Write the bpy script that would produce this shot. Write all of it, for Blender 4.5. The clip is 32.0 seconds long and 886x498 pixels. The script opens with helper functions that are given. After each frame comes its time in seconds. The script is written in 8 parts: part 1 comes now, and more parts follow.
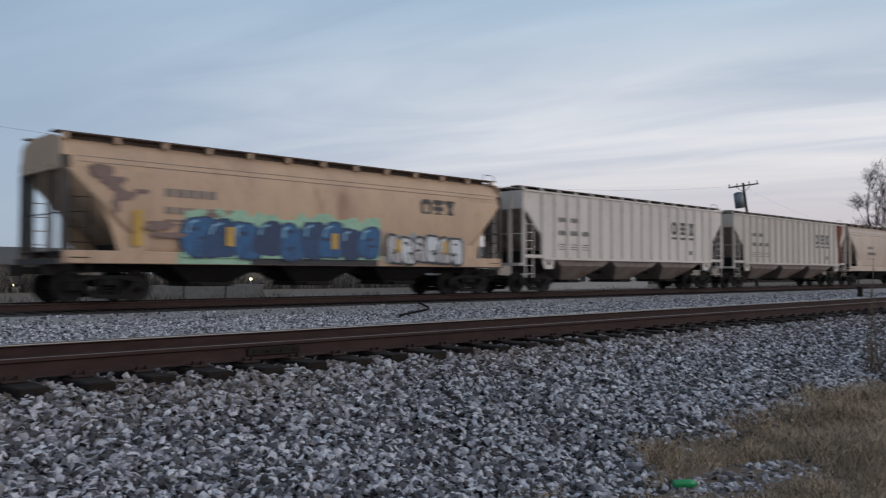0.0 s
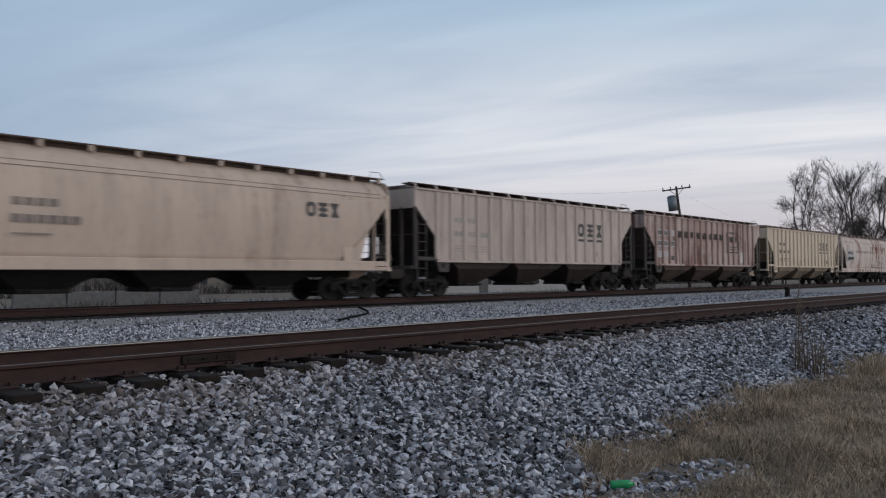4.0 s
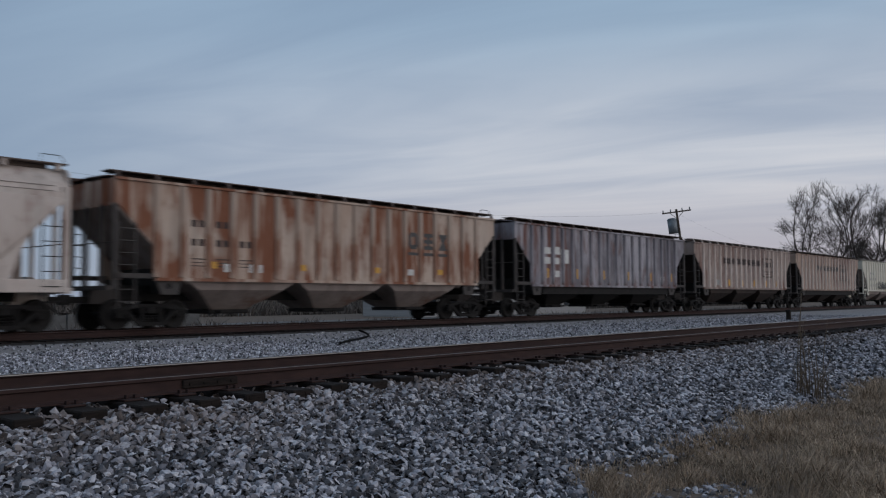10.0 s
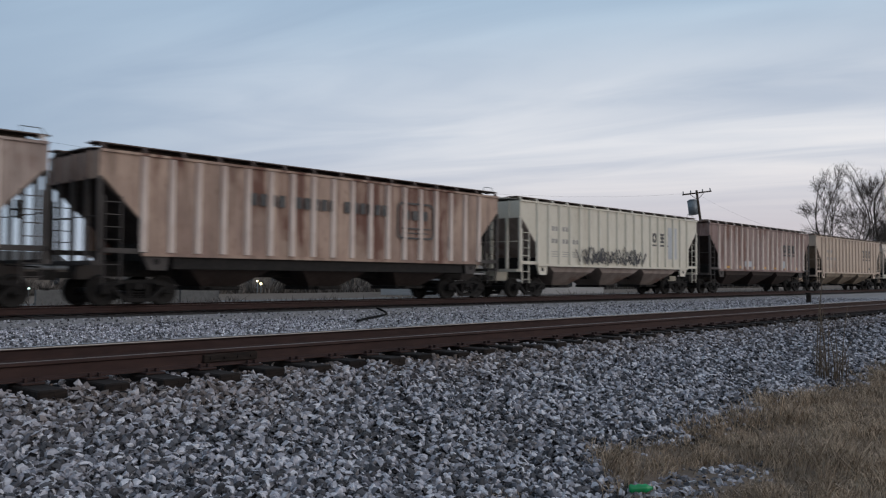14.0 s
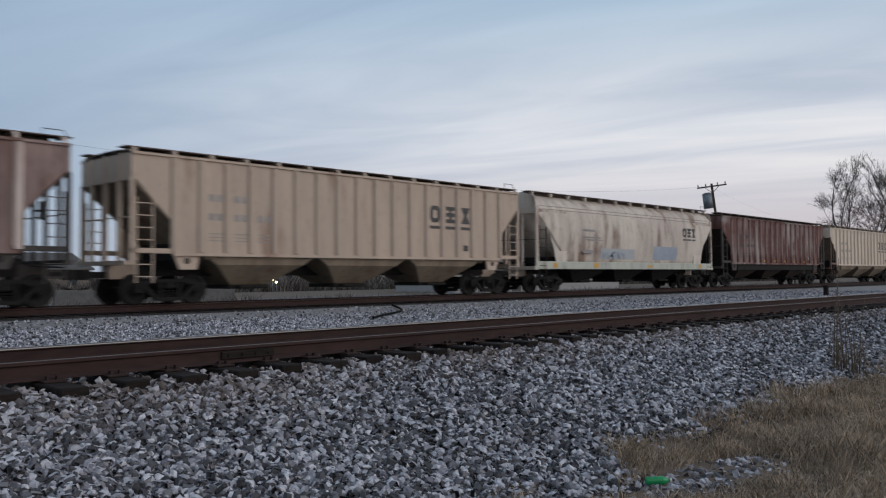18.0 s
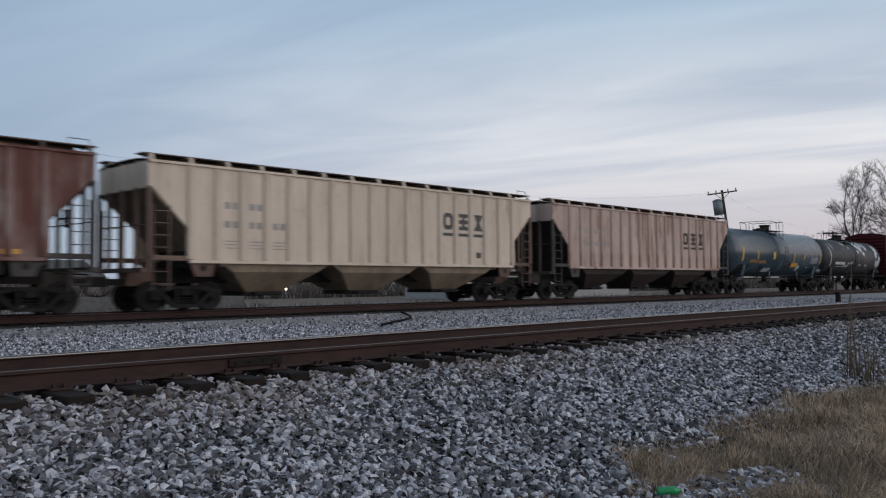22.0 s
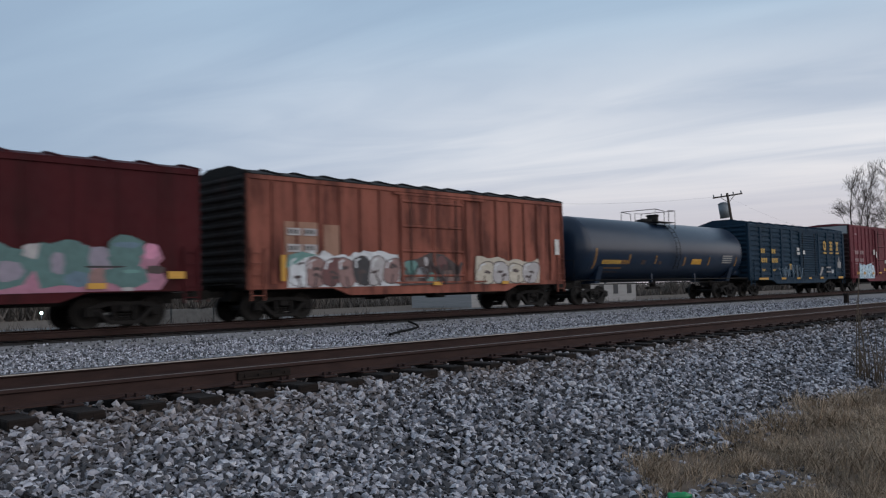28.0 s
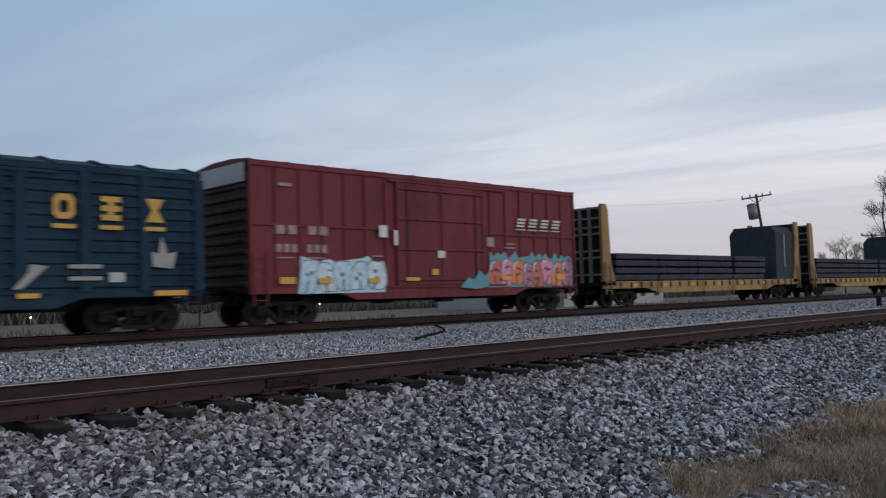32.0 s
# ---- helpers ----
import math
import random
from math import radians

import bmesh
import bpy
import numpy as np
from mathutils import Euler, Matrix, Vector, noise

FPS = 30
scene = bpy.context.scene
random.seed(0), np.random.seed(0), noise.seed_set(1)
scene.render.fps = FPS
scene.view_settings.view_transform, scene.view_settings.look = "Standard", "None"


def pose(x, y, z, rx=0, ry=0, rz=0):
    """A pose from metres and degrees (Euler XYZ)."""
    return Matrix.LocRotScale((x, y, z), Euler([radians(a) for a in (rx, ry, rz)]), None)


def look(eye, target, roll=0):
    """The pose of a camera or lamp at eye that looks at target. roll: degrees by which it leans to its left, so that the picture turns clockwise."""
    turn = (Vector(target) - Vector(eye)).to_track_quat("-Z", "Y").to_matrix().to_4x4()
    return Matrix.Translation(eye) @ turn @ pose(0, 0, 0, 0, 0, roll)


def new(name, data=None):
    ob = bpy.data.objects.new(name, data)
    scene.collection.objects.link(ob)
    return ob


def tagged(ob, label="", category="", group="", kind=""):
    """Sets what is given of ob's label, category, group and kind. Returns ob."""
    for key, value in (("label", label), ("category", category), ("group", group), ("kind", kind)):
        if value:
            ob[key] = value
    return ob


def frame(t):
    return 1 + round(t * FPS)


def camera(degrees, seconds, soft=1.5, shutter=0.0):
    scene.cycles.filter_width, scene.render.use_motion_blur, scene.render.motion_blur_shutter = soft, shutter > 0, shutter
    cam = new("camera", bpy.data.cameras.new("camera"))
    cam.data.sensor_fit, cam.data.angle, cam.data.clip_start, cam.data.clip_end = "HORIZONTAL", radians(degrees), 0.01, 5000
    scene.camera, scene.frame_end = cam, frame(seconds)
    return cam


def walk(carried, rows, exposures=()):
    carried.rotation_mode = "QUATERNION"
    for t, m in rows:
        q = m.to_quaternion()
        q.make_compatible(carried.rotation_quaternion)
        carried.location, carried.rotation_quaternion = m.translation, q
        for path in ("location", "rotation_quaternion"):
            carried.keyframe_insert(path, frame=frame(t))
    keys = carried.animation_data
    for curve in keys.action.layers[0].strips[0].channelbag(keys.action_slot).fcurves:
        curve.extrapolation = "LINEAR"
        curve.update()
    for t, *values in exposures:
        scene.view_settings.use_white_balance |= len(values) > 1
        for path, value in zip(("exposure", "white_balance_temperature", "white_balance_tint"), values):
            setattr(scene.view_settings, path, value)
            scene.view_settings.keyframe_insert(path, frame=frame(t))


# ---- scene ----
DEG = 56.0
SECONDS = 32.0
cam = camera(DEG, SECONDS, soft=1.2, shutter=0.4)

# seconds, eye x, y, z, then yaw, pitch and roll in degrees; x runs along the rails, y across them
PATH = [
    (0.0, -0.012, -0.011, 0.760, -44.84, 1.73, 0.07),
    (0.5, -0.003, -0.015, 0.765, -48.48, 1.82, 0.01),
    (1.0, -0.005, -0.011, 0.772, -49.83, 1.89, -0.09),
    (1.5, -0.008, -0.023, 0.767, -49.34, 1.90, -0.39),
    (2.0, -0.009, -0.030, 0.778, -48.96, 1.86, -0.48),
    (2.5, -0.006, -0.007, 0.775, -48.96, 1.95, -0.40),
    (3.0, -0.024, -0.024, 0.773, -48.96, 1.99, -0.44),
    (3.5, 0.004, 0.001, 0.775, -48.97, 1.92, -0.36),
    (5.5, 0.007, -0.001, 0.769, -49.40, 2.20, -0.19),
    (6.0, 0.008, 0.002, 0.777, -50.08, 2.17, 0.02),
    (6.5, -0.002, -0.005, 0.767, -49.79, 2.47, -0.06),
    (7.0, 0.001, -0.007, 0.787, -49.81, 3.17, -0.05),
    (7.5, -0.010, -0.013, 0.784, -49.74, 3.33, -0.26),
    (8.0, -0.005, -0.010, 0.782, -49.67, 3.32, -0.42),
    (8.5, 0.005, 0.006, 0.782, -49.55, 3.28, -0.31),
    (9.0, -0.009, -0.002, 0.784, -49.36, 3.37, -0.35),
    (9.5, -0.006, -0.001, 0.780, -49.14, 3.49, -0.37),
    (10.0, -0.012, 0.000, 0.786, -48.98, 3.49, -0.33),
    (10.5, -0.013, -0.002, 0.782, -48.93, 3.64, -0.42),
    (11.0, -0.023, -0.013, 0.778, -48.90, 3.60, -0.32),
    (11.5, -0.023, -0.012, 0.767, -48.97, 3.48, -0.18),
    (12.0, -0.031, -0.016, 0.764, -49.09, 2.77, 0.02),
    (12.5, -0.028, -0.011, 0.769, -49.11, 1.70, 0.27),
    (13.0, -0.015, -0.011, 0.779, -48.81, 1.69, 0.31),
    (13.5, -0.029, -0.009, 0.769, -48.31, 1.91, 0.23),
    (14.0, -0.026, -0.003, 0.773, -47.74, 2.07, 0.26),
    (14.5, -0.039, -0.005, 0.762, -47.59, 2.17, 0.09),
    (16.5, -0.032, -0.010, 0.766, -47.11, 1.91, -0.49),
    (17.0, -0.029, -0.005, 0.764, -47.09, 1.95, -0.51),
    (17.5, -0.034, -0.009, 0.767, -46.93, 2.06, -0.40),
    (18.0, -0.058, -0.028, 0.761, -46.76, 1.84, -0.34),
    (18.5, -0.030, -0.003, 0.766, -46.77, 1.55, -0.36),
    (19.0, -0.039, -0.008, 0.769, -46.62, 1.74, -0.43),
    (19.5, -0.039, -0.008, 0.763, -46.57, 1.96, -0.53),
    (20.0, -0.028, -0.006, 0.764, -46.47, 1.99, -0.47),
    (20.5, -0.029, 0.005, 0.766, -46.38, 2.09, -0.45),
    (21.0, -0.031, 0.003, 0.765, -46.29, 2.21, -0.38),
    (21.5, -0.017, 0.008, 0.761, -46.30, 2.27, -0.41),
    (22.0, -0.010, 0.003, 0.764, -46.11, 2.32, -0.36),
    (22.5, -0.003, 0.009, 0.764, -45.93, 2.34, -0.50),
    (23.0, -0.021, 0.006, 0.765, -45.91, 2.38, -0.57),
    (23.5, -0.033, 0.002, 0.768, -46.19, 2.38, -0.58),
    (24.0, -0.017, 0.004, 0.772, -47.05, 2.47, -0.39),
    (24.5, -0.025, 0.002, 0.771, -46.98, 2.58, -0.45),
    (25.0, -0.011, 0.008, 0.766, -46.78, 2.69, -0.46),
    (25.5, -0.043, -0.020, 0.768, -46.62, 2.87, -0.45),
    (27.5, 0.001, -0.006, 0.772, -45.90, 2.76, -1.08),
    (28.0, -0.026, -0.013, 0.773, -45.71, 2.90, -1.44),
    (28.5, -0.036, -0.018, 0.776, -45.48, 2.62, -1.68),
    (29.0, -0.040, 0.001, 0.794, -45.23, 2.04, -1.88),
    (29.5, -0.029, 0.025, 0.808, -45.30, 2.06, -1.95),
    (30.0, -0.027, 0.054, 0.815, -45.18, 2.01, -1.72),
    (30.5, -0.020, 0.082, 0.826, -44.98, 2.20, -1.78),
    (31.0, -0.022, 0.027, 0.834, -44.61, 2.48, -1.67),
    (31.5, -0.029, -0.003, 0.828, -44.54, 2.62, -1.51),
    (32.0, -0.034, -0.001, 0.824, -43.95, 3.09, -1.53),
]

EXPOSURES = [(0.0, -0.02, 6450, 10), (3.0, -0.02, 6400, 10), (6.0, -0.06, 6380, 10), (6.9, -0.31, 6230, 10), (8.0, -0.38, 6180, 10), (9.0, -0.39, 6150, 10), (10.5, -0.40, 6150, 10), (11.3, -0.30, 6220, 10), (12.0, 0.02, 6350, 10), (13.0, -0.02, 6450, 10), (17.0, -0.02, 6450, 10), (24.0, -0.03, 6420, 10), (29.0, -0.03, 6360, 10), (32.0, -0.03, 6360, 10)]
walk(cam, [(t, pose(x, y, z, 90 + pitch, 0, yaw) @ pose(0, 0, 0, 0, 0, roll)) for t, x, y, z, yaw, pitch, roll in PATH], EXPOSURES)

# ---- light: an overcast evening sky ----
world = bpy.data.worlds.new("evening_sky")
scene.world = world
world.use_nodes = True
SKY_STRENGTH = 1.0


def build_sky():
    nt = world.node_tree
    nt.nodes.clear()
    N, L = nt.nodes.new, nt.links.new
    out = N("ShaderNodeOutputWorld")
    sky = N("ShaderNodeTexSky")
    sky.sky_type, sky.sun_disc = "NISHITA", False
    sky.sun_elevation, sky.sun_rotation = radians(14), radians(170)
    bg_sky = N("ShaderNodeBackground")
    bg_sky.inputs["Strength"].default_value = 0.012
    L(sky.outputs[0], bg_sky.inputs["Color"])

    co = N("ShaderNodeTexCoord")
    sep = N("ShaderNodeSeparateXYZ")
    L(co.outputs["Generated"], sep.inputs[0])

    def m(op, a, b=None, c=None):
        n = N("ShaderNodeMath")
        n.operation = op
        for s, v in zip(n.inputs, (a, b, c)):
            if v is None:
                continue
            if isinstance(v, (int, float)):
                s.default_value = v
            else:
                L(v, s)
        return n.outputs[0]

    def ramp(v, lo, hi):
        n = N("ShaderNodeMapRange")
        n.interpolation_type = "SMOOTHSTEP"
        L(v, n.inputs["Value"])
        n.inputs["From Min"].default_value, n.inputs["From Max"].default_value = lo, hi
        return n.outputs[0]

    def mix(f, a, b):
        n = N("ShaderNodeMix")
        n.data_type = "RGBA"
        if isinstance(f, (int, float)):
            n.inputs["Factor"].default_value = f
        else:
            L(f, n.inputs["Factor"])
        for s, v in ((n.inputs["A"], a), (n.inputs["B"], b)):
            if isinstance(v, tuple):
                s.default_value = (*v, 1)
            else:
                L(v, s)
        return n.outputs["Result"]

    up = m("MAXIMUM", sep.outputs["Z"], 0.0)
    # cloud sheets lie flat overhead, so they close up towards the horizon
    inv = m("DIVIDE", 1.0, m("ADD", up, 0.09))
    px, py = m("MULTIPLY", sep.outputs["X"], inv), m("MULTIPLY", sep.outputs["Y"], inv)
    comb = N("ShaderNodeCombineXYZ")
    L(m("ADD", m("MULTIPLY", px, -0.06), m("MULTIPLY", py, 0.20)), comb.inputs["X"])
    L(m("ADD", m("MULTIPLY", px, 0.62), m("MULTIPLY", py, 0.20)), comb.inputs["Y"])
    n1 = N("ShaderNodeTexNoise")
    n1.inputs["Scale"].default_value, n1.inputs["Detail"].default_value, n1.inputs["Roughness"].default_value = 0.85, 6, 0.45
    n1.inputs["Distortion"].default_value = 0.7
    L(comb.outputs[0], n1.inputs["Vector"])
    n2 = N("ShaderNodeTexNoise")
    n2.inputs["Scale"].default_value, n2.inputs["Detail"].default_value = 2.6, 5
    n2.inputs["Distortion"].default_value = 1.3
    L(comb.outputs[0], n2.inputs["Vector"])
    cloud = ramp(m("ADD", m("MULTIPLY", n1.outputs["Fac"], 0.66), m("MULTIPLY", n2.outputs["Fac"], 0.34)), 0.33, 0.67)
    # the evening glow lies low over the far end of the line
    east = ramp(sep.outputs["X"], 0.15, 1.0)
    low = m("SUBTRACT", 1.0, ramp(up, 0.02, 0.30))
    blue = mix(ramp(up, 0.0, 0.35), (0.40, 0.46, 0.58), (0.42, 0.55, 0.68))
    grey = mix(ramp(up, 0.0, 0.35), (0.37, 0.42, 0.54), (0.30, 0.40, 0.53))
    base = mix(cloud, grey, blue)
    glow = m("MULTIPLY", east, m("MULTIPLY", ramp(up, 0.03, 0.13), m("SUBTRACT", 1.0, ramp(up, 0.15, 0.34))))
    base = mix(m("MULTIPLY", glow, m("ADD", 0.22, m("MULTIPLY", cloud, 0.76))), base, (0.89, 0.855, 0.845))
    pink = m("MULTIPLY", east, m("SUBTRACT", 1.0, ramp(up, 0.03, 0.17)))
    base = mix(m("MULTIPLY", pink, 0.75), base, (0.645, 0.56, 0.575))
    # a darker bank of cloud straight across the line
    west = ramp(sep.outputs["Y"], 0.78, 0.97)
    base = mix(m("MULTIPLY", west, 0.6), base, (0.27, 0.36, 0.48))
    # thicker cloud overhead, an afterglow over the side away from the train
    base = mix(m("MULTIPLY", ramp(up, 0.38, 0.75), 0.75), base, (0.22, 0.27, 0.34))
    after = m("MULTIPLY", ramp(m("MULTIPLY", sep.outputs["Y"], -1.0), 0.1, 0.9), m("SUBTRACT", 1.0, ramp(up, 0.15, 0.6)))
    base = mix(m("MULTIPLY", after, 0.7), base, (0.85, 0.805, 0.82))
    ground = ramp(sep.outputs["Z"], -0.02, 0.0)
    base = mix(ground, (0.10, 0.10, 0.11), base)
    bg = N("ShaderNodeBackground")
    L(base, bg.inputs["Color"])
    bg.inputs["Strength"].default_value = SKY_STRENGTH
    add = N("ShaderNodeAddShader")
    L(bg.outputs[0], add.inputs[0])
    L(bg_sky.outputs[0], add.inputs[1])
    L(add.outputs[0], out.inputs["Surface"])


build_sky()
sun = new("sun", bpy.data.lights.new("sun", "SUN"))
sun.data.energy, sun.data.angle, sun.data.color = 1.06, radians(75), (1.0, 0.925, 0.895)
sun.matrix_world = look((25, -60, 28), (0, 0, 0))


# ---- materials ----
def material(name, rough=0.7, metal=0.0, spec=0.5):
    mt = bpy.data.materials.new(name)
    mt.use_nodes = True
    bsdf = mt.node_tree.nodes["Principled BSDF"]
    bsdf.inputs["Roughness"].default_value, bsdf.inputs["Metallic"].default_value = rough, metal
    bsdf.inputs["Specular IOR Level"].default_value = spec
    return mt, mt.node_tree, bsdf


def noise_of(nt, scale, detail=4, vec=None, stretch=None, rough=0.55):
    n = nt.nodes.new("ShaderNodeTexNoise")
    n.inputs["Scale"].default_value, n.inputs["Detail"].default_value, n.inputs["Roughness"].default_value = scale, detail, rough
    if vec is None:
        co = nt.nodes.new("ShaderNodeTexCoord")
        vec = co.outputs["Object"]
    if stretch:
        mp = nt.nodes.new("ShaderNodeMapping")
        mp.inputs["Scale"].default_value = stretch[:3]
        if len(stretch) > 3:
            mp.inputs["Location"].default_value = (stretch[3], stretch[3] * 0.7, stretch[3] * 0.3)
        nt.links.new(vec, mp.inputs["Vector"])
        vec = mp.outputs[0]
    nt.links.new(vec, n.inputs["Vector"])
    return n.outputs["Fac"]


def ranged(nt, v, lo, hi, a=0.0, b=1.0):
    n = nt.nodes.new("ShaderNodeMapRange")
    nt.links.new(v, n.inputs["Value"])
    for k, x in zip(("From Min", "From Max", "To Min", "To Max"), (lo, hi, a, b)):
        n.inputs[k].default_value = x
    return n.outputs[0]


def mixed(nt, f, a, b, blend="MIX"):
    n = nt.nodes.new("ShaderNodeMix")
    n.data_type, n.blend_type = "RGBA", blend
    for s, v in ((n.inputs["Factor"], f), (n.inputs["A"], a), (n.inputs["B"], b)):
        if isinstance(v, (int, float)):
            s.default_value = v
        elif isinstance(v, tuple):
            s.default_value = (*v, 1)
        else:
            nt.links.new(v, s)
    return n.outputs["Result"]


def bumped(nt, bsdf, h, strength, dist=0.01):
    b = nt.nodes.new("ShaderNodeBump")
    b.inputs["Strength"].default_value, b.inputs["Distance"].default_value = strength, dist
    nt.links.new(h, b.inputs["Height"])
    nt.links.new(b.outputs[0], bsdf.inputs["Normal"])


def car_paint(name, base, second, rust=(0.16, 0.07, 0.04), amount=0.3, seed=0.0, rough=0.65, streak=1.0, grime=0.35, spec=0.3, uneven=1.0):
    """Weathered paint: faded patches, streaks that run down the sheet, rust and grime."""
    mt, nt, bsdf = material(name, rough, 0.0, spec)
    patch = ranged(nt, noise_of(nt, 0.45, 5, None, (1, 1, 0.6, seed)), 0.40, 0.60)
    run = noise_of(nt, 1.0, 5, None, (1.9 * streak, 1.9 * streak, 0.26, seed + 3), 0.62)
    drip = noise_of(nt, 1.0, 4, None, (6.5 * streak, 6.5 * streak, 0.5, seed + 5), 0.6)
    fine = noise_of(nt, 7.0, 5, None, (1, 1, 0.45, seed + 7), 0.65)
    big = noise_of(nt, 0.42, 4, None, (1, 1, 0.8, seed + 11))
    dark = tuple(c * 0.42 for c in base)

    def times(u, v):
        n = nt.nodes.new("ShaderNodeMath")
        n.operation = "MULTIPLY"
        for s, q in zip(n.inputs, (u, v)):
            if isinstance(q, float):
                s.default_value = q
            else:
                nt.links.new(q, s)
        return n.outputs[0]
    col = mixed(nt, patch, base, second)
    col = mixed(nt, ranged(nt, run, 0.46, 0.66, 0.0, grime), col, dark)
    col = mixed(nt, times(ranged(nt, drip, 0.50, 0.66, 0.0, 0.9 * grime), ranged(nt, big, 0.40, 0.62)), col, dark)
    lo = 0.62 - 0.24 * amount
    rusty = times(ranged(nt, run, lo - 0.08, lo + 0.06), ranged(nt, big, 0.60 - 0.26 * amount, 0.70 - 0.26 * amount))
    col = mixed(nt, times(rusty, min(1.0, 0.45 + amount)), col, rust)
    col = mixed(nt, ranged(nt, fine, 0.56, 0.72, 0.0, 0.18 + 0.4 * amount), col, tuple(c * 0.7 for c in rust))
    nt.links.new(col, bsdf.inputs["Base Color"])
    nt.links.new(ranged(nt, fine, 0.3, 0.7, rough - 0.12 * uneven, rough + 0.18 * uneven), bsdf.inputs["Roughness"])
    bumped(nt, bsdf, fine, 0.12 * uneven, 0.006)
    return mt


def plain(name, a, b, scale=6.0, rough=0.75, metal=0.0, bump=0.2, dist=0.01, spec=0.5, stretch=None, island=0.0, random_ob=0.0):
    """A surface of two tones with grain; island and random_ob vary its pieces."""
    mt, nt, bsdf = material(name, rough, metal, spec)
    v = noise_of(nt, scale, 5, None, stretch)
    w = noise_of(nt, scale * 0.17, 3, None, stretch)
    col = mixed(nt, ranged(nt, v, 0.32, 0.68), a, b)
    col = mixed(nt, ranged(nt, w, 0.4, 0.7, 0.0, 0.4), col, tuple(x * 0.6 for x in a))
    if island:
        g = nt.nodes.new("ShaderNodeNewGeometry")
        k = ranged(nt, g.outputs["Random Per Island"], 0, 1, 1 - island, 1 + island)
        col = mixed(nt, 1.0, col, k, "MULTIPLY")
    if random_ob:
        g = nt.nodes.new("ShaderNodeObjectInfo")
        k = ranged(nt, g.outputs["Random"], 0, 1, 1 - random_ob, 1 + random_ob)
        col = mixed(nt, 1.0, col, k, "MULTIPLY")
    nt.links.new(col, bsdf.inputs["Base Color"])
    if bump:
        bumped(nt, bsdf, v, bump, dist)
    return mt


def stone_material(name="crushed_limestone", gain=1.0):
    """Crushed limestone: pieces from near-white to dark slate, some brown with dust; the darkest tones also stand in
    for shade between stones.
    """
    mt, nt, bsdf = material(name, 0.92, 0.0, 0.2)
    g = nt.nodes.new("ShaderNodeNewGeometry")
    ramp = nt.nodes.new("ShaderNodeValToRGB")
    nt.links.new(g.outputs["Random Per Island"], ramp.inputs[0])
    ramp.color_ramp.interpolation = "LINEAR"
    el = ramp.color_ramp.elements
    el[0].position, el[0].color = 0.0, (0.025 * gain, 0.025 * gain, 0.028 * gain, 1)
    el[1].position, el[1].color = 1.0, (0.61 * gain, 0.61 * gain, 0.645 * gain, 1)
    for p, c in ((0.24, (0.065, 0.066, 0.074)), (0.46, (0.17, 0.172, 0.196)), (0.50, (0.21, 0.192, 0.19)), (0.54, (0.25, 0.25, 0.282)), (0.82, (0.45, 0.448, 0.49))):
        e = el.new(p)
        e.color = (*[k * gain for k in c], 1)
    v = noise_of(nt, 35, 4)
    w = noise_of(nt, 0.8, 3)
    col = mixed(nt, ranged(nt, v, 0.35, 0.7, 0.0, 0.45), ramp.outputs[0], (0.10, 0.10, 0.10))
    col = mixed(nt, ranged(nt, w, 0.58, 0.76, 0.0, 0.22), col, (0.16, 0.135, 0.118))
    # brown brake and rust dust lies along the near rails
    co = nt.nodes.new("ShaderNodeTexCoord")
    sep = nt.nodes.new("ShaderNodeSeparateXYZ")
    nt.links.new(co.outputs["Object"], sep.inputs[0])
    near = nt.nodes.new("ShaderNodeMath")
    near.operation = "MULTIPLY"
    nt.links.new(ranged(nt, sep.outputs["Y"], 5.5, 6.5), near.inputs[0])
    nt.links.new(ranged(nt, sep.outputs["Y"], 10.2, 9.0), near.inputs[1])
    dust = nt.nodes.new("ShaderNodeMath")
    dust.operation = "MULTIPLY"
    nt.links.new(near.outputs[0], dust.inputs[0])
    nt.links.new(ranged(nt, w, 0.30, 0.62, 0.15, 0.55), dust.inputs[1])
    col = mixed(nt, dust.outputs[0], col, (0.20, 0.145, 0.112))
    nt.links.new(col, bsdf.inputs["Base Color"])
    bumped(nt, bsdf, v, 0.3, 0.004)
    return mt


def lamp_glow(name, colour, strength):
    mt, nt, bsdf = material(name)
    bsdf.inputs["Base Color"].default_value = (*colour, 1)
    bsdf.inputs["Emission Color"].default_value = (*colour, 1)
    bsdf.inputs["Emission Strength"].default_value = strength
    return mt


MAT = {}


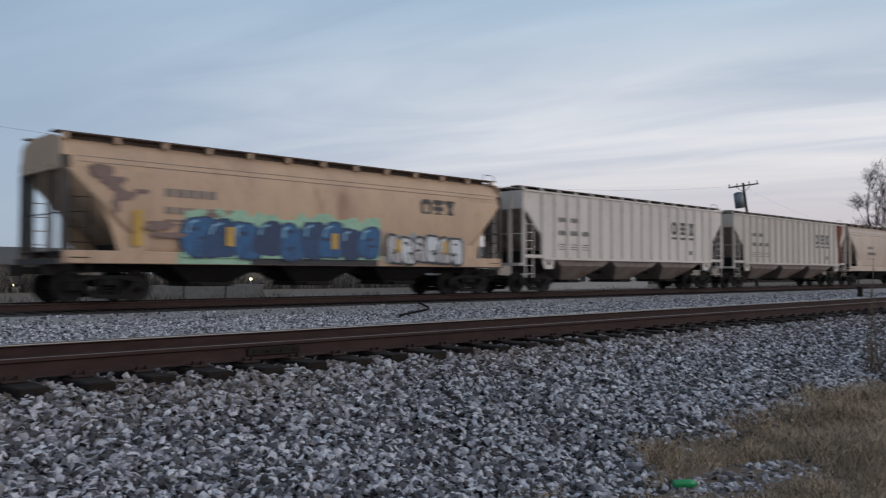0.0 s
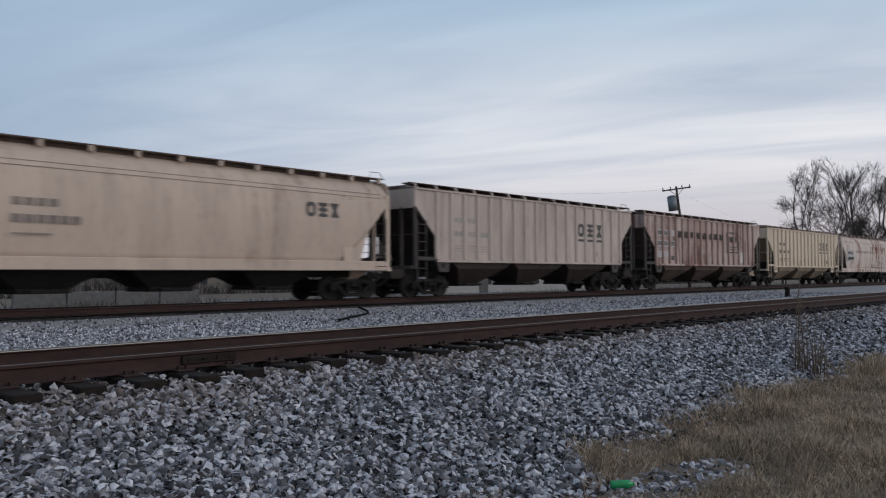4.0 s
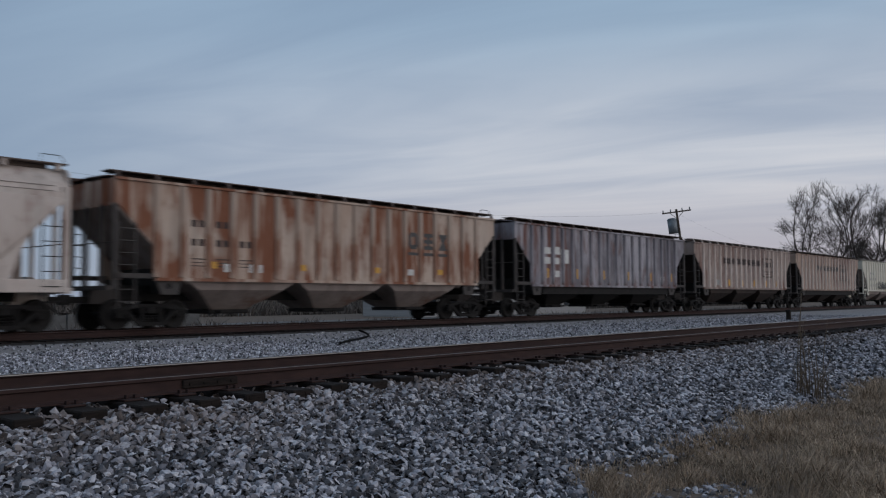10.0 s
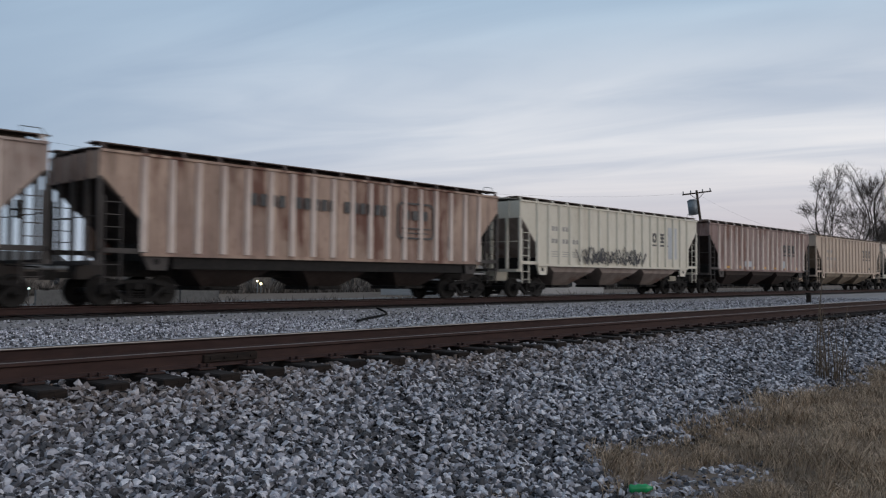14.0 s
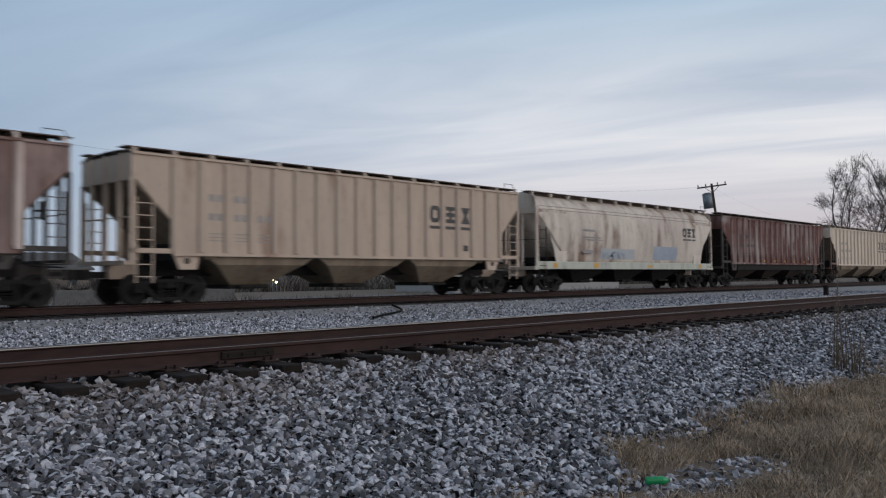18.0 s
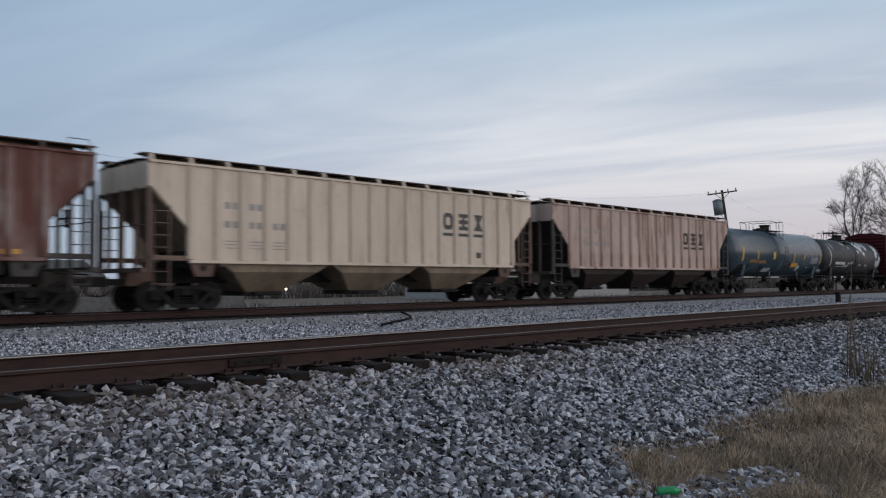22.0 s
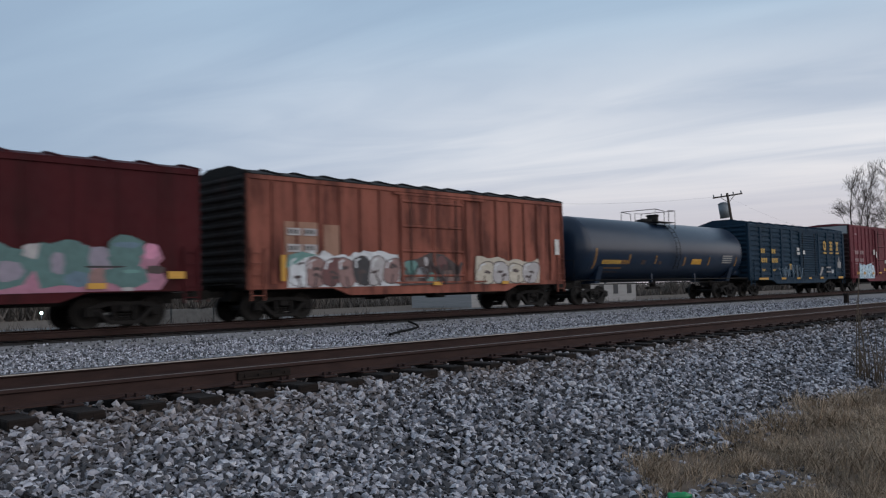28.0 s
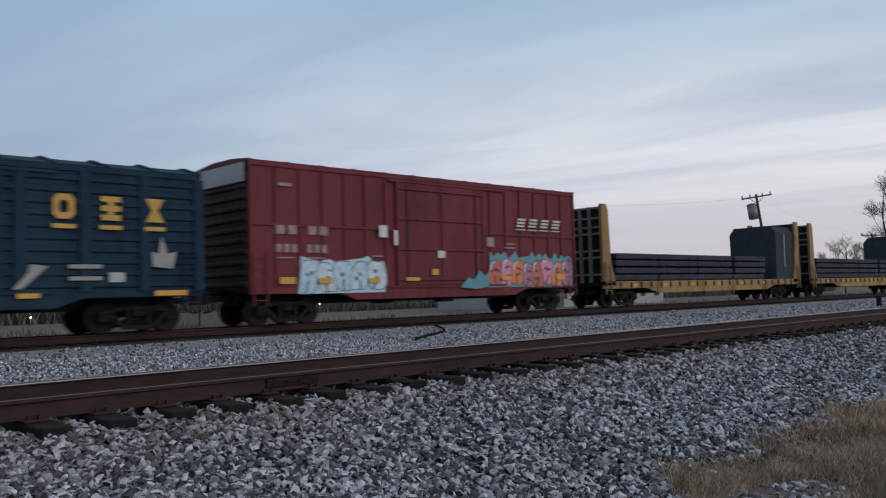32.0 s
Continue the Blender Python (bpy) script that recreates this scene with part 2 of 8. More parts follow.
def make_materials():
    M = MAT
    M["under"] = plain("black_underframe", (0.010, 0.0095, 0.009), (0.022, 0.019, 0.017), 9, 0.85, 0, 0.2, 0.01, 0.25)
    M["truck"] = plain("grimy_cast_steel", (0.008, 0.0073, 0.007), (0.018, 0.0155, 0.014), 12, 0.85, 0, 0.2, 0.01, 0.25)
    M["wheel"] = plain("brown_wheel_steel", (0.008, 0.0072, 0.0066), (0.015, 0.0127, 0.011), 10, 0.75, 0.0, 0.2, 0.01, 0.3)
    M["rail"] = plain("rusty_rail_steel", (0.029, 0.0155, 0.014), (0.046, 0.0245, 0.0205), 16, 0.85, 0.0, 0.25, 0.004, 0.3, (0.3, 1, 1))
    M["railhead"] = plain("shiny_rail_head", (0.62, 0.60, 0.60), (0.5, 0.48, 0.47), 14, 0.2, 0.95, 0.02, 0.002, 0.5, (0.1, 1, 1))
    M["railhead_dull"] = plain("worn_rusty_rail_head", (0.20, 0.135, 0.10), (0.12, 0.08, 0.06), 14, 0.42, 0.5, 0.02, 0.002, 0.5, (0.1, 1, 1))
    M["gauge_face"] = plain("polished_rail_edge", (0.09, 0.075, 0.06), (0.06, 0.05, 0.042), 14, 0.24, 0.0, 0.02, 0.002, 0.8, (0.1, 1, 1))
    M["gauge_face"].node_tree.nodes["Principled BSDF"].inputs["IOR"].default_value = 1.8
    M["tie"] = plain("weathered_tie_wood", (0.008, 0.0065, 0.0058), (0.026, 0.0185, 0.0155), 9, 0.92, 0, 0.6, 0.01, 0.2, (0.6, 4, 4), 0, 0.35)
    M["stone"] = stone_material("crushed_limestone", 1.1)
    M["stone_white"] = stone_material("fine_pale_limestone", 1.75)
    M["stone_pale"] = stone_material("pale_crushed_limestone", 1.35)
    # near-black, so the shade in the gaps between stones lies in its colour
    M["bed"] = plain("shaded_ballast_bed", (0.03, 0.03, 0.032), (0.010, 0.010, 0.011), 26, 0.95, 0, 1.0, 0.03, 0.2)
    # stained ballast under the far track; the train's shade is put into its colour
    M["shaded_stained_bed"] = plain("shaded_stained_ballast", (0.03, 0.028, 0.027), (0.06, 0.056, 0.053), 20, 0.95, 0, 0.8, 0.03, 0.2)
    M["pale_gravel"] = plain("fine_pale_gravel", (0.38, 0.375, 0.38), (0.15, 0.15, 0.155), 30, 0.95, 0, 0.8, 0.015, 0.2)
    M["soil"] = plain("dry_soil", (0.13, 0.102, 0.08), (0.19, 0.15, 0.12), 5, 0.95, 0, 0.6, 0.03, 0.15)
    M["grass"] = plain("dead_grass", (0.47, 0.362, 0.258), (0.21, 0.158, 0.112), 2.2, 0.9, 0, 0, 0.01, 0.2, None, 0.5)
    M["stem"] = plain("dry_weed_stem", (0.15, 0.11, 0.075), (0.09, 0.07, 0.05), 30, 0.9, 0, 0.1)
    M["bark"] = plain("grey_bark", (0.085, 0.073, 0.066), (0.05, 0.043, 0.04), 14, 0.95, 0, 0.6, 0.02, 0.2, (1, 1, 0.2))
    M["pole"] = plain("creosote_pole", (0.05, 0.038, 0.03), (0.09, 0.07, 0.055), 10, 0.9, 0, 0.4, 0.01, 0.2, (3, 3, 0.3))
    M["steel_dim"] = plain("dull_grey_steel", (0.20, 0.195, 0.19), (0.12, 0.115, 0.11), 8, 0.8, 0, 0.1)
    M["faint_mark"] = plain("worn_grey_stencil", (0.16, 0.135, 0.12), (0.25, 0.21, 0.18), 7, 0.75, 0, 0)
    M["drip_mark"] = plain("brown_rust_run", (0.16, 0.085, 0.06), (0.24, 0.15, 0.11), 3, 0.85, 0, 0, 0.01, 0.2, (4, 4, 0.6))
    M["rust_run"] = plain("red_rust_run", (0.15, 0.045, 0.03), (0.22, 0.09, 0.06), 2.5, 0.85, 0, 0.1, 0.01, 0.2, (4, 4, 0.6))
    M["rose_mark"] = plain("faded_pinkish_stencil", (0.34, 0.24, 0.24), (0.24, 0.15, 0.15), 9, 0.75, 0, 0)
    M["steel_grey"] = plain("galvanised_grey", (0.22, 0.25, 0.27), (0.14, 0.16, 0.175), 6, 0.55, 0.3, 0.05)
    M["hose"] = plain("black_rubber", (0.008, 0.008, 0.008), (0.014, 0.014, 0.014), 20, 0.95, 0, 0.1, 0.01, 0.08)
    M["white_mark"] = plain("faded_white_stencil", (0.62, 0.61, 0.58), (0.45, 0.44, 0.42), 8, 0.7, 0, 0)
    M["black_mark"] = plain("faded_black_stencil", (0.035, 0.035, 0.036), (0.09, 0.085, 0.08), 9, 0.7, 0, 0)
    M["brown_mark"] = plain("faded_brown_stencil", (0.03, 0.019, 0.017), (0.06, 0.038, 0.033), 4, 0.75, 0, 0)
    M["yellow_mark"] = plain("yellow_reflector", (0.62, 0.32, 0.03), (0.48, 0.25, 0.03), 9, 0.5, 0, 0)
    M["gold_mark"] = plain("golden_stencil", (0.55, 0.33, 0.05), (0.40, 0.24, 0.05), 6, 0.6, 0, 0)
    M["dim_gold"] = plain("worn_golden_stencil", (0.30, 0.15, 0.03), (0.18, 0.09, 0.03), 6, 0.6, 0, 0)
    M["grey_mark"] = plain("grey_stencil", (0.25, 0.24, 0.23), (0.33, 0.31, 0.29), 6, 0.7, 0, 0)
    for k, c in {"g_teal": (0.10, 0.30, 0.34), "g_blue": (0.012, 0.095, 0.235), "g_sky": (0.22, 0.45, 0.62), "g_mint": (0.30, 0.50, 0.36),
                 "g_black": (0.02, 0.02, 0.025), "g_white": (0.62, 0.64, 0.66), "g_pale": (0.45, 0.62, 0.72), "g_pink": (0.62, 0.25, 0.38),
                 "g_red": (0.55, 0.10, 0.10), "g_orange": (0.65, 0.20, 0.08), "g_green": (0.10, 0.30, 0.24), "g_purple": (0.20, 0.08, 0.18),
                 "g_cream": (0.52, 0.47, 0.38), "g_grey": (0.30, 0.32, 0.34), "g_maroon": (0.13, 0.045, 0.045), "g_steel": (0.10, 0.17, 0.23), "g_brown": (0.05, 0.03, 0.03), "g_chalk": (0.42, 0.40, 0.40), "g_coral": (0.50, 0.13, 0.10), "g_navy": (0.012, 0.035, 0.10), "g_rose": (0.40, 0.17, 0.25), "g_sea": (0.12, 0.26, 0.24), "g_mauve": (0.26, 0.15, 0.14), "g_ice": (0.55, 0.66, 0.74), "g_deep": (0.008, 0.05, 0.135), "g_umber": (0.19, 0.125, 0.11), "g_pine": (0.075, 0.165, 0.16), "g_lilac": (0.27, 0.24, 0.30)}.items():
        M[k] = plain("spray_" + k[2:], c, tuple(x * 0.72 for x in c), 5, 0.55, 0, 0)


make_materials()


# ---- mesh tools ----
class Shape:
    """Collects vertices and faces for one mesh."""

    def __init__(self):
        self.v, self.f, self.s, self.m = [], [], [], []

    def add(self, vs, fs, smooth=False, mat=0):
        o = len(self.v)
        self.v += [tuple(p) for p in vs]
        self.f += [tuple(i + o for i in f) for f in fs]
        self.s += [smooth] * len(fs)
        self.m += [mat] * len(fs)
        return self

    def box(self, x0, x1, y0, y1, z0, z1, mat=0):
        v = [(x, y, z) for x in (x0, x1) for y in (y0, y1) for z in (z0, z1)]
        return self.add(v, [(0, 1, 3, 2), (4, 6, 7, 5), (0, 4, 5, 1), (2, 3, 7, 6), (0, 2, 6, 4), (1, 5, 7, 3)], False, mat)

    def chamfered(self, x0, x1, y0, y1, z0, z1, c=0.01, mat=0):
        """A box with its edges cut."""
        X, Y, Z = (x0, x1), (y0, y1), (z0, z1)
        v, idx = [], {}
        for i in (0, 1):
            for j in (0, 1):
                for k in (0, 1):
                    sx, sy, sz = (c, -c)[i], (c, -c)[j], (c, -c)[k]
                    for a, p in enumerate(((X[i], Y[j] + sy, Z[k] + sz), (X[i] + sx, Y[j], Z[k] + sz), (X[i] + sx, Y[j] + sy, Z[k]))):
                        idx[i, j, k, a] = len(v)
                        v.append(p)
        g = lambda *a: idx[a]
        f = []
        for s in (0, 1):
            f.append((g(s, 0, 0, 0), g(s, 1, 0, 0), g(s, 1, 1, 0), g(s, 0, 1, 0)))
            f.append((g(0, s, 0, 1), g(1, s, 0, 1), g(1, s, 1, 1), g(0, s, 1, 1)))
            f.append((g(0, 0, s, 2), g(1, 0, s, 2), g(1, 1, s, 2), g(0, 1, s, 2)))
        for a in (0, 1):
            for b in (0, 1):
                f.append((g(a, b, 0, 0), g(a, b, 1, 0), g(a, b, 1, 1), g(a, b, 0, 1)))
                f.append((g(a, 0, b, 0), g(a, 1, b, 0), g(a, 1, b, 2), g(a, 0, b, 2)))
                f.append((g(0, a, b, 1), g(1, a, b, 1), g(1, a, b, 2), g(0, a, b, 2)))
                f += [(g(a, b, k, 0), g(a, b, k, 1), g(a, b, k, 2)) for k in (0, 1)]
        return self.add(v, f, False, mat)

    def prism(self, pts, axis, a, b, mat=0, smooth=False):
        """A polygon in the other two axes, drawn out along axis from a to b."""
        def at(p, w):
            q = list(p)
            q.insert(axis, w)
            return tuple(q)
        n = len(pts)
        v = [at(p, a) for p in pts] + [at(p, b) for p in pts]
        self.add(v, [tuple(range(n)), tuple(range(2 * n - 1, n - 1, -1))], False, mat)
        o = len(self.v) - 2 * n
        for i in range(n):
            j = (i + 1) % n
            self.f.append((o + i, o + j, o + n + j, o + n + i))
            self.s.append(smooth)
            self.m.append(mat)
        return self

    def cyl(self, c, r, axis, a, b, n=20, r2=None, mat=0):
        r2 = r if r2 is None else r2
        ring = [(math.cos(2 * math.pi * i / n), math.sin(2 * math.pi * i / n)) for i in range(n)]
        def at(u, w, t):
            q = [u, w]
            q.insert(axis, t)
            return tuple(q)
        v = [at(c[0] + r * x, c[1] + r * y, a) for x, y in ring] + [at(c[0] + r2 * x, c[1] + r2 * y, b) for x, y in ring]
        o = len(self.v)
        self.add(v, [tuple(range(n)), tuple(range(2 * n - 1, n - 1, -1))], False, mat)
        for i in range(n):
            j = (i + 1) % n
            self.f.append((o + i, o + j, o + n + j, o + n + i))
            self.s.append(True)
            self.m.append(mat)
        return self

    def tube(self, pts, r, n=6, mat=0, r_end=None):
        pts = [Vector(p) for p in pts]
        o, k = len(self.v), len(pts)
        ups = Vector((0, 0, 1))
        for i, p in enumerate(pts):
            d = (pts[min(i + 1, k - 1)] - pts[max(i - 1, 0)]).normalized()
            a = d.cross(ups if abs(d.z) < 0.95 else Vector((0, 1, 0))).normalized()
            b = d.cross(a)
            rr = r if r_end is None else r + (r_end - r) * i / (k - 1)
            self.v += [tuple(p + (a * math.cos(2 * math.pi * q / n) + b * math.sin(2 * math.pi * q / n)) * rr) for q in range(n)]
        fs = [(o + i * n + q, o + i * n + (q + 1) % n, o + (i + 1) * n + (q + 1) % n, o + (i + 1) * n + q) for i in range(k - 1) for q in range(n)]
        fs += [tuple(o + q for q in range(n)), tuple(o + (k - 1) * n + q for q in range(n - 1, -1, -1))]
        self.f += fs
        self.s += [n > 4] * (len(fs) - 2) + [False, False]
        self.m += [mat] * len(fs)
        return self

    def loft(self, rings, closed=True, caps=True, mat=0, smooth=True):
        o, n, k = len(self.v), len(rings[0]), len(rings)
        for r in rings:
            self.v += [tuple(p) for p in r]
        fs = []
        for i in range(k - 1):
            for q in range(n if closed else n - 1):
                w = (q + 1) % n
                fs.append((o + i * n + q, o + i * n + w, o + (i + 1) * n + w, o + (i + 1) * n + q))
        self.f += fs
        self.s += [smooth] * len(fs)
        self.m += [mat] * len(fs)
        if caps:
            self.f += [tuple(o + q for q in range(n - 1, -1, -1)), tuple(o + (k - 1) * n + q for q in range(n))]
            self.s += [False, False]
            self.m += [mat, mat]
        return self

    def mesh(self, name, fix=True):
        me = bpy.data.meshes.new(name)
        me.from_pydata(self.v, [], self.f)
        me.polygons.foreach_set("use_smooth", self.s)
        me.polygons.foreach_set("material_index", self.m)
        if fix:
            bm = bmesh.new()
            bm.from_mesh(me)
            bmesh.ops.recalc_face_normals(bm, faces=bm.faces)
            bm.to_mesh(me)
            bm.free()
        return me


CACHE = {}


def shared(key, make, mats=1):
    """A mesh that several parts share; its materials are set on the objects."""
    if key not in CACHE:
        sh = Shape()
        make(sh)
        me = sh.mesh(key if isinstance(key, str) else key[0])
        for _ in range(mats):
            me.materials.append(None)
        CACHE[key] = me
    return CACHE[key]


def part(name, me, mats, parent, label="", m=None):
    """One mesh object under a thing or a part."""
    ob = new(name, me)
    if parent is not None:
        ob.parent = parent
    if not isinstance(mats, (list, tuple)):
        mats = [mats]
    while len(me.materials) < len(mats):
        me.materials.append(None)
    for slot, mt in zip(ob.material_slots, mats):
        slot.link = "OBJECT"
        slot.material = MAT[mt] if isinstance(mt, str) else mt
    if m is not None:
        ob.matrix_basis = m
    if label:
        ob["label"] = label
    return ob


def own(name, make, mats, parent, label="", m=None):
    """A part with a mesh of its own."""
    sh = Shape()
    make(sh)
    return part(name, sh.mesh(name), mats, parent, label, m)


def thing(name, label, category, group="", kind="", m=None):
    ob = new(name)
    ob.empty_display_size = 0.2
    tagged(ob, label, category, group, kind)
    if m is not None:
        ob.matrix_basis = m
    return ob


def T(x, y, z, rz=0.0):
    return pose(x, y, z, 0, 0, rz)


# ---- plan: two tracks along x; far rail heads at z = 0 ----
NEAR_Y = 7.68        # middle of the near track
NEAR_Z = 0.10        # its rail heads
FAR_Y = 22.84        # middle of the far track
GROUND_Z = -0.87
GAUGE = 1.505        # between the middles of the rail heads


def bed_height(x, y):
    """The ground's height across the line."""
    pts = [(-400, -0.95), (-3, -0.93), (2.2, -0.90), (3.55, -0.83), (5.0, -0.50), (6.0, -0.235), (6.3, -0.165), (6.6, -0.125), (8.7, -0.125), (8.95, -0.19), (9.25, -0.24), (10.6, -0.40),
           (20.4, -0.42), (21.25, -0.27), (21.5, -0.23), (24.2, -0.23), (26.5, -0.75), (34, -0.95), (60, -1.0), (4000, -1.0)]
    for (a, za), (b, zb) in zip(pts, pts[1:]):
        if y <= b:
            return za + (zb - za) * (y - a) / (b - a)
    return -1.0


def grass_edge(x):
    """Where the dead grass ends against the ballast."""
    s = min(max((x - 5.3) / 1.3, 0), 1)
    return 3.22 + 0.68 * s * s * (3 - 2 * s) + min(max(0.02 * (x - 7), 0), 0.16) + 0.07 * math.sin(x * 1.3) + 0.06 * math.sin(x * 3.1 + 1) + 0.04 * math.sin(x * 7.3)


def build_ground():
    xs = [-3000, -600, -150, -40, -15] + [-6 + i * 0.7 for i in range(62)] + [45, 60, 90, 140, 220, 400, 900, 3000]
    ys = [-3000, -500, -60, -12, -3, 0, 1.2, 2.2, 2.8, 3.2, 3.5, 3.9, 4.4, 5.0, 5.5, 6.0, 6.3, 6.5, 8.9, 9.25, 9.9, 10.6, 12, 14, 16, 18, 20.4, 20.8, 21.25, 21.5, 24.2, 26.5, 30, 34, 60, 120, 400, 3000]
    sh = Shape()
    v, f, mi = [], [], []
    for x in xs:
        for y in ys:
            dz = 0.03 * noise.noise(Vector((x * 0.7, y * 0.9, 0))) if abs(x) < 60 and y < 21 else 0
            v.append((x, y, bed_height(x, y) + dz))
    n = len(ys)
    for i in range(len(xs) - 1):
        for j in range(n - 1):
            f.append((i * n + j, (i + 1) * n + j, (i + 1) * n + j + 1, i * n + j + 1))
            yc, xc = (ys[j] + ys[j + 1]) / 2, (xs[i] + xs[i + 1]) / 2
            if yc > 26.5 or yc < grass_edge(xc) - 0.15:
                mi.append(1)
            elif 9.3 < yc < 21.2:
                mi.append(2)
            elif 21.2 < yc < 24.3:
                # darker strip: painted shade and stain below the train
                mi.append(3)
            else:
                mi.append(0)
    me = bpy.data.meshes.new("ground")
    me.from_pydata(v, [], f)
    me.polygons.foreach_set("material_index", mi)
    me.polygons.foreach_set("use_smooth", [True] * len(f))
    for k in ("bed", "soil", "pale_gravel", "shaded_stained_bed"):
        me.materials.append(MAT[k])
    tagged(new("ground", me), "grey ballast bank beside the rails with brown soil beyond", "ground", kind="structure")


def rail_section(y, top, high):
    """Head, web and foot of a rail."""
    half = [(0.036, 0.0), (0.037, -0.03), (0.012, -0.045), (0.009, -0.14), (0.03, -0.155), (0.075, -0.168), (0.075, -0.18)]
    half = [(a, b * high / 0.18) for a, b in half]
    pts = [(y + a, top + b) for a, b in half] + [(y - a, top + b) for a, b in reversed(half)]
    return pts


def build_track(name, yc, top, x0, x1, ties, label, joint=None, high=0.18):
    tr = thing(name, label, "railway track", kind="structure")
    for side in (-1, 1):
        y = yc + side * GAUGE / 2

        def rail(sh, y=y):
            sh.prism(rail_section(y, top - 0.002, high), 0, x0, x1)
            sh.prism([(y - 0.036, top - 0.008), (y - 0.02, top - 0.001), (y, top + 0.001), (y + 0.02, top - 0.001), (y + 0.036, top - 0.008), (y + 0.03, top - 0.012), (y - 0.03, top - 0.012)], 0, x0, x1, 1)
        if side > 0 and yc < 10:
            own("gauge_face", lambda sh: sh.prism([(y - 0.041, top - 0.018), (y - 0.0395, top - 0.010), (y - 0.034, top - 0.004), (y - 0.030, top - 0.010), (y - 0.030, top - 0.018)], 0, x0, x1), "gauge_face", tr, "wheel-polished edge of the rail head")
        own("rail", rail, ["rail", "railhead_dull" if side < 0 or yc > 10 else "railhead"], tr, "rusty steel rail with a shiny running surface")
    tie_me = [shared(("tie", k), lambda sh, k=k: tie_shape(sh, k)) for k in range(4)]
    plate = shared("tie_plate", lambda sh: sh.chamfered(-0.09, 0.09, -0.18, 0.18, 0, 0.018, 0.004).box(-0.05, -0.03, -0.13, -0.09, 0.01, 0.05).box(0.03, 0.05, 0.09, 0.13, 0.01, 0.05).box(0.03, 0.05, -0.13, -0.09, 0.01, 0.05))
    rnd = random.Random(yc)
    for x in ties:
        ob = part("tie", tie_me[rnd.randrange(4)], "tie", tr, "", T(x + rnd.uniform(-0.03, 0.03), yc + rnd.uniform(-0.06, 0.06), top - high - 0.018 - rnd.uniform(0, 0.008), rnd.uniform(-1.6, 1.6)))
        if -4 < x < 22 and yc < 10:
            part("tie_plate", plate, "rail", tr, "", T(x, yc - GAUGE / 2, top - high - 0.018))
    if joint is not None:
        y = yc - GAUGE / 2
        def bar(sh):
            sh.chamfered(joint - 0.30, joint + 0.30, y - 0.04, y - 0.012, top - 0.12, top - 0.042, 0.008)
            for k in range(4):
                sh.cyl((joint - 0.225 + k * 0.15, top - 0.08), 0.014, 1, y - 0.055, y - 0.039, 8)
        own("joint_bar", bar, "tie", tr, "rusty bolted joint bar on the rail")
    return tr


def tie_shape(sh, k):
    r = random.Random(k)
    c = [r.uniform(-0.012, 0.012) for _ in range(4)]
    sh.chamfered(-0.112 + c[0], 0.112 + c[1], -1.3 + c[2], 1.3 + c[3], -0.18, 0.0, 0.012)
    for q in range(3):
        x = r.uniform(-0.08, 0.07)
        sh.box(x, x + 0.012, -1.3 + c[2] - 0.003, -1.25, -0.15 + 0.05 * q, -0.12 + 0.05 * q)


build_ground()
build_track("track_near", NEAR_Y, NEAR_Z, -60, 900, [-3.0 + 0.515 * i for i in range(-36, 140)],
            "near railway track with rusty rails on dark wooden ties", joint=4.55, high=0.15)
build_track("track_far", FAR_Y, 0.0, -120, 900, [-4.0 + 0.54 * i for i in range(-40, 130)], "far railway track with dark ties under the train")


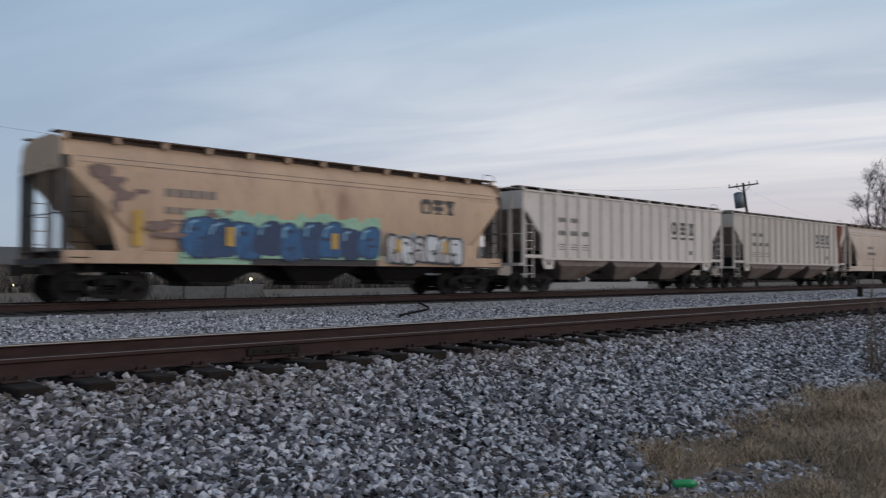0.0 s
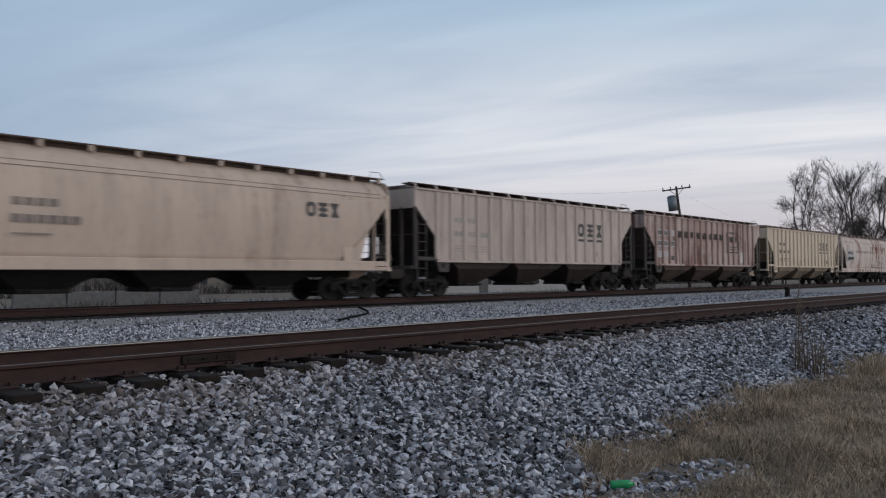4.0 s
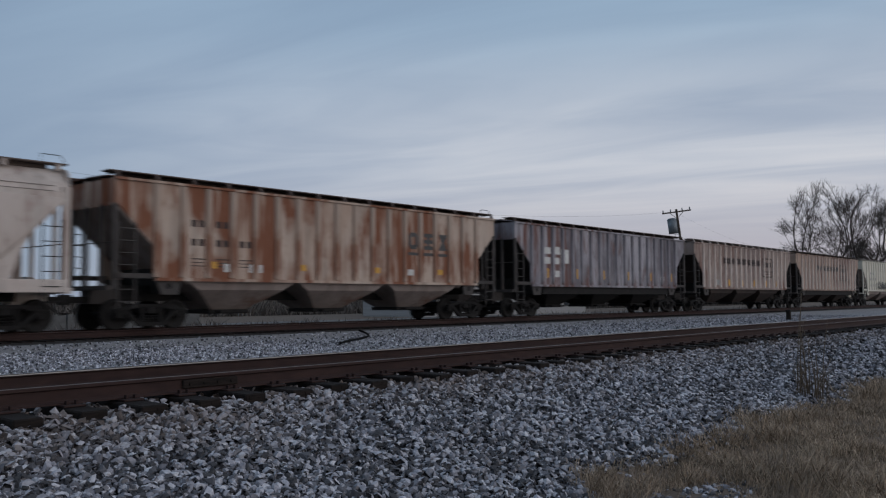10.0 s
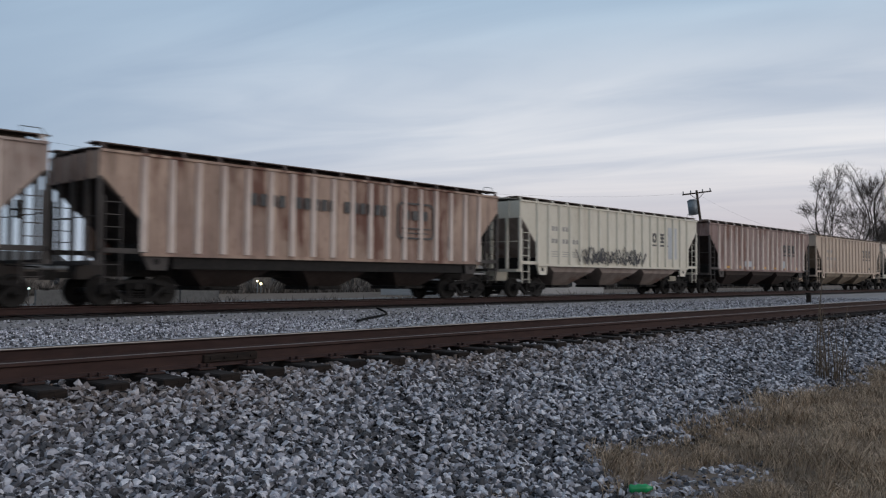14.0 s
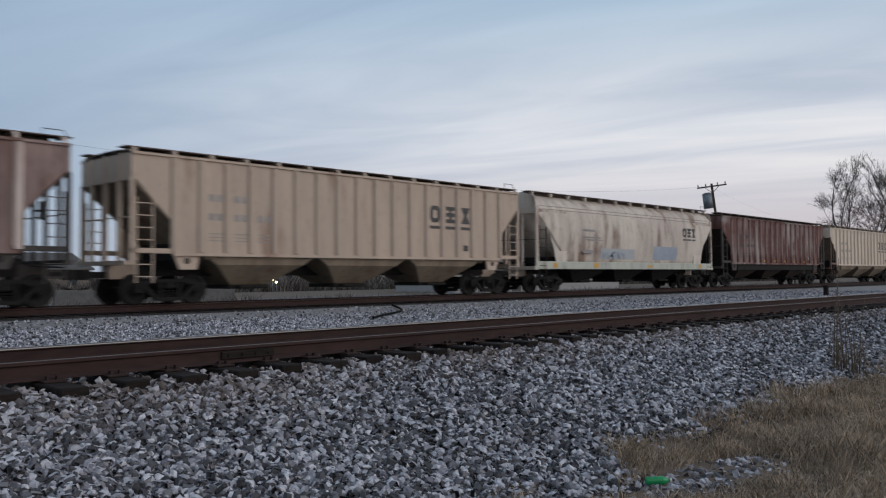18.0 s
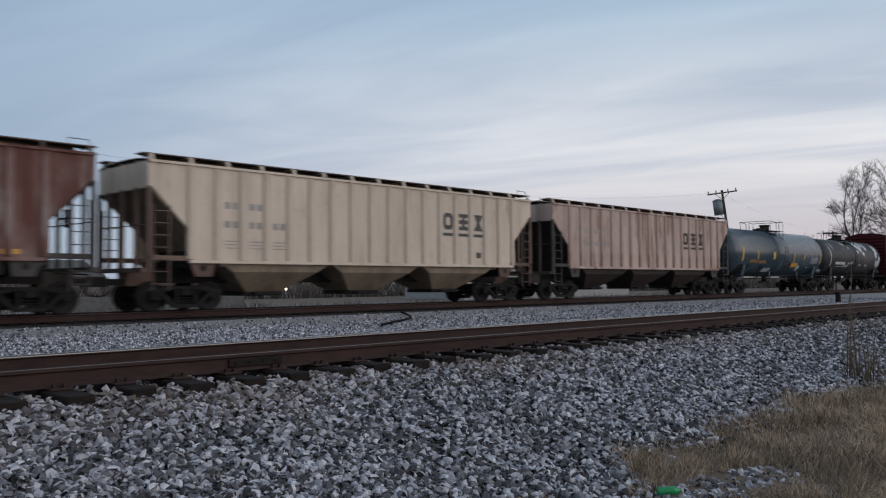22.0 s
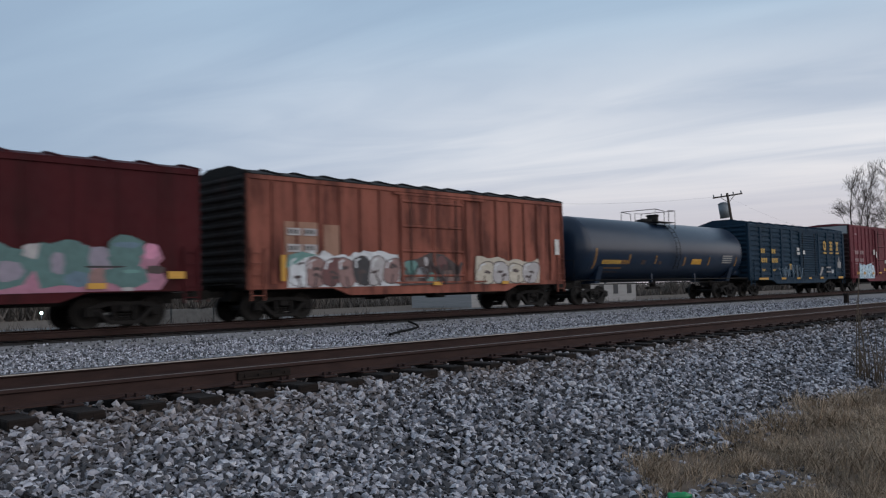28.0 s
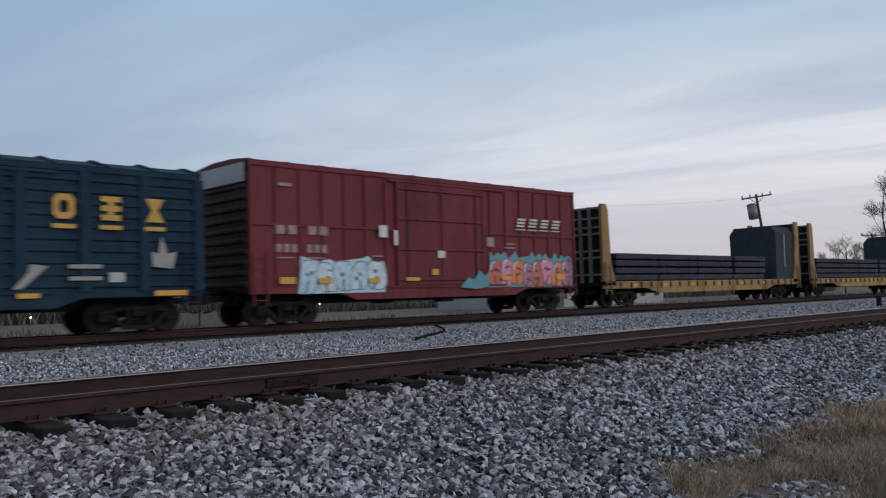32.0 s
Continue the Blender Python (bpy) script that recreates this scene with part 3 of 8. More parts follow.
# ---- ballast, as loose stones ----
def stones(name, label, count, place, size, seed, mat):
    """Angular stones, all in one mesh."""
    rg = np.random.default_rng(seed)
    base = np.array([(x, y, z) for x in (-1, 1) for y in (-1, 1) for z in (-1, 1)], float) * 0.70
    base[:, :2] *= np.where(base[:, 2:] > 0, 0.74, 1.14)
    base[:, 2] = np.where(base[:, 2] > 0, 0.46, -0.7)
    base = np.concatenate([base, [(0.08, -0.08, 0.92)]])
    tri = np.array([(0, 1, 3), (0, 3, 2), (4, 6, 7), (4, 7, 5), (0, 4, 5), (0, 5, 1), (2, 3, 7), (2, 7, 6), (1, 5, 8), (5, 7, 8), (7, 3, 8), (3, 1, 8)])
    p = place(rg, count)
    count = len(p)
    v = base[None] * (1 + rg.uniform(-0.26, 0.26, (count, 9, 3)))
    s = size(rg, p)
    v *= (s[:, None] * rg.uniform(0.7, 1.3, (count, 3)) * (1.2, 0.85, 0.60))[:, None, :]
    yaw, tip = rg.uniform(0, 2 * np.pi, count), rg.normal(0, 0.36, (count, 2))
    q = np.stack([np.cos(yaw / 2), tip[:, 0], tip[:, 1], np.sin(yaw / 2)], 1)
    q /= np.linalg.norm(q, axis=1)[:, None]
    w, x, y, z = q.T
    R = np.stack([1 - 2 * (y * y + z * z), 2 * (x * y - z * w), 2 * (x * z + y * w), 2 * (x * y + z * w), 1 - 2 * (x * x + z * z), 2 * (y * z - x * w), 2 * (x * z - y * w), 2 * (y * z + x * w), 1 - 2 * (x * x + y * y)], 1).reshape(-1, 3, 3)
    v = np.einsum("nij,nkj->nki", R, v) + p[:, None, :]
    f = (tri[None] + (np.arange(count) * 9)[:, None, None]).reshape(-1, 3)
    me = bpy.data.meshes.new(name)
    me.vertices.add(count * 9)
    me.vertices.foreach_set("co", v.reshape(-1))
    me.loops.add(len(f) * 3)
    me.loops.foreach_set("vertex_index", f.reshape(-1))
    me.polygons.add(len(f))
    me.polygons.foreach_set("loop_start", np.arange(len(f)) * 3)
    me.polygons.foreach_set("use_smooth", np.zeros(len(f), bool))
    me.update(calc_edges=True)
    me.materials.append(MAT[mat])
    return tagged(new(name, me), label, "gravel", kind="stuff")


def strip(x0, x1, y0, y1, power=1.0):
    """Places over a stretch of the bed, thicker towards x0."""
    def place(rg, count):
        x = x0 + (x1 - x0) * rg.random(count) ** power
        y = y0 + (y1 - y0) * rg.random(count)
        edge = np.array([grass_edge(a) for a in x]) + rg.normal(0, 0.13, count)
        keep = (y > edge) | (y > 5) | ((((x - 6.25 + 0.9 * (y - 2.95)) / 1.2) ** 2 + ((y - 3.0) / 0.33) ** 2 < 1.3 * rg.random(count)) & (rg.random(count) < 0.8))
        x, y = x[keep], y[keep]
        pale = (x < 14 + 1.2 * np.sin(y * 0.9)) & (y > 11.5) & (y < 19) & (rg.random(len(x)) < 0.35)
        x, y = x[~pale], y[~pale]
        on = (np.abs(y - 7.68) > 1.22) | (rg.random(len(x)) < 0.65)
        x, y = x[on], y[on]
        # ties stay bare
        tie = (np.abs((x + 3.0 + 0.2575) % 0.515 - 0.2575) < 0.15) & (y > 6.30) & (y < 9.05) & (rg.random(len(x)) < 0.97)
        x, y = x[~tie], y[~tie]
        z = np.array([bed_height(a, b) for a, b in zip(x, y)]) + rg.uniform(-0.03, 0.04, len(x))
        z -= np.where((y < 3.45) & (x > 5), 0.022, 0.0)
        return np.stack([x, y, z], 1)
    return place


def one_size(a, b):
    return lambda rg, p: rg.uniform(a, b, len(p))


stones("ballast_stones", "grey crushed limestone ballast on the bank", 82000, strip(1.5, 13, 2.3, 6.6, 1.3), lambda rg, p: 0.019 + 0.024 * rg.random(len(p)) ** 1.5, 1, "stone")
stones("ballast_stones", "grey crushed limestone ballast farther along the bank", 36000, strip(12.5, 48, 3.3, 6.6, 1.8), one_size(0.022, 0.045), 2, "stone")
stones("ballast_stones", "grey crushed limestone between the ties", 15000, strip(-1, 26, 6.5, 9.2, 1.3), one_size(0.018, 0.036), 3, "stone")
stones("ballast_stones", "grey crushed limestone ballast along the bank away from the weeds", 7000, strip(-16, 1.6, 3.0, 6.6, 0.6), one_size(0.028, 0.055), 5, "stone")
stones("ballast_stones", "fine pale gravel between the two tracks", 20000, strip(3, 14.5, 11.8, 19.5, 1.0), one_size(0.012, 0.026), 6, "stone_white")
stones("ballast_stones", "grey ballast between the two tracks", 46000, strip(3, 60, 9.0, 21.15, 1.5), one_size(0.018, 0.036), 4, "stone_pale")


# ---- railway trucks, shared by all cars ----
def wheelset_shape(sh):
    sh.cyl((0, 0), 0.085, 1, -1.0, 1.0, 12, None, 0)
    for s in (-1, 1):
        y = s * 0.75
        prof = [(0.06, 0.04), (0.14, 0.05), (0.17, 0.012), (0.33, 0.012), (0.355, 0.05), (0.418, 0.062), (0.42, -0.05), (0.445, -0.062), (0.445, -0.085), (0.35, -0.07), (0.30, -0.02), (0.17, -0.02), (0.1, -0.06)]
        n = 28
        rings = []
        for r, d in prof:
            rings.append([(r * math.cos(2 * math.pi * i / n), y + s * d, r * math.sin(2 * math.pi * i / n)) for i in range(n)])
        sh.loft(rings, True, False, 0)
        sh.cyl((0, 0), 0.11, 1, y + s * 0.04, y + s * 0.30, 14, 0.10, 0)
        for i in range(3):
            a = i * 2 * math.pi / 3
            sh.cyl((0.05 * math.cos(a), 0.05 * math.sin(a)), 0.014, 1, y + s * 0.295, y + s * 0.325, 6, None, 0)


def side_frame_shape(sh):
    """A cast side frame with its two window openings and the spring nest."""
    outer = [(-1.05, 0.34), (-1.05, 0.58), (-0.80, 0.64), (-0.45, 0.72), (0.45, 0.72), (0.80, 0.64), (1.05, 0.58), (1.05, 0.34), (0.74, 0.34), (0.70, 0.50), (0.36, 0.18), (-0.36, 0.18), (-0.70, 0.50), (-0.74, 0.34)]
    y0, y1 = -0.07, 0.07
    sh.prism([(-0.45, 0.62), (0.45, 0.62), (0.45, 0.72), (-0.45, 0.72)], 1, y0, y1)
    for s in (-1, 1):
        sh.prism([(s * 0.45, 0.60), (s * 0.45, 0.72), (s * 0.80, 0.645), (s * 1.06, 0.58), (s * 1.06, 0.34), (s * 0.99, 0.34), (s * 0.97, 0.52), (s * 0.80, 0.54)], 1, y0, y1)
        sh.prism([(s * 0.84, 0.34), (s * 0.80, 0.54), (s * 0.90, 0.56), (s * 0.94, 0.34)], 1, y0, y1)
        sh.prism([(s * 0.72, 0.56), (s * 0.82, 0.50), (s * 0.40, 0.12), (s * 0.33, 0.19)], 1, y0, y1)
        sh.prism([(s * 0.24, 0.18), (s * 0.33, 0.18), (s * 0.33, 0.63), (s * 0.24, 0.63)], 1, y0, y1)
        sh.chamfered(s * 0.89 - 0.11, s * 0.89 + 0.11, -0.05, 0.10, 0.32, 0.53, 0.02)
    sh.prism([(-0.40, 0.11), (0.40, 0.11), (0.34, 0.20), (-0.34, 0.20)], 1, y0 - 0.03, y1 + 0.03)
    for i in range(5):
        for k in range(3):
            sh.cyl((-0.16 + 0.08 * i, 0.0), 0.032, 2, 0.20 + 0.075 * k, 0.255 + 0.075 * k, 8)


def truck(car, x):
    me = shared("bolster", lambda sh: sh.chamfered(-0.17, 0.17, -1.15, 1.15, 0.44, 0.62, 0.03).cyl((0, 0), 0.2, 2, 0.6, 0.72, 16).box(-0.75, 0.75, -0.4, -0.33, 0.42, 0.5).box(-0.75, 0.75, 0.33, 0.4, 0.42, 0.5))
    tk = part("truck", me, "truck", car, "grimy black railway truck", T(x, 0, 0))
    sf = shared("side_frame", side_frame_shape)
    ws = shared("wheelset", wheelset_shape)
    for s in (-1, 1):
        part("side_frame", sf, "truck", tk, "", T(0, s * 1.03, 0, 0 if s < 0 else 180))
        w = part("wheelset", ws, "wheel", tk, "", T(s * 0.89, 0, 0.42))
        WHEELS.append((w, car))
        sh = shared("brake_shoe", lambda h: h.prism([(0.40, 0.25), (0.47, 0.25), (0.47, 0.58), (0.40, 0.58), (0.435, 0.42)], 1, -0.8, -0.7).prism([(0.40, 0.25), (0.47, 0.25), (0.47, 0.58), (0.40, 0.58), (0.435, 0.42)], 1, 0.7, 0.8))
    part("brake_beam", shared("brake_beam", lambda h: h.tube([(-0.42, -0.75, 0.36), (-0.36, 0, 0.34), (-0.42, 0.75, 0.36)], 0.035).tube([(0.42, -0.75, 0.36), (0.36, 0, 0.34), (0.42, 0.75, 0.36)], 0.035)), "truck", tk)
    return tk


def coupler(car, x_end, s):
    """The draft sill's end, coupler head and air hose, at z 0.85."""
    def make(sh):
        sh.chamfered(0.0, 0.62, -0.10, 0.10, 0.75, 0.93, 0.02)
        sh.prism([(0.55, -0.14), (0.74, -0.17), (0.86, -0.10), (0.86, 0.02), (0.74, 0.03), (0.80, 0.14), (0.70, 0.18), (0.55, 0.13)], 2, 0.70, 0.98)
        sh.tube([(0.42, 0.3, 0.78), (0.55, 0.33, 0.60), (0.72, 0.30, 0.47), (0.92, 0.24, 0.44)], 0.025)
        sh.tube([(0.1, -1.0, 0.86), (0.3, -0.9, 0.80), (0.45, -0.3, 0.78)], 0.018)
    part("coupler", shared("coupler", make), "under", car, "", T(x_end - s * 0.1, 0, 0, 0 if s > 0 else 180))


WHEELS = []
CARS = []


def new_car(letter, name, label, category, centre, group=""):
    car = thing(name, label, category, group)
    CARS.append((car, centre))
    return car


def bars(car, name, rows, mat, y, label=""):
    """Unreadable stencilled marks as plain bars on the side at y: rows of x0, x1, z0, z1."""
    if name not in ("lettering", "badge", "emblem", "stripe"):
        for x0, x1, z0, z1 in rows:
            own(name, lambda sh: sh.box(x0, x1, y - 0.004, y + 0.002, z0, z1), mat, car, label)
        return None

    def make(sh):
        for x0, x1, z0, z1 in rows:
            sh.box(x0, x1, y - 0.004, y + 0.002, z0, z1)
    return tagged(own(name, make, mat, car, label), kind="stuff")


def emblem(car, x, z, h, step, mat, y, bar_z=None):
    """Three block marks, each over a bar."""
    w = h * 0.82
    def ring(sh, cx):
        o = [(cx - w / 2, z - h * 0.3), (cx - w * 0.3, z - h / 2), (cx + w * 0.3, z - h / 2), (cx + w / 2, z - h * 0.3), (cx + w / 2, z + h * 0.3), (cx + w * 0.3, z + h / 2), (cx - w * 0.3, z + h / 2), (cx - w / 2, z + h * 0.3)]
        sh.loft([[(a, y - 0.005, b), (cx + (a - cx) * 0.45, y - 0.005, z + (b - z) * 0.5), (cx + (a - cx) * 0.45, y + 0.002, z + (b - z) * 0.5), (a, y + 0.002, b)] for a, b in o + o[:1]], True, False, 0, False)
    def stack(sh, cx):
        q, r = w / 2, w * 0.15
        sh.prism([(cx + a, z + b * h) for a, b in ((-q, -0.5), (q, -0.5), (q, -0.27), (r, -0.27), (r, -0.115), (q, -0.115), (q, 0.115), (r, 0.115), (r, 0.27), (q, 0.27), (q, 0.5), (-q, 0.5), (-q, 0.27), (-r, 0.27), (-r, 0.115), (-q, 0.115), (-q, -0.115), (-r, -0.115), (-r, -0.27), (-q, -0.27))], 1, y - 0.005, y + 0.002)
    def bow(sh, cx):
        sh.prism([(cx - w / 2, z - h / 2), (cx + w / 2, z - h / 2), (cx + w * 0.16, z), (cx + w / 2, z + h / 2), (cx - w / 2, z + h / 2), (cx - w * 0.16, z)], 1, y - 0.005, y + 0.002)
    for k, fn in enumerate((ring, stack, bow)):
        def make(sh, k=k, fn=fn):
            fn(sh, x + k * step)
        own("emblem", make, mat, car)
        own("underline", lambda sh: sh.box(x + k * step - w * 0.55, x + k * step + w * 0.55, y - 0.005, y + 0.002, z - h * 0.88, z - h * 0.70), mat, car)


def blob_poly(rnd, cx, cz, w, h, n=14, wob=0.22):
    out = []
    for i in range(n):
        a = 2 * math.pi * i / n
        k = 1 + rnd.uniform(-wob, wob)
        c, s = math.cos(a), math.sin(a)
        # squarish blobs
        q = (abs(c) ** 3 + abs(s) ** 3) ** (-1 / 3)
        out.append((cx + w / 2 * c * q * k, cz + h / 2 * s * q * k))
    return out


def fat_line(pts, w):
    """The outline of a broad stroke along a line."""
    left, right = [], []
    for i, (x, z) in enumerate(pts):
        (xa, za), (xb, zb) = pts[max(i - 1, 0)], pts[min(i + 1, len(pts) - 1)]
        d = math.hypot(xb - xa, zb - za) or 1.0
        nx, nz = -(zb - za) / d * w / 2, (xb - xa) / d * w / 2
        left.append((x + nx, z + nz))
        right.append((x - nx, z - nz))
    return left + right[::-1]


def bubbles(car, x0, x1, z0, z1, y, n, halo, line, fills, shine, seed, label, edge=0.07, fat=1.18, holes=0.16, halo_up=0.0, tops=None):
    """A spray-painted piece of fat rounded forms that lean on one another, with a halo, outlines, slits and shine; no words."""
    rnd = random.Random(seed)
    w, h, zc = (x1 - x0) / n, z1 - z0, (z0 + z1) / 2
    forms = []
    for k in range(n):
        cx, cz = x0 + w * (k + 0.5) + rnd.uniform(-0.06, 0.06) * w, zc + rnd.uniform(-0.05, 0.05) * h
        fw, fh = w * fat * rnd.uniform(0.92, 1.1), h * rnd.uniform(0.82, 0.98)
        lean, pinch = rnd.uniform(-0.22, 0.22), rnd.uniform(0.75, 1.1)
        forms.append((cx, cz, fw, fh, lean, pinch))

    def outline(f, grow, up=0.0):
        cx, cz, fw, fh, lean, pinch = f
        a, b = fw / 2 + grow, fh / 2 + grow
        out = []
        for i in range(20):
            t = 2 * math.pi * i / 20
            c, q = math.cos(t), math.sin(t)
            k = (abs(c) ** 3.2 + abs(q) ** 3.2) ** (-1 / 3.2)
            u, v = a * c * k, b * q * k
            u *= 1 + (pinch - 1) * v / b
            notch = 1 - 0.10 * max(0.0, math.sin(3 * t + cx * 5))
            out.append((cx + (u + lean * v) * notch, cz + v * notch + up))
        return out
    depth = [y - 0.004]
    root = [None]

    def lay(name, poly, mat):
        depth[0] -= 0.0006
        ob = own(name, lambda sh: sh.prism(poly, 1, depth[0], y + 0.001), mat, root[0] or car, label if root[0] is None else "")
        root[0] = root[0] or ob
    if halo:
        base = [(x0 - 0.1, z0 + 0.02)] + [(x0 + (x1 - x0) * i / (3 * n), z1 + h * rnd.uniform(-0.10, 0.16) + halo_up) for i in range(3 * n + 1)] + [(x1 + 0.12, z1 - 0.3 * h), (x1 + 0.05, z0 + 0.02)]
        lay("graffiti", base, halo)
    for k, f in enumerate(forms):
        lay("graffiti" if root[0] is None else "outline", outline(f, edge), line)
        lay("fill", outline(f, 0.0), fills[k % len(fills)])
        cx, cz, fw, fh, lean, pinch = f
        if tops:
            lay("fade", [(cx + fw * 0.40 * math.cos(t) + lean * fh * 0.3, cz + fh * 0.20 + fh * 0.26 * math.sin(t)) for t in [2 * math.pi * i / 12 for i in range(12)]], tops[k % len(tops)])
        for q in range(2):
            u, v = rnd.uniform(-0.22, 0.22) * fw, rnd.uniform(-0.22, 0.26) * fh
            lay("slit", fat_line([(cx + u - holes * fw, cz + v), (cx + u, cz + v + rnd.uniform(-0.06, 0.06) * fh), (cx + u + holes * fw, cz + v + rnd.uniform(-0.1, 0.1) * fh)], 0.10 * h * rnd.uniform(0.6, 1.1)), line)
        lay("slit", fat_line([(cx + rnd.uniform(-0.2, 0.2) * fw, cz - fh * 0.5), (cx + rnd.uniform(-0.12, 0.12) * fw, cz - fh * 0.12)], 0.07 * h), line)
        lay("highlight", fat_line([(cx - fw * 0.34, cz + fh * 0.10), (cx - fw * 0.30 + lean * fh * 0.3, cz + fh * 0.34), (cx - fw * 0.08 + lean * fh * 0.4, cz + fh * 0.42)], 0.05 + 0.03 * rnd.random()), shine)
    return root[0]


def mural(car, y, label, base, cloud, forms):
    """Loose sprayed forms on a ragged ground coat; no words."""
    root = own("graffiti", lambda sh: sh.prism(cloud, 1, y - 0.004, y + 0.001), base, car, label)
    for k, (x, z, w, h, mat) in enumerate(forms):
        own("fill", lambda sh: sh.prism(blob_poly(random.Random(k + x), x, z, w, h, 14, 0.16), 1, y - 0.0046 - 0.0006 * k, y), mat, root)


def scrawl(car, x0, x1, z0, z1, y, mat, seed, n, label):
    """A quick spiky tag in a single colour: jagged strokes one over another, no words."""
    rnd = random.Random(seed)
    for k in range(n):
        x, step = x0 + (x1 - x0) * k / n, (x1 - x0) / n
        pts = [(x + step * 1.5 * q / 4 + rnd.uniform(-0.1, 0.1), (z0 + rnd.uniform(0, 0.25) * (z1 - z0)) if q % 2 else z1 - rnd.uniform(0, 0.35) * (z1 - z0)) for q in range(5)]
        own("graffiti_stroke", lambda sh: sh.prism(fat_line(pts, rnd.uniform(0.07, 0.16)), 1, y - 0.004 - 0.0006 * k, y), mat, car, label)


def ladder(car, x, y, z0, z1, w, mat, rungs):
    def make(sh):
        for q in (0, w):
            sh.box(q - 0.02, q + 0.02, -0.02, 0.02, z0, z1)
        for k in range(rungs):
            z = z0 + (z1 - z0) * (k + 0.5) / rungs
            sh.box(0, w, -0.035, -0.012, z - 0.012, z + 0.012)
    part("ladder", shared(("ladder", round(z0, 2), round(z1, 2), w, rungs), make), mat, car, "", T(x, y, 0))


def handrail(car, pts, mat="under", r=0.018, name="handrail"):
    own(name, lambda sh: sh.tube(pts, r, 5), mat, car)


# ---- ribbed covered hopper ----
def gate_shape(sh):
    sh.chamfered(-0.72, 0.72, -0.7, 0.7, 0.40, 0.53, 0.02).box(-0.5, 0.5, -0.95, -0.68, 0.43, 0.5).cyl((0.0, 0.46), 0.05, 1, -1.05, 1.05, 8)


HOP = 8.37


def hopper_car(letter, centre, paint, bay_paint, label, roof="under", rib_paint=None, logo=None, ends=None, deep=False, group="covered hopper cars"):
    car = new_car(letter, "covered_hopper_car", label, "hopper car", centre, group)
    rib_paint = rib_paint or paint
    board = "roof_edge"
    rb = 0.13 if roof == "roof_pale" else 0.17
    ends = ends or paint
    L, hw, zb, zt = HOP, 1.54, 1.42, 4.17
    cut = 1.22

    def side(s):
        def make(sh):
            pts = [(-L + cut, zb), (L - cut, zb), (L - cut, 2.30), (L - 0.12, 3.42), (L, 3.42), (L, zt), (-L, zt), (-L, 3.42), (-L + 0.12, 3.42), (-L + cut, 2.30)]
            sh.prism(pts, 1, s * hw, s * (hw - 0.012))
            sh.box(-L, L, s * (hw + 0.06), s * (hw - 0.01), zt - 0.07, zt)
            sh.box(-L + cut, L - cut, s * (hw + 0.07), s * (hw - 0.03), zb - 0.06, zb + 0.03)
        return make
    for s in (-1, 1):
        part("side_sheet", shared(("hop_side", s), side(s)), paint, car)
    rib = shared("hop_rib", lambda sh: sh.prism([(-0.115, hw), (-0.07, hw + 0.085), (0.07, hw + 0.085), (0.115, hw)], 2, zb + 0.05, zt - 0.09))
    n = 19
    xs = [-L + cut + 0.03 + (2 * L - 2 * cut - 0.06) * i / (n - 2) for i in range(n - 1)]
    for x in xs:
        part("rib", rib, rib_paint, car, "", T(x, 0, 0, 180))
        part("rib", rib, rib_paint, car, "", T(x, 0, 0, 0))
    # slope sheets and end walls
    for s in (-1, 1):
        def slope(sh, s=s):
            sh.prism([(s * L, 3.42), (s * L, 3.46), (s * 6.05, 1.30), (s * 6.05, 1.25)], 1, -hw + 0.014, hw - 0.014)
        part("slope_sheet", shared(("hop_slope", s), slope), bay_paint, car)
        def end(sh, s=s):
            for k in range(3):
                y = -0.85 + 0.85 * k
                sh.box(s * L - 0.05, s * L + 0.05, y - 0.05, y + 0.05, 1.15, 3.45)
            sh.box(s * L - 0.15, s * L + 0.12, -1.5, 1.5, 1.10, 1.22)
            sh.box(s * (L - 0.9), s * L, -0.25, 0.25, 0.72, 1.12)
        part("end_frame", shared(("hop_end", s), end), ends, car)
        def end_panel(sh, s=s):
            arch = [(-hw, 3.42), (hw, 3.42), (hw, zt)] + [(hw * math.cos(a), zt + 0.12 * math.sin(a)) for a in (0.5, 1.0, 1.57, 2.14, 2.64)] + [(-hw, zt)]
            sh.prism(arch, 0, s * L, s * (L - 0.02))
            sh.box(s * (L - 0.01), s * (L + 0.03), -hw + 0.05, hw - 0.05, 3.40, 3.47)
            for y in (-0.95, 0.0, 0.95):
                sh.box(s * (L - 0.01), s * (L + 0.04), y - 0.035, y + 0.035, 3.47, zt)
        part("end_panel", shared(("hop_end_panel", s), end_panel), paint, car)
        part("end_bulkhead", shared(("hop_bulk", s), lambda sh, s=s: sh.prism([(s * 6.5, 1.0), (s * 6.6, 1.0), (s * 6.6, 1.75), (s * 6.5, 1.75)], 1, -1.3, 1.3)), "under", car)
        for q in (-1, 1):
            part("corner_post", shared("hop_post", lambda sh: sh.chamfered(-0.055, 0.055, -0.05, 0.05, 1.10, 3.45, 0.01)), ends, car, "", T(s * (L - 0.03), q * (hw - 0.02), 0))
            x0 = s * (L - 0.62) if s > 0 else -L + 0.14
            ladder(car, x0 if s < 0 else L - 0.62, q * (hw + 0.01), 0.62, 2.95, 0.48, ends, 7)
            part("side_sill", shared(("hop_sill", s), lambda sh, s=s: sh.chamfered(min(s * L, s * 7.0), max(s * L, s * 7.0), -0.05, 0.05, 1.42, 1.56, 0.01)), ends, car, "", T(0, q * (hw - 0.02), 0))
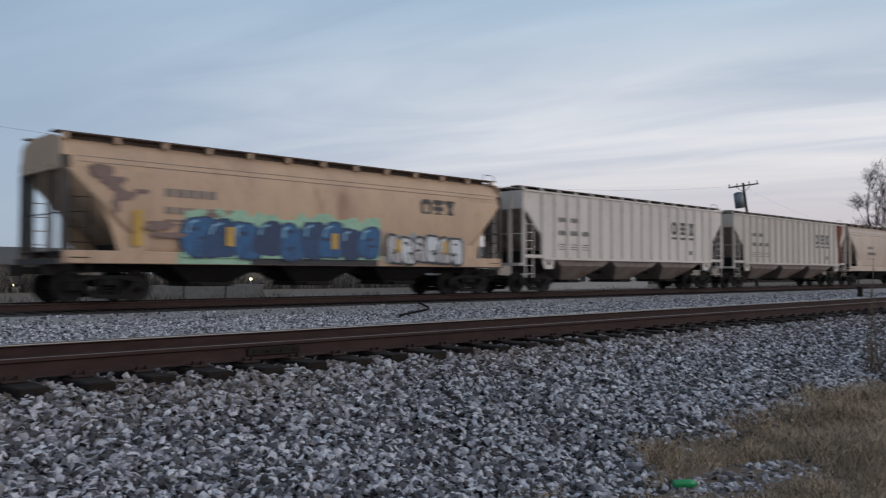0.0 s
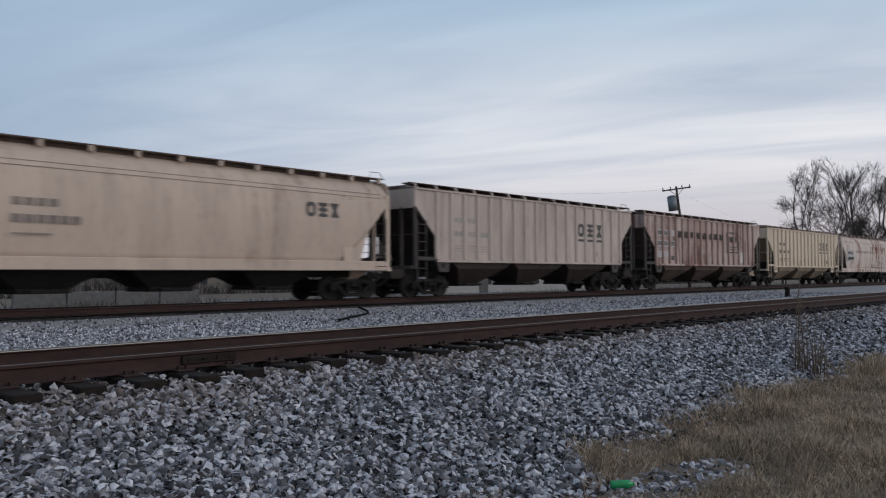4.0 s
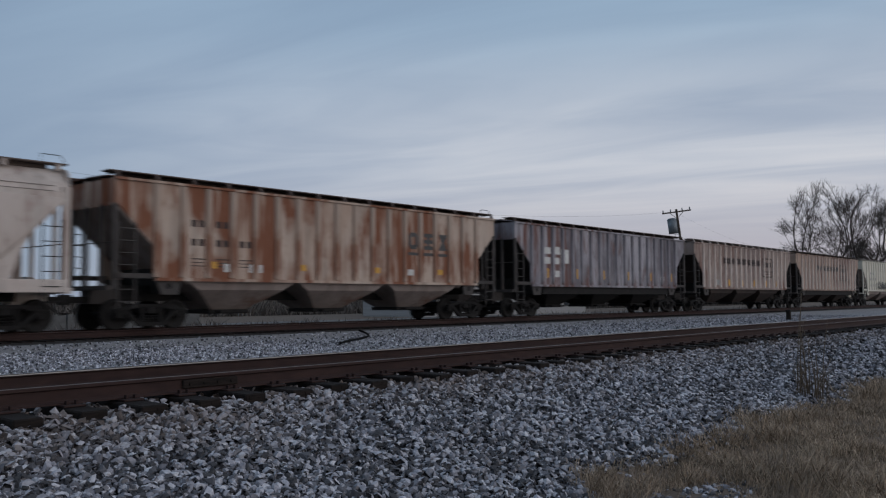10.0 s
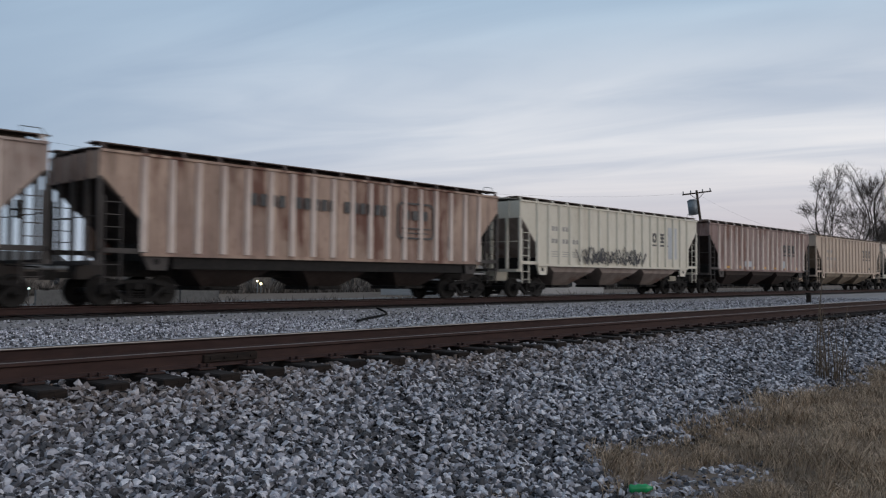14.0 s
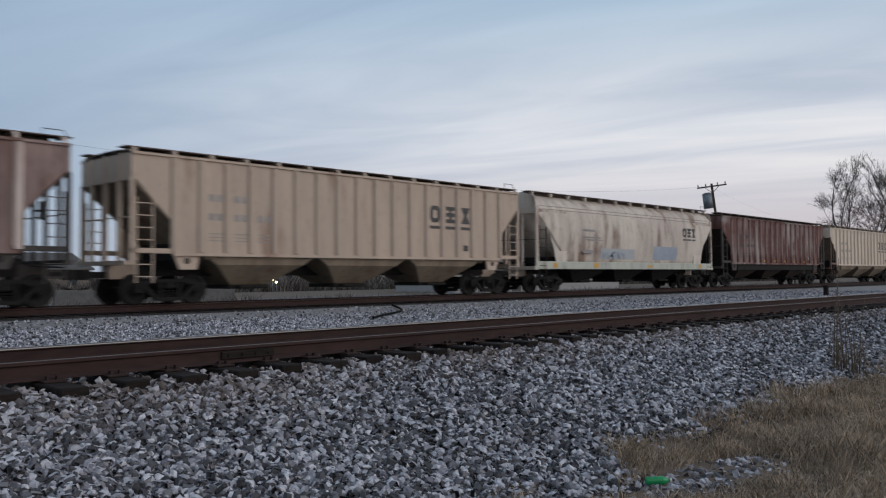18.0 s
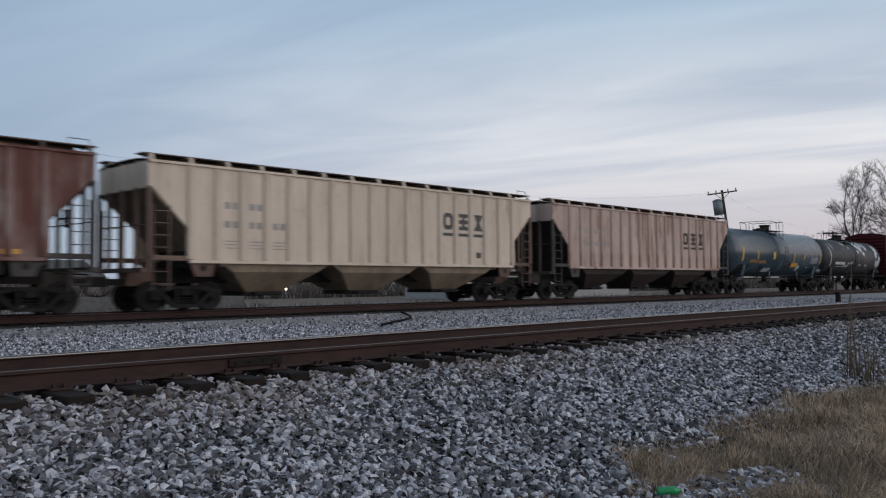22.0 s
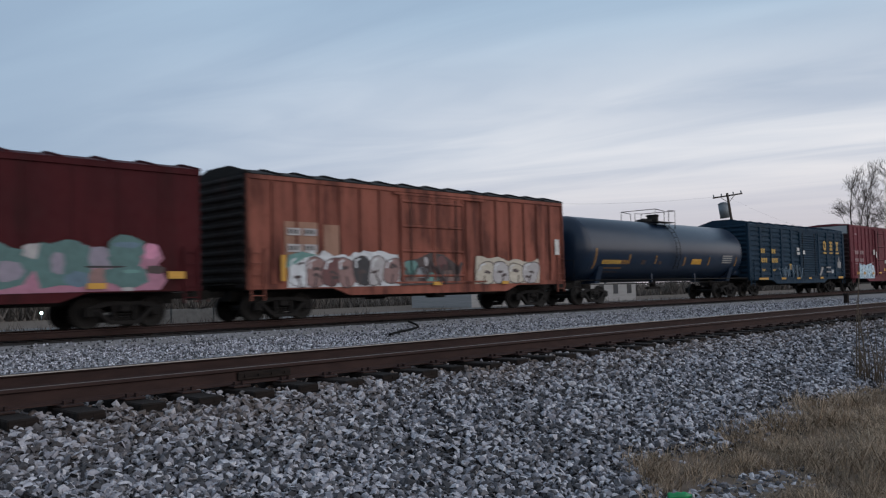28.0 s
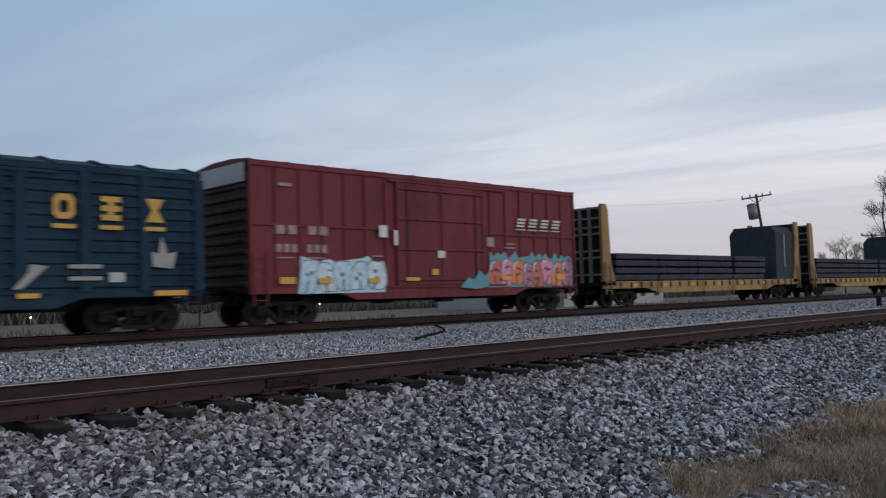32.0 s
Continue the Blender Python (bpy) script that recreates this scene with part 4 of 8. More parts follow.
            part("gusset", shared("hop_gusset", lambda sh: sh.prism([(-0.42, 1.45), (0.42, 1.45), (0.32, 0.98), (-0.2, 0.98)], 1, -0.03, 0.03).cyl((0.02, 1.22), 0.09, 1, -0.036, 0.036, 12, None, 1)), [ends, "under"], car, "", T(s * 6.72, q * (hw - 0.05), 0, 0 if s < 0 else 180))
            handrail(car, [(s * (L - 0.06), q * 1.5, 2.4), (s * (L + 0.02), q * 0.9, 2.4), (s * (L + 0.02), 0, 2.4)], ends, 0.016, "grab_iron")
        coupler(car, s * L, s)
        truck(car, s * 6.98)
    own("brake_wheel", lambda sh: sh.loft([[(L + 0.14 + 0.02 * math.sin(b), (0.24 + 0.02 * math.cos(b)) * math.cos(a) + 0.6, 2.6 + (0.24 + 0.02 * math.cos(b)) * math.sin(a)) for b in (0, 2.1, 4.2)] for a in [i * math.pi / 8 for i in range(17)]], True, False).box(L + 0.05, L + 0.15, 0.58, 0.62, 2.35, 2.85).box(L + 0.05, L + 0.15, 0.35, 0.85, 2.58, 2.62), "under", car)
    # bays with their outlet gates
    bay = shared("hop_bay", lambda sh: sh.loft([[(-2.05, -1.46, 1.42), (2.05, -1.46, 1.42), (2.05, 1.46, 1.42), (-2.05, 1.46, 1.42)], [(-1.55, -1.38, 1.12), (1.55, -1.38, 1.12), (1.55, 1.38, 1.12), (-1.55, 1.38, 1.12)], [(-0.62, -0.62, 0.52), (0.62, -0.62, 0.52), (0.62, 0.62, 0.52), (-0.62, 0.62, 0.52)]], True, True, 0, False))
    gate = shared("gate", gate_shape)
    part("centre_sill", shared("hop_centre", lambda sh: sh.box(-L + 0.8, L - 0.8, -0.28, 0.28, 0.80, 1.25)), "under", car)
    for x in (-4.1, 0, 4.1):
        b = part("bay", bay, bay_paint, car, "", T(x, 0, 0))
        part("gate", gate, "under", b)
    if deep:
        for s in (-1, 1):
            part("skirt", shared(("hop_skirt", s), lambda sh, s=s: sh.box(-6.2, 6.2, s * 1.50, s * 1.42, 1.02, 1.40)), "under", car)
    # roof, hatch trough and running boards
    def roof_sh(sh):
        prof = [(-hw, zt), (-0.9, zt + 0.08), (0, zt + 0.12), (0.9, zt + 0.08), (hw, zt), (hw - 0.05, zt - 0.03), (-hw + 0.05, zt - 0.03)]
        sh.prism(prof, 0, -L, L)
    part("roof", shared("hop_roof", roof_sh), roof, car)
    # dark roof colours on the trough stand in for shade behind the boards
    part("hatch_cover", shared("hop_hatch", lambda sh: sh.prism([(-0.45, zt + 0.10), (-0.40, zt + 0.22), (0.40, zt + 0.22), (0.45, zt + 0.10)], 0, -L + 0.6, L - 0.6)), roof, car)
    for s in (-1, 1):
        part("running_board", shared(("hop_board", s, rb), lambda sh, s=s: sh.box(-L - 0.1, L + 0.1, s * 1.42, s * 0.95, zt + rb, zt + rb + 0.03).box(-L + 0.3, L - 0.3, s * 0.98, s * 0.90, zt + 0.04, zt + rb + 0.02)), board, car)
        for k in range(15):
            part("bracket", shared(("hop_bracket", rb), lambda sh: sh.prism([(-1.56, zt - 0.05), (-1.50, zt - 0.05), (-1.43, zt + rb - 0.04), (-0.95, zt + rb - 0.04), (-0.95, zt + rb - 0.005), (-1.48, zt + rb - 0.005)], 0, -0.05, 0.05)), "roof_brown" if deep or paint == "K" else rib_paint, car, "", T(-L + 0.12 + (2 * L - 0.24) * k / 14, 0, 0, 0 if s < 0 else 180))
    handrail(car, [(L - 0.6, -1.3, zt + 0.17), (L - 0.6, -1.3, zt + 0.36), (L - 0.1, -1.3, zt + 0.36), (L + 0.05, -1.3, zt + 0.17)], "steel_grey", 0.015)
    part("valve_gear", shared("valve_gear", lambda sh: sh.cyl((0.0, 1.65), 0.19, 1, -0.55, 0.35, 12).chamfered(-0.25, 0.2, 0.45, 0.75, 1.5, 1.8, 0.03).tube([(0, -0.5, 1.4), (0.3, -0.6, 1.2), (1.2, -0.6, 1.15)], 0.025)), "truck", car, "", T(7.35, -0.2, -0.12))
    if logo:
        logo(car, -hw - 0.004)
    return car


# ---- smooth-sided covered hopper ----
def flow_car(letter, centre, paint, label, logo=None, sill=None, dark="under", group="covered hopper cars", ends=None):
    car = new_car(letter, "covered_hopper_car", label, "hopper car", centre, group)
    sill = sill or paint
    L = 8.25

    def half(z):
        """Half the body's width at a height: a full belly and a round shoulder."""
        t = (z - 1.25) / (4.22 - 1.25)
        return 1.40 + 0.17 * math.sin(math.pi * min(1, t / 0.9) ** 1.1) - (0.42 * max(0, (t - 0.80) / 0.20) ** 2)

    def shell(sh):
        rings = []
        xs = [-L, -L + 0.02, -7.9, -7.5, -7.0, -6.6, -6.2, -5.9, -5.6, -5.3, -3, 0, 3, 5.3, 5.6, 5.9, 6.2, 6.6, 7.0, 7.5, 7.9, L - 0.02, L]
        for x in xs:
            a = max(0.0, (abs(x) - 5.9) / (L - 5.9))
            zb = 1.25 + 2.25 * a ** 1.1 if a > 0 else 1.25
            ring = []
            for k in range(13):
                z = zb + (4.22 - zb) * k / 12
                ring.append((x, -half(z), z))
            ring += [(x, -half(4.22) * 0.6, 4.32), (x, 0, 4.36), (x, half(4.22) * 0.6, 4.32)]
            for k in range(12, -1, -1):
                z = zb + (4.22 - zb) * k / 12
                ring.append((x, half(z), z))
            rings.append(ring)
        sh.loft(rings, True, True)
    part("body", shared("flow_shell", shell), paint, car)
    for z in (3.62, 3.76):
        part("seam", shared(("flow_seam", z), lambda sh, z=z: sh.box(-7.9, 7.9, -half(z) - 0.008, -half(z) + 0.01, z - 0.009, z + 0.009)), "faint_mark", car)
    for x in (-3.9, -1.3, 1.3, 3.9):
        part("weld_seam", shared("flow_weld", lambda sh: sh.loft([[(a, -half(1.4 + 0.2 * k) - b, 1.4 + 0.2 * k) for a, b in ((-0.012, 0.0), (-0.008, 0.006), (0.008, 0.006), (0.012, 0.0))] for k in range(14)], False, False)), paint, car, "", T(x, 0, 0))
    for s in (-1, 1):
        part("side_sill", shared(("flow_sill", s), lambda sh, s=s: sh.chamfered(-L, L, min(s * 1.52, s * 1.40), max(s * 1.52, s * 1.40), 1.02, 1.36, 0.02)), sill, car, "", None)
        part("side_plate", shared(("flow_plate", s), lambda sh, s=s: sh.prism([(s * -L, 1.3), (s * -L, 1.34), (s * -5.3, 1.34), (s * -5.3, 1.3)], 1, -1.45, 1.45)), dark, car)
        part("end_bulkhead", shared(("flow_bulk", s), lambda sh, s=s: sh.prism([(s * 6.2, 1.3), (s * 6.3, 1.3), (s * 6.3, 2.1), (s * 6.2, 2.1)], 1, -1.25, 1.25)), dark, car)
        def end(sh, s=s):
            sh.box(s * L - 0.15, s * L + 0.12, -1.5, 1.5, 1.0, 1.15)
            for y in (-0.7, 0.7):
                sh.box(s * L - 0.05, s * L + 0.05, y - 0.05, y + 0.05, 1.1, 3.55)
            sh.box(s * (L - 0.9), s * L, -0.25, 0.25, 0.72, 1.12)
        part("end_frame", shared(("flow_end", s), end), ends or paint, car)
        part("end_panel", shared(("flow_end_panel", s), lambda sh, s=s: sh.prism([(-1.50, 3.45), (1.50, 3.45), (1.40, 4.1), (1.25, 4.22), (0.7, 4.35), (-0.7, 4.35), (-1.25, 4.22), (-1.40, 4.1)], 0, s * (L + 0.005), s * (L + 0.04)).box(s * L, s * (L + 0.07), -1.45, 1.45, 3.42, 3.50)), paint, car)
        for q in (-1, 1):
            part("corner_post", shared("flow_post", lambda sh: sh.chamfered(-0.11, 0.11, -0.04, 0.04, 1.05, 3.75, 0.01)), ends or paint, car, "", T(s * (L - 0.06), q * 1.46, 0))
            part("end_gusset", shared("flow_gusset", lambda sh: sh.prism([(0, 3.6), (0, 3.38), (0.35, 3.12), (0.75, 2.65), (1.1, 2.0), (1.3, 1.36), (2.1, 1.36), (2.1, 3.6)], 1, -0.012, 0.012)), paint, car, "", T(s * -(L - 0.1) if s > 0 else L - 0.1, q * 1.48, 0, 0 if s > 0 else 180))
            ladder(car, -L + 0.16 if s < 0 else L - 0.66, q * 1.5, 0.6, 2.9, 0.5, paint if q > 0 else dark, 6)
            handrail(car, [(s * (L - 0.06), q * 1.46, 2.3), (s * (L + 0.03), q * 0.9, 2.3), (s * (L + 0.03), 0, 2.3)], dark, 0.016, "grab_iron")
        coupler(car, s * L, s)
        truck(car, s * 6.9)
    bay = shared("flow_bay", lambda sh: sh.loft([[(-1.9, -1.3, 1.25), (1.9, -1.3, 1.25), (1.9, 1.3, 1.25), (-1.9, 1.3, 1.25)], [(-0.65, -0.6, 0.5), (0.65, -0.6, 0.5), (0.65, 0.6, 0.5), (-0.65, 0.6, 0.5)]], True, True, 0, False))
    gate = shared("gate", gate_shape)
    part("centre_sill", shared("flow_centre", lambda sh: sh.box(-L + 0.8, L - 0.8, -0.28, 0.28, 0.80, 1.25)), "under", car)
    for x in (-3.7, 0, 3.7):
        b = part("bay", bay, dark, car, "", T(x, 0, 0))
        part("gate", gate, "under", b)
    # black trough: the shade behind the running boards is put into its colour
    part("hatch_cover", shared("flow_hatch", lambda sh: sh.prism([(-0.4, 4.30), (-0.36, 4.44), (0.36, 4.44), (0.4, 4.30)], 0, -L + 0.6, L - 0.6)), "under", car)
    for s in (-1, 1):
        part("running_board", shared(("flow_board", s), lambda sh, s=s: sh.box(-L - 0.1, L + 0.1, s * 1.18, s * 0.8, 4.37, 4.40).box(-L + 0.3, L - 0.3, s * 0.86, s * 0.78, 4.25, 4.38)), "roof_edge", car)
        for k in range(13):
            part("bracket", shared("flow_bracket", lambda sh: sh.prism([(-1.18, 4.20), (-1.10, 4.20), (-1.02, 4.365), (-1.19, 4.365)], 0, -0.06, 0.06)), paint, car, "", T(-L + 0.15 + (2 * L - 0.3) * k / 12, 0, 0, 0 if s < 0 else 180))
    handrail(car, [(L - 0.6, -1.15, 4.38), (L - 0.6, -1.15, 4.6), (L - 0.1, -1.15, 4.6), (L + 0.05, -1.15, 4.38)], "steel_grey", 0.015)
    if logo:
        logo(car, lambda z: -half(z) - 0.006)
    return car


# ---- tank car ----
def tank_car(letter, centre, length, radius, zc, paint, label, logo=None, lower=None, dome=0.0):
    car = new_car(letter, "tank_car", label, "tank car", centre, "tank cars")
    L = length / 2
    lower = lower or paint
    n = 40

    def tank(sh):
        rings = []
        dish = 0.80
        B = L - dish
        for k in range(7):
            a = math.pi / 2 * (1 - k / 6)
            rings.append((-B - dish * math.sin(a), max(0.02, radius * math.cos(a))))
        rings += [(-0.9, radius), (-0.9, radius + 0.012), (0.9, radius + 0.012), (0.9, radius)] if letter == "V" else []
        for k in range(7):
            a = math.pi / 2 * k / 6
            rings.append((B + dish * math.sin(a), max(0.02, radius * math.cos(a))))
        sh.loft([[(x, r * math.cos(2 * math.pi * i / n), zc + r * math.sin(2 * math.pi * i / n)) for i in range(n)] for x, r in rings], True, True)
    own("tank", tank, paint, car)
    for x in (-L + 0.80, L - 0.80):
        own("weld_seam", lambda sh: sh.loft([[(x + a, (radius + b) * math.cos(2 * math.pi * i / n), zc + (radius + b) * math.sin(2 * math.pi * i / n)) for i in range(n)] for a, b in ((-0.02, 0.0), (-0.01, 0.007), (0.01, 0.007), (0.02, 0.0))], True, False), paint, car)
    for s in (-1, 1):
        def saddle(sh, s=s):
            pts = [(-1.1, 0.95), (1.1, 0.95)] + [((radius + 0.03) * math.cos(a), zc + (radius + 0.03) * math.sin(a)) for a in (-0.55, -0.9, -1.25, -1.57, -1.89, -2.24, -2.6)]
            sh.prism(pts, 0, s * (L - 1.75) - 0.2, s * (L - 1.75) + 0.2)
        own("saddle", saddle, lower, car)
        def stub(sh, s=s):
            a, b = sorted((s * (L - 2.4), s * (L + 0.45)))
            sh.box(a, b, -0.3, 0.3, 0.72, 1.08)
            sh.box(s * (L + 0.1), s * (L + 0.5), -1.45, 1.45, 1.0, 1.08)
        own("draft_sill", stub, "under", car)
        for q in (-1, 1):
            ladder(car, s * (L + 0.28) - 0.22, q * 1.46, 0.45, 1.05, 0.44, "under", 2)
            handrail(car, [(s * (L + 0.45), q * 1.4, 1.05), (s * (L + 0.45), q * 1.4, 2.0), (s * (L + 0.3), q * 0.9, 2.0), (s * (L + 0.3), 0.0, 2.0)], "under")
        coupler(car, s * (L + 0.4), s)
        truck(car, s * (L - 1.55))
        for q in (-1, 1):
            own("strap", lambda sh, s=s, q=q: sh.box(s * 2.2 - 0.05, s * 2.2 + 0.05, q * 1.38, q * 1.30, 0.95, zc - radius * 0.75), lower, car)
    for q in (-1, 1):
        own("side_rail", lambda sh, q=q: sh.tube([(-L - 0.3, q * 1.45, 1.10), (L + 0.3, q * 1.45, 1.10)], 0.025, 6).tube([(-L + 2.4, q * 1.2, 0.92), (L - 2.4, q * 1.2, 0.92)], 0.02, 6), "under", car)
    zt = zc + radius
    d = dome
    own("manway", lambda sh: sh.cyl((d + 0.45, 0), 0.30, 2, zt - 0.05, zt + 0.40, 20).cyl((d + 0.45, 0), 0.34, 2, zt + 0.36, zt + 0.44, 20), "under", car)
    own("valve_box", lambda sh: sh.cyl((d - 0.45, 0), 0.40, 2, zt - 0.08, zt + 0.14, 18).box(d - 0.62, d - 0.28, -0.12, 0.12, zt + 0.13, zt + 0.2), "under", car)
    own("vent_pipe", lambda sh: sh.cyl((d + 0.98, 0.2), 0.06, 2, zt - 0.05, zt + 0.25, 10), "under", car)
    own("top_platform", lambda sh: sh.box(d - 0.95, d + 0.95, -1.02, -0.5, zt - 0.05, zt - 0.01).box(d - 0.95, d + 0.95, 0.5, 1.02, zt - 0.05, zt - 0.01), "under", car)
    h = zt + 0.60
    for x in (d - 1.0, d + 1.0):
        handrail(car, [(x, -1.0, zt - 0.35), (x, -1.0, h), (x, 1.0, h), (x, 1.0, zt - 0.35)], "under", 0.022)
    for q in (-1, 1):
        handrail(car, [(d - 1.0, q, h), (d - 0.1, q, h - 0.06), (d - 0.1, q, zt - 0.30)], "under", 0.022)
        handrail(car, [(d + 1.0, q, h), (d + 0.35, q, h), (d + 0.35, q, zt - 0.30)], "under", 0.020)
        ladder_pts = [((radius + 0.12) * math.cos(a), zc + (radius + 0.12) * math.sin(a)) for a in (-0.6, -0.2, 0.2, 0.6, 0.9)]
        def side_ladder(sh, q=q):
            for x in (d - 0.1, d + 0.30):
                sh.tube([(x, q * a, b) for a, b in ladder_pts], 0.016, 5)
            for k in range(8):
                a = -0.5 + 1.3 * k / 7
                y, z = q * (radius + 0.12) * math.cos(a), zc + (radius + 0.12) * math.sin(a)
                sh.tube([(d - 0.1, y, z), (d + 0.30, y, z)], 0.011, 4)
        own("ladder", side_ladder, "under", car)
    own("air_reservoir", lambda sh: sh.cyl((-0.85, 1.45), 0.20, 0, L - 0.95, L + 0.05, 14), paint, car)
    own("outlet", lambda sh: sh.cyl((0.2, 0), 0.16, 2, 0.72, zc - radius + 0.1, 14).box(-0.4, 0.8, -0.12, 0.12, 0.62, 0.74), "under", car)
    if logo:
        logo(car, lambda z: -math.sqrt(max(0.01, radius ** 2 - (z - zc) ** 2)) - 0.008)
    return car


def patch_on(car, name, x0, x1, z0, z1, surf, mat, label=""):
    """A flat mark that follows a curved side."""
    def make(sh):
        n = 6
        r0 = [(x0, surf(z0 + (z1 - z0) * k / n), z0 + (z1 - z0) * k / n) for k in range(n + 1)]
        r1 = [(x1, y, z) for _, y, z in r0]
        b0 = [(x, y + 0.02, z) for x, y, z in reversed(r0)]
        b1 = [(x, y + 0.02, z) for x, y, z in reversed(r1)]
        sh.loft([r0 + b0, r1 + b1], True, True, 0, False)
    return own(name, make, mat, car, label)


def blob_on(car, name, cx, cz, w, h, surf, mat, seed, label=""):
    """A patch with a ragged outline on a curved side."""
    rnd = random.Random(seed)
    def make(sh):
        n, rings = 9, []
        for k in range(n + 1):
            u = k / n * 2 - 1
            half = h / 2 * math.sqrt(1.02 - u * u) * rnd.uniform(0.6, 1.15)
            mid = cz + h * rnd.uniform(-0.12, 0.12)
            front = [(surf(z) - 0.002, z) for z in [mid - half + 2 * half * q / 4 for q in range(5)]]
            rings.append([(cx + w * u / 2, y, z) for y, z in front + [(y + 0.02, z) for y, z in reversed(front)]])
        sh.loft(rings, True, True, 0, False)
    return own(name, make, mat, car, label)


# ---- box car ----
def box_car(letter, centre, length, eave, paint, label, roof, end_paint, style, door, logo=None, peak=0.28, truck_in=1.6):
    car = new_car(letter, "box_car", label, "box car", centre, "box cars")
    L, hw, zb = length / 2, 1.53, 1.02
    for s in (-1, 1):
        own("side_wall", lambda sh: sh.box(-L, L, s * hw, s * (hw - 0.03), zb, eave), paint, car)
        own("top_chord", lambda sh: sh.chamfered(-L, L, min(s * (hw + 0.05), s * (hw - 0.01)), max(s * (hw + 0.05), s * (hw - 0.01)), eave - 0.14, eave, 0.01), paint, car)
        own("side_sill", lambda sh: sh.prism([(-L, 1.12), (-L, 0.96), (-L + 3.2, 0.96), (-L + 3.9, 0.72), (L - 3.9, 0.72), (L - 3.2, 0.96), (L, 0.96), (L, 1.12)], 1, s * (hw + 0.05), s * (hw - 0.05)), paint, car)
        yy = s * hw
        if style == "posts":
            k = round((2 * L) / 0.86)
            me = shared(("post", eave), lambda sh: sh.prism([(-0.05, 0), (-0.04, 0.06), (0.04, 0.06), (0.05, 0)], 2, 1.12, eave - 0.14))
            for i in range(k + 1):
                x = -L + 0.06 + (2 * L - 0.12) * i / k
                if door[0] - 0.05 < x < door[1] + 0.05:
                    continue
                part("post", me, paint, car, "", T(x, yy, 0, 0 if s > 0 else 180))
        elif style == "corrugated":
            k = 10
            pme = shared(("post2", eave), lambda sh: sh.prism([(-0.17, 0), (-0.14, 0.10), (0.14, 0.10), (0.17, 0)], 2, 1.12, eave - 0.14))
            for i in range(k + 1):
                x = -L + 0.1 + (2 * L - 0.2) * i / k
                if door[0] - 0.1 < x < door[1] + 0.1:
                    continue
                part("post", pme, paint, car, "", T(x, yy, 0, 0 if s > 0 else 180))
            for j in range(10):
                z = 1.30 + (eave - 1.6) * j / 9
                for a, b in ((-L, door[0]), (door[1], L)):
                    own("corrugation", lambda sh, a=a, b=b, z=z: sh.prism([(s * hw, z - 0.10), (s * (hw + 0.05), z - 0.06), (s * (hw + 0.05), z + 0.06), (s * hw, z + 0.10)], 0, a, b), paint, car)
        elif style == "seams":
            k = round(2 * L / 1.22)
            for i in range(k + 1):
                x = -L + 0.03 + (2 * L - 0.06) * i / k
                part("seam", shared(("seam", eave), lambda sh: sh.box(-0.02, 0.02, -0.012, 0.012, 1.12, eave - 0.14)), paint, car, "", T(x, yy, 0))
        # door with its tracks, bars and ribs
        d0, d1 = door
        door_ob = own("sliding_door", lambda sh: sh.box(d0, d1, s * (hw + 0.03), s * (hw + 0.075), 1.16, eave - 0.22), paint, car)
        n = 17 if style == "corrugated" else 4
        for j in range(n):
            z = 1.35 + (eave - 1.8) * j / (n - 1)
            hgt = 0.035 if n > 5 else 0.045
            own("door_rib", lambda sh: sh.prism([(s * (hw + 0.07), z - hgt * 1.5), (s * (hw + 0.13), z - hgt * 0.7), (s * (hw + 0.13), z + hgt * 0.3), (s * (hw + 0.07), z + hgt)], 0, d0 + 0.06, d1 - 0.06), paint, door_ob)
        for x in ([d0 + 0.06, (d0 + d1) / 2, d1 - 0.06] if n < 5 else [d0 + 0.06, d1 - 0.06]):
            own("door_stile", lambda sh: sh.box(x - 0.05, x + 0.05, s * (hw + 0.06), s * (hw + 0.115), 1.16, eave - 0.22), paint, door_ob)
        for za, zc in ((eave - 0.24, eave - 0.16), (1.08, 1.14)):
            own("door_track", lambda sh: sh.box(d0 - 0.3, d1 + 1.2, s * hw, s * (hw + 0.11), za, zc), paint, car)
        for x in (d0 + 0.45, d1 - 0.5):
            handrail(car, [(x, s * (hw + 0.13), 1.2), (x, s * (hw + 0.13), eave - 0.3)], "under", 0.02, "lock_bar")
        ladder(car, -L + 0.1, s * (hw + 0.09), 0.62, 2.2, 0.45, paint, 5)
        ladder(car, L - 0.55, s * (hw + 0.09), 0.62, 2.2, 0.45, paint, 5)
    for s in (-1, 1):
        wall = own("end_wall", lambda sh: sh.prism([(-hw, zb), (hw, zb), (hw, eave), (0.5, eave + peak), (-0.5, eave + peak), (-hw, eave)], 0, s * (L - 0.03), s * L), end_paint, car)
        for j in range(12):
            z = 1.25 + (eave - 1.35) * j / 11
            own("corrugation", lambda sh: sh.prism([(s * L, z - 0.10), (s * (L + 0.07), z - 0.03), (s * (L + 0.07), z + 0.03), (s * L, z + 0.10)], 1, -hw + 0.08, hw - 0.08), end_paint, wall)
        coupler(car, s * L, s)
        truck(car, s * (L - truck_in))
        own("end_platform", lambda sh, s=s: sh.box(s * L, s * (L + 0.3), -0.9, 0.9, 1.12, 1.16), "under", car)
        for q in (-1, 1):
            for j in range(4):
                own("grab_iron", lambda sh: sh.tube([(s * (L + 0.09), q * 1.05, 1.4 + 0.38 * j), (s * (L + 0.09), q * 1.45, 1.4 + 0.38 * j)], 0.012, 4), "under", car)

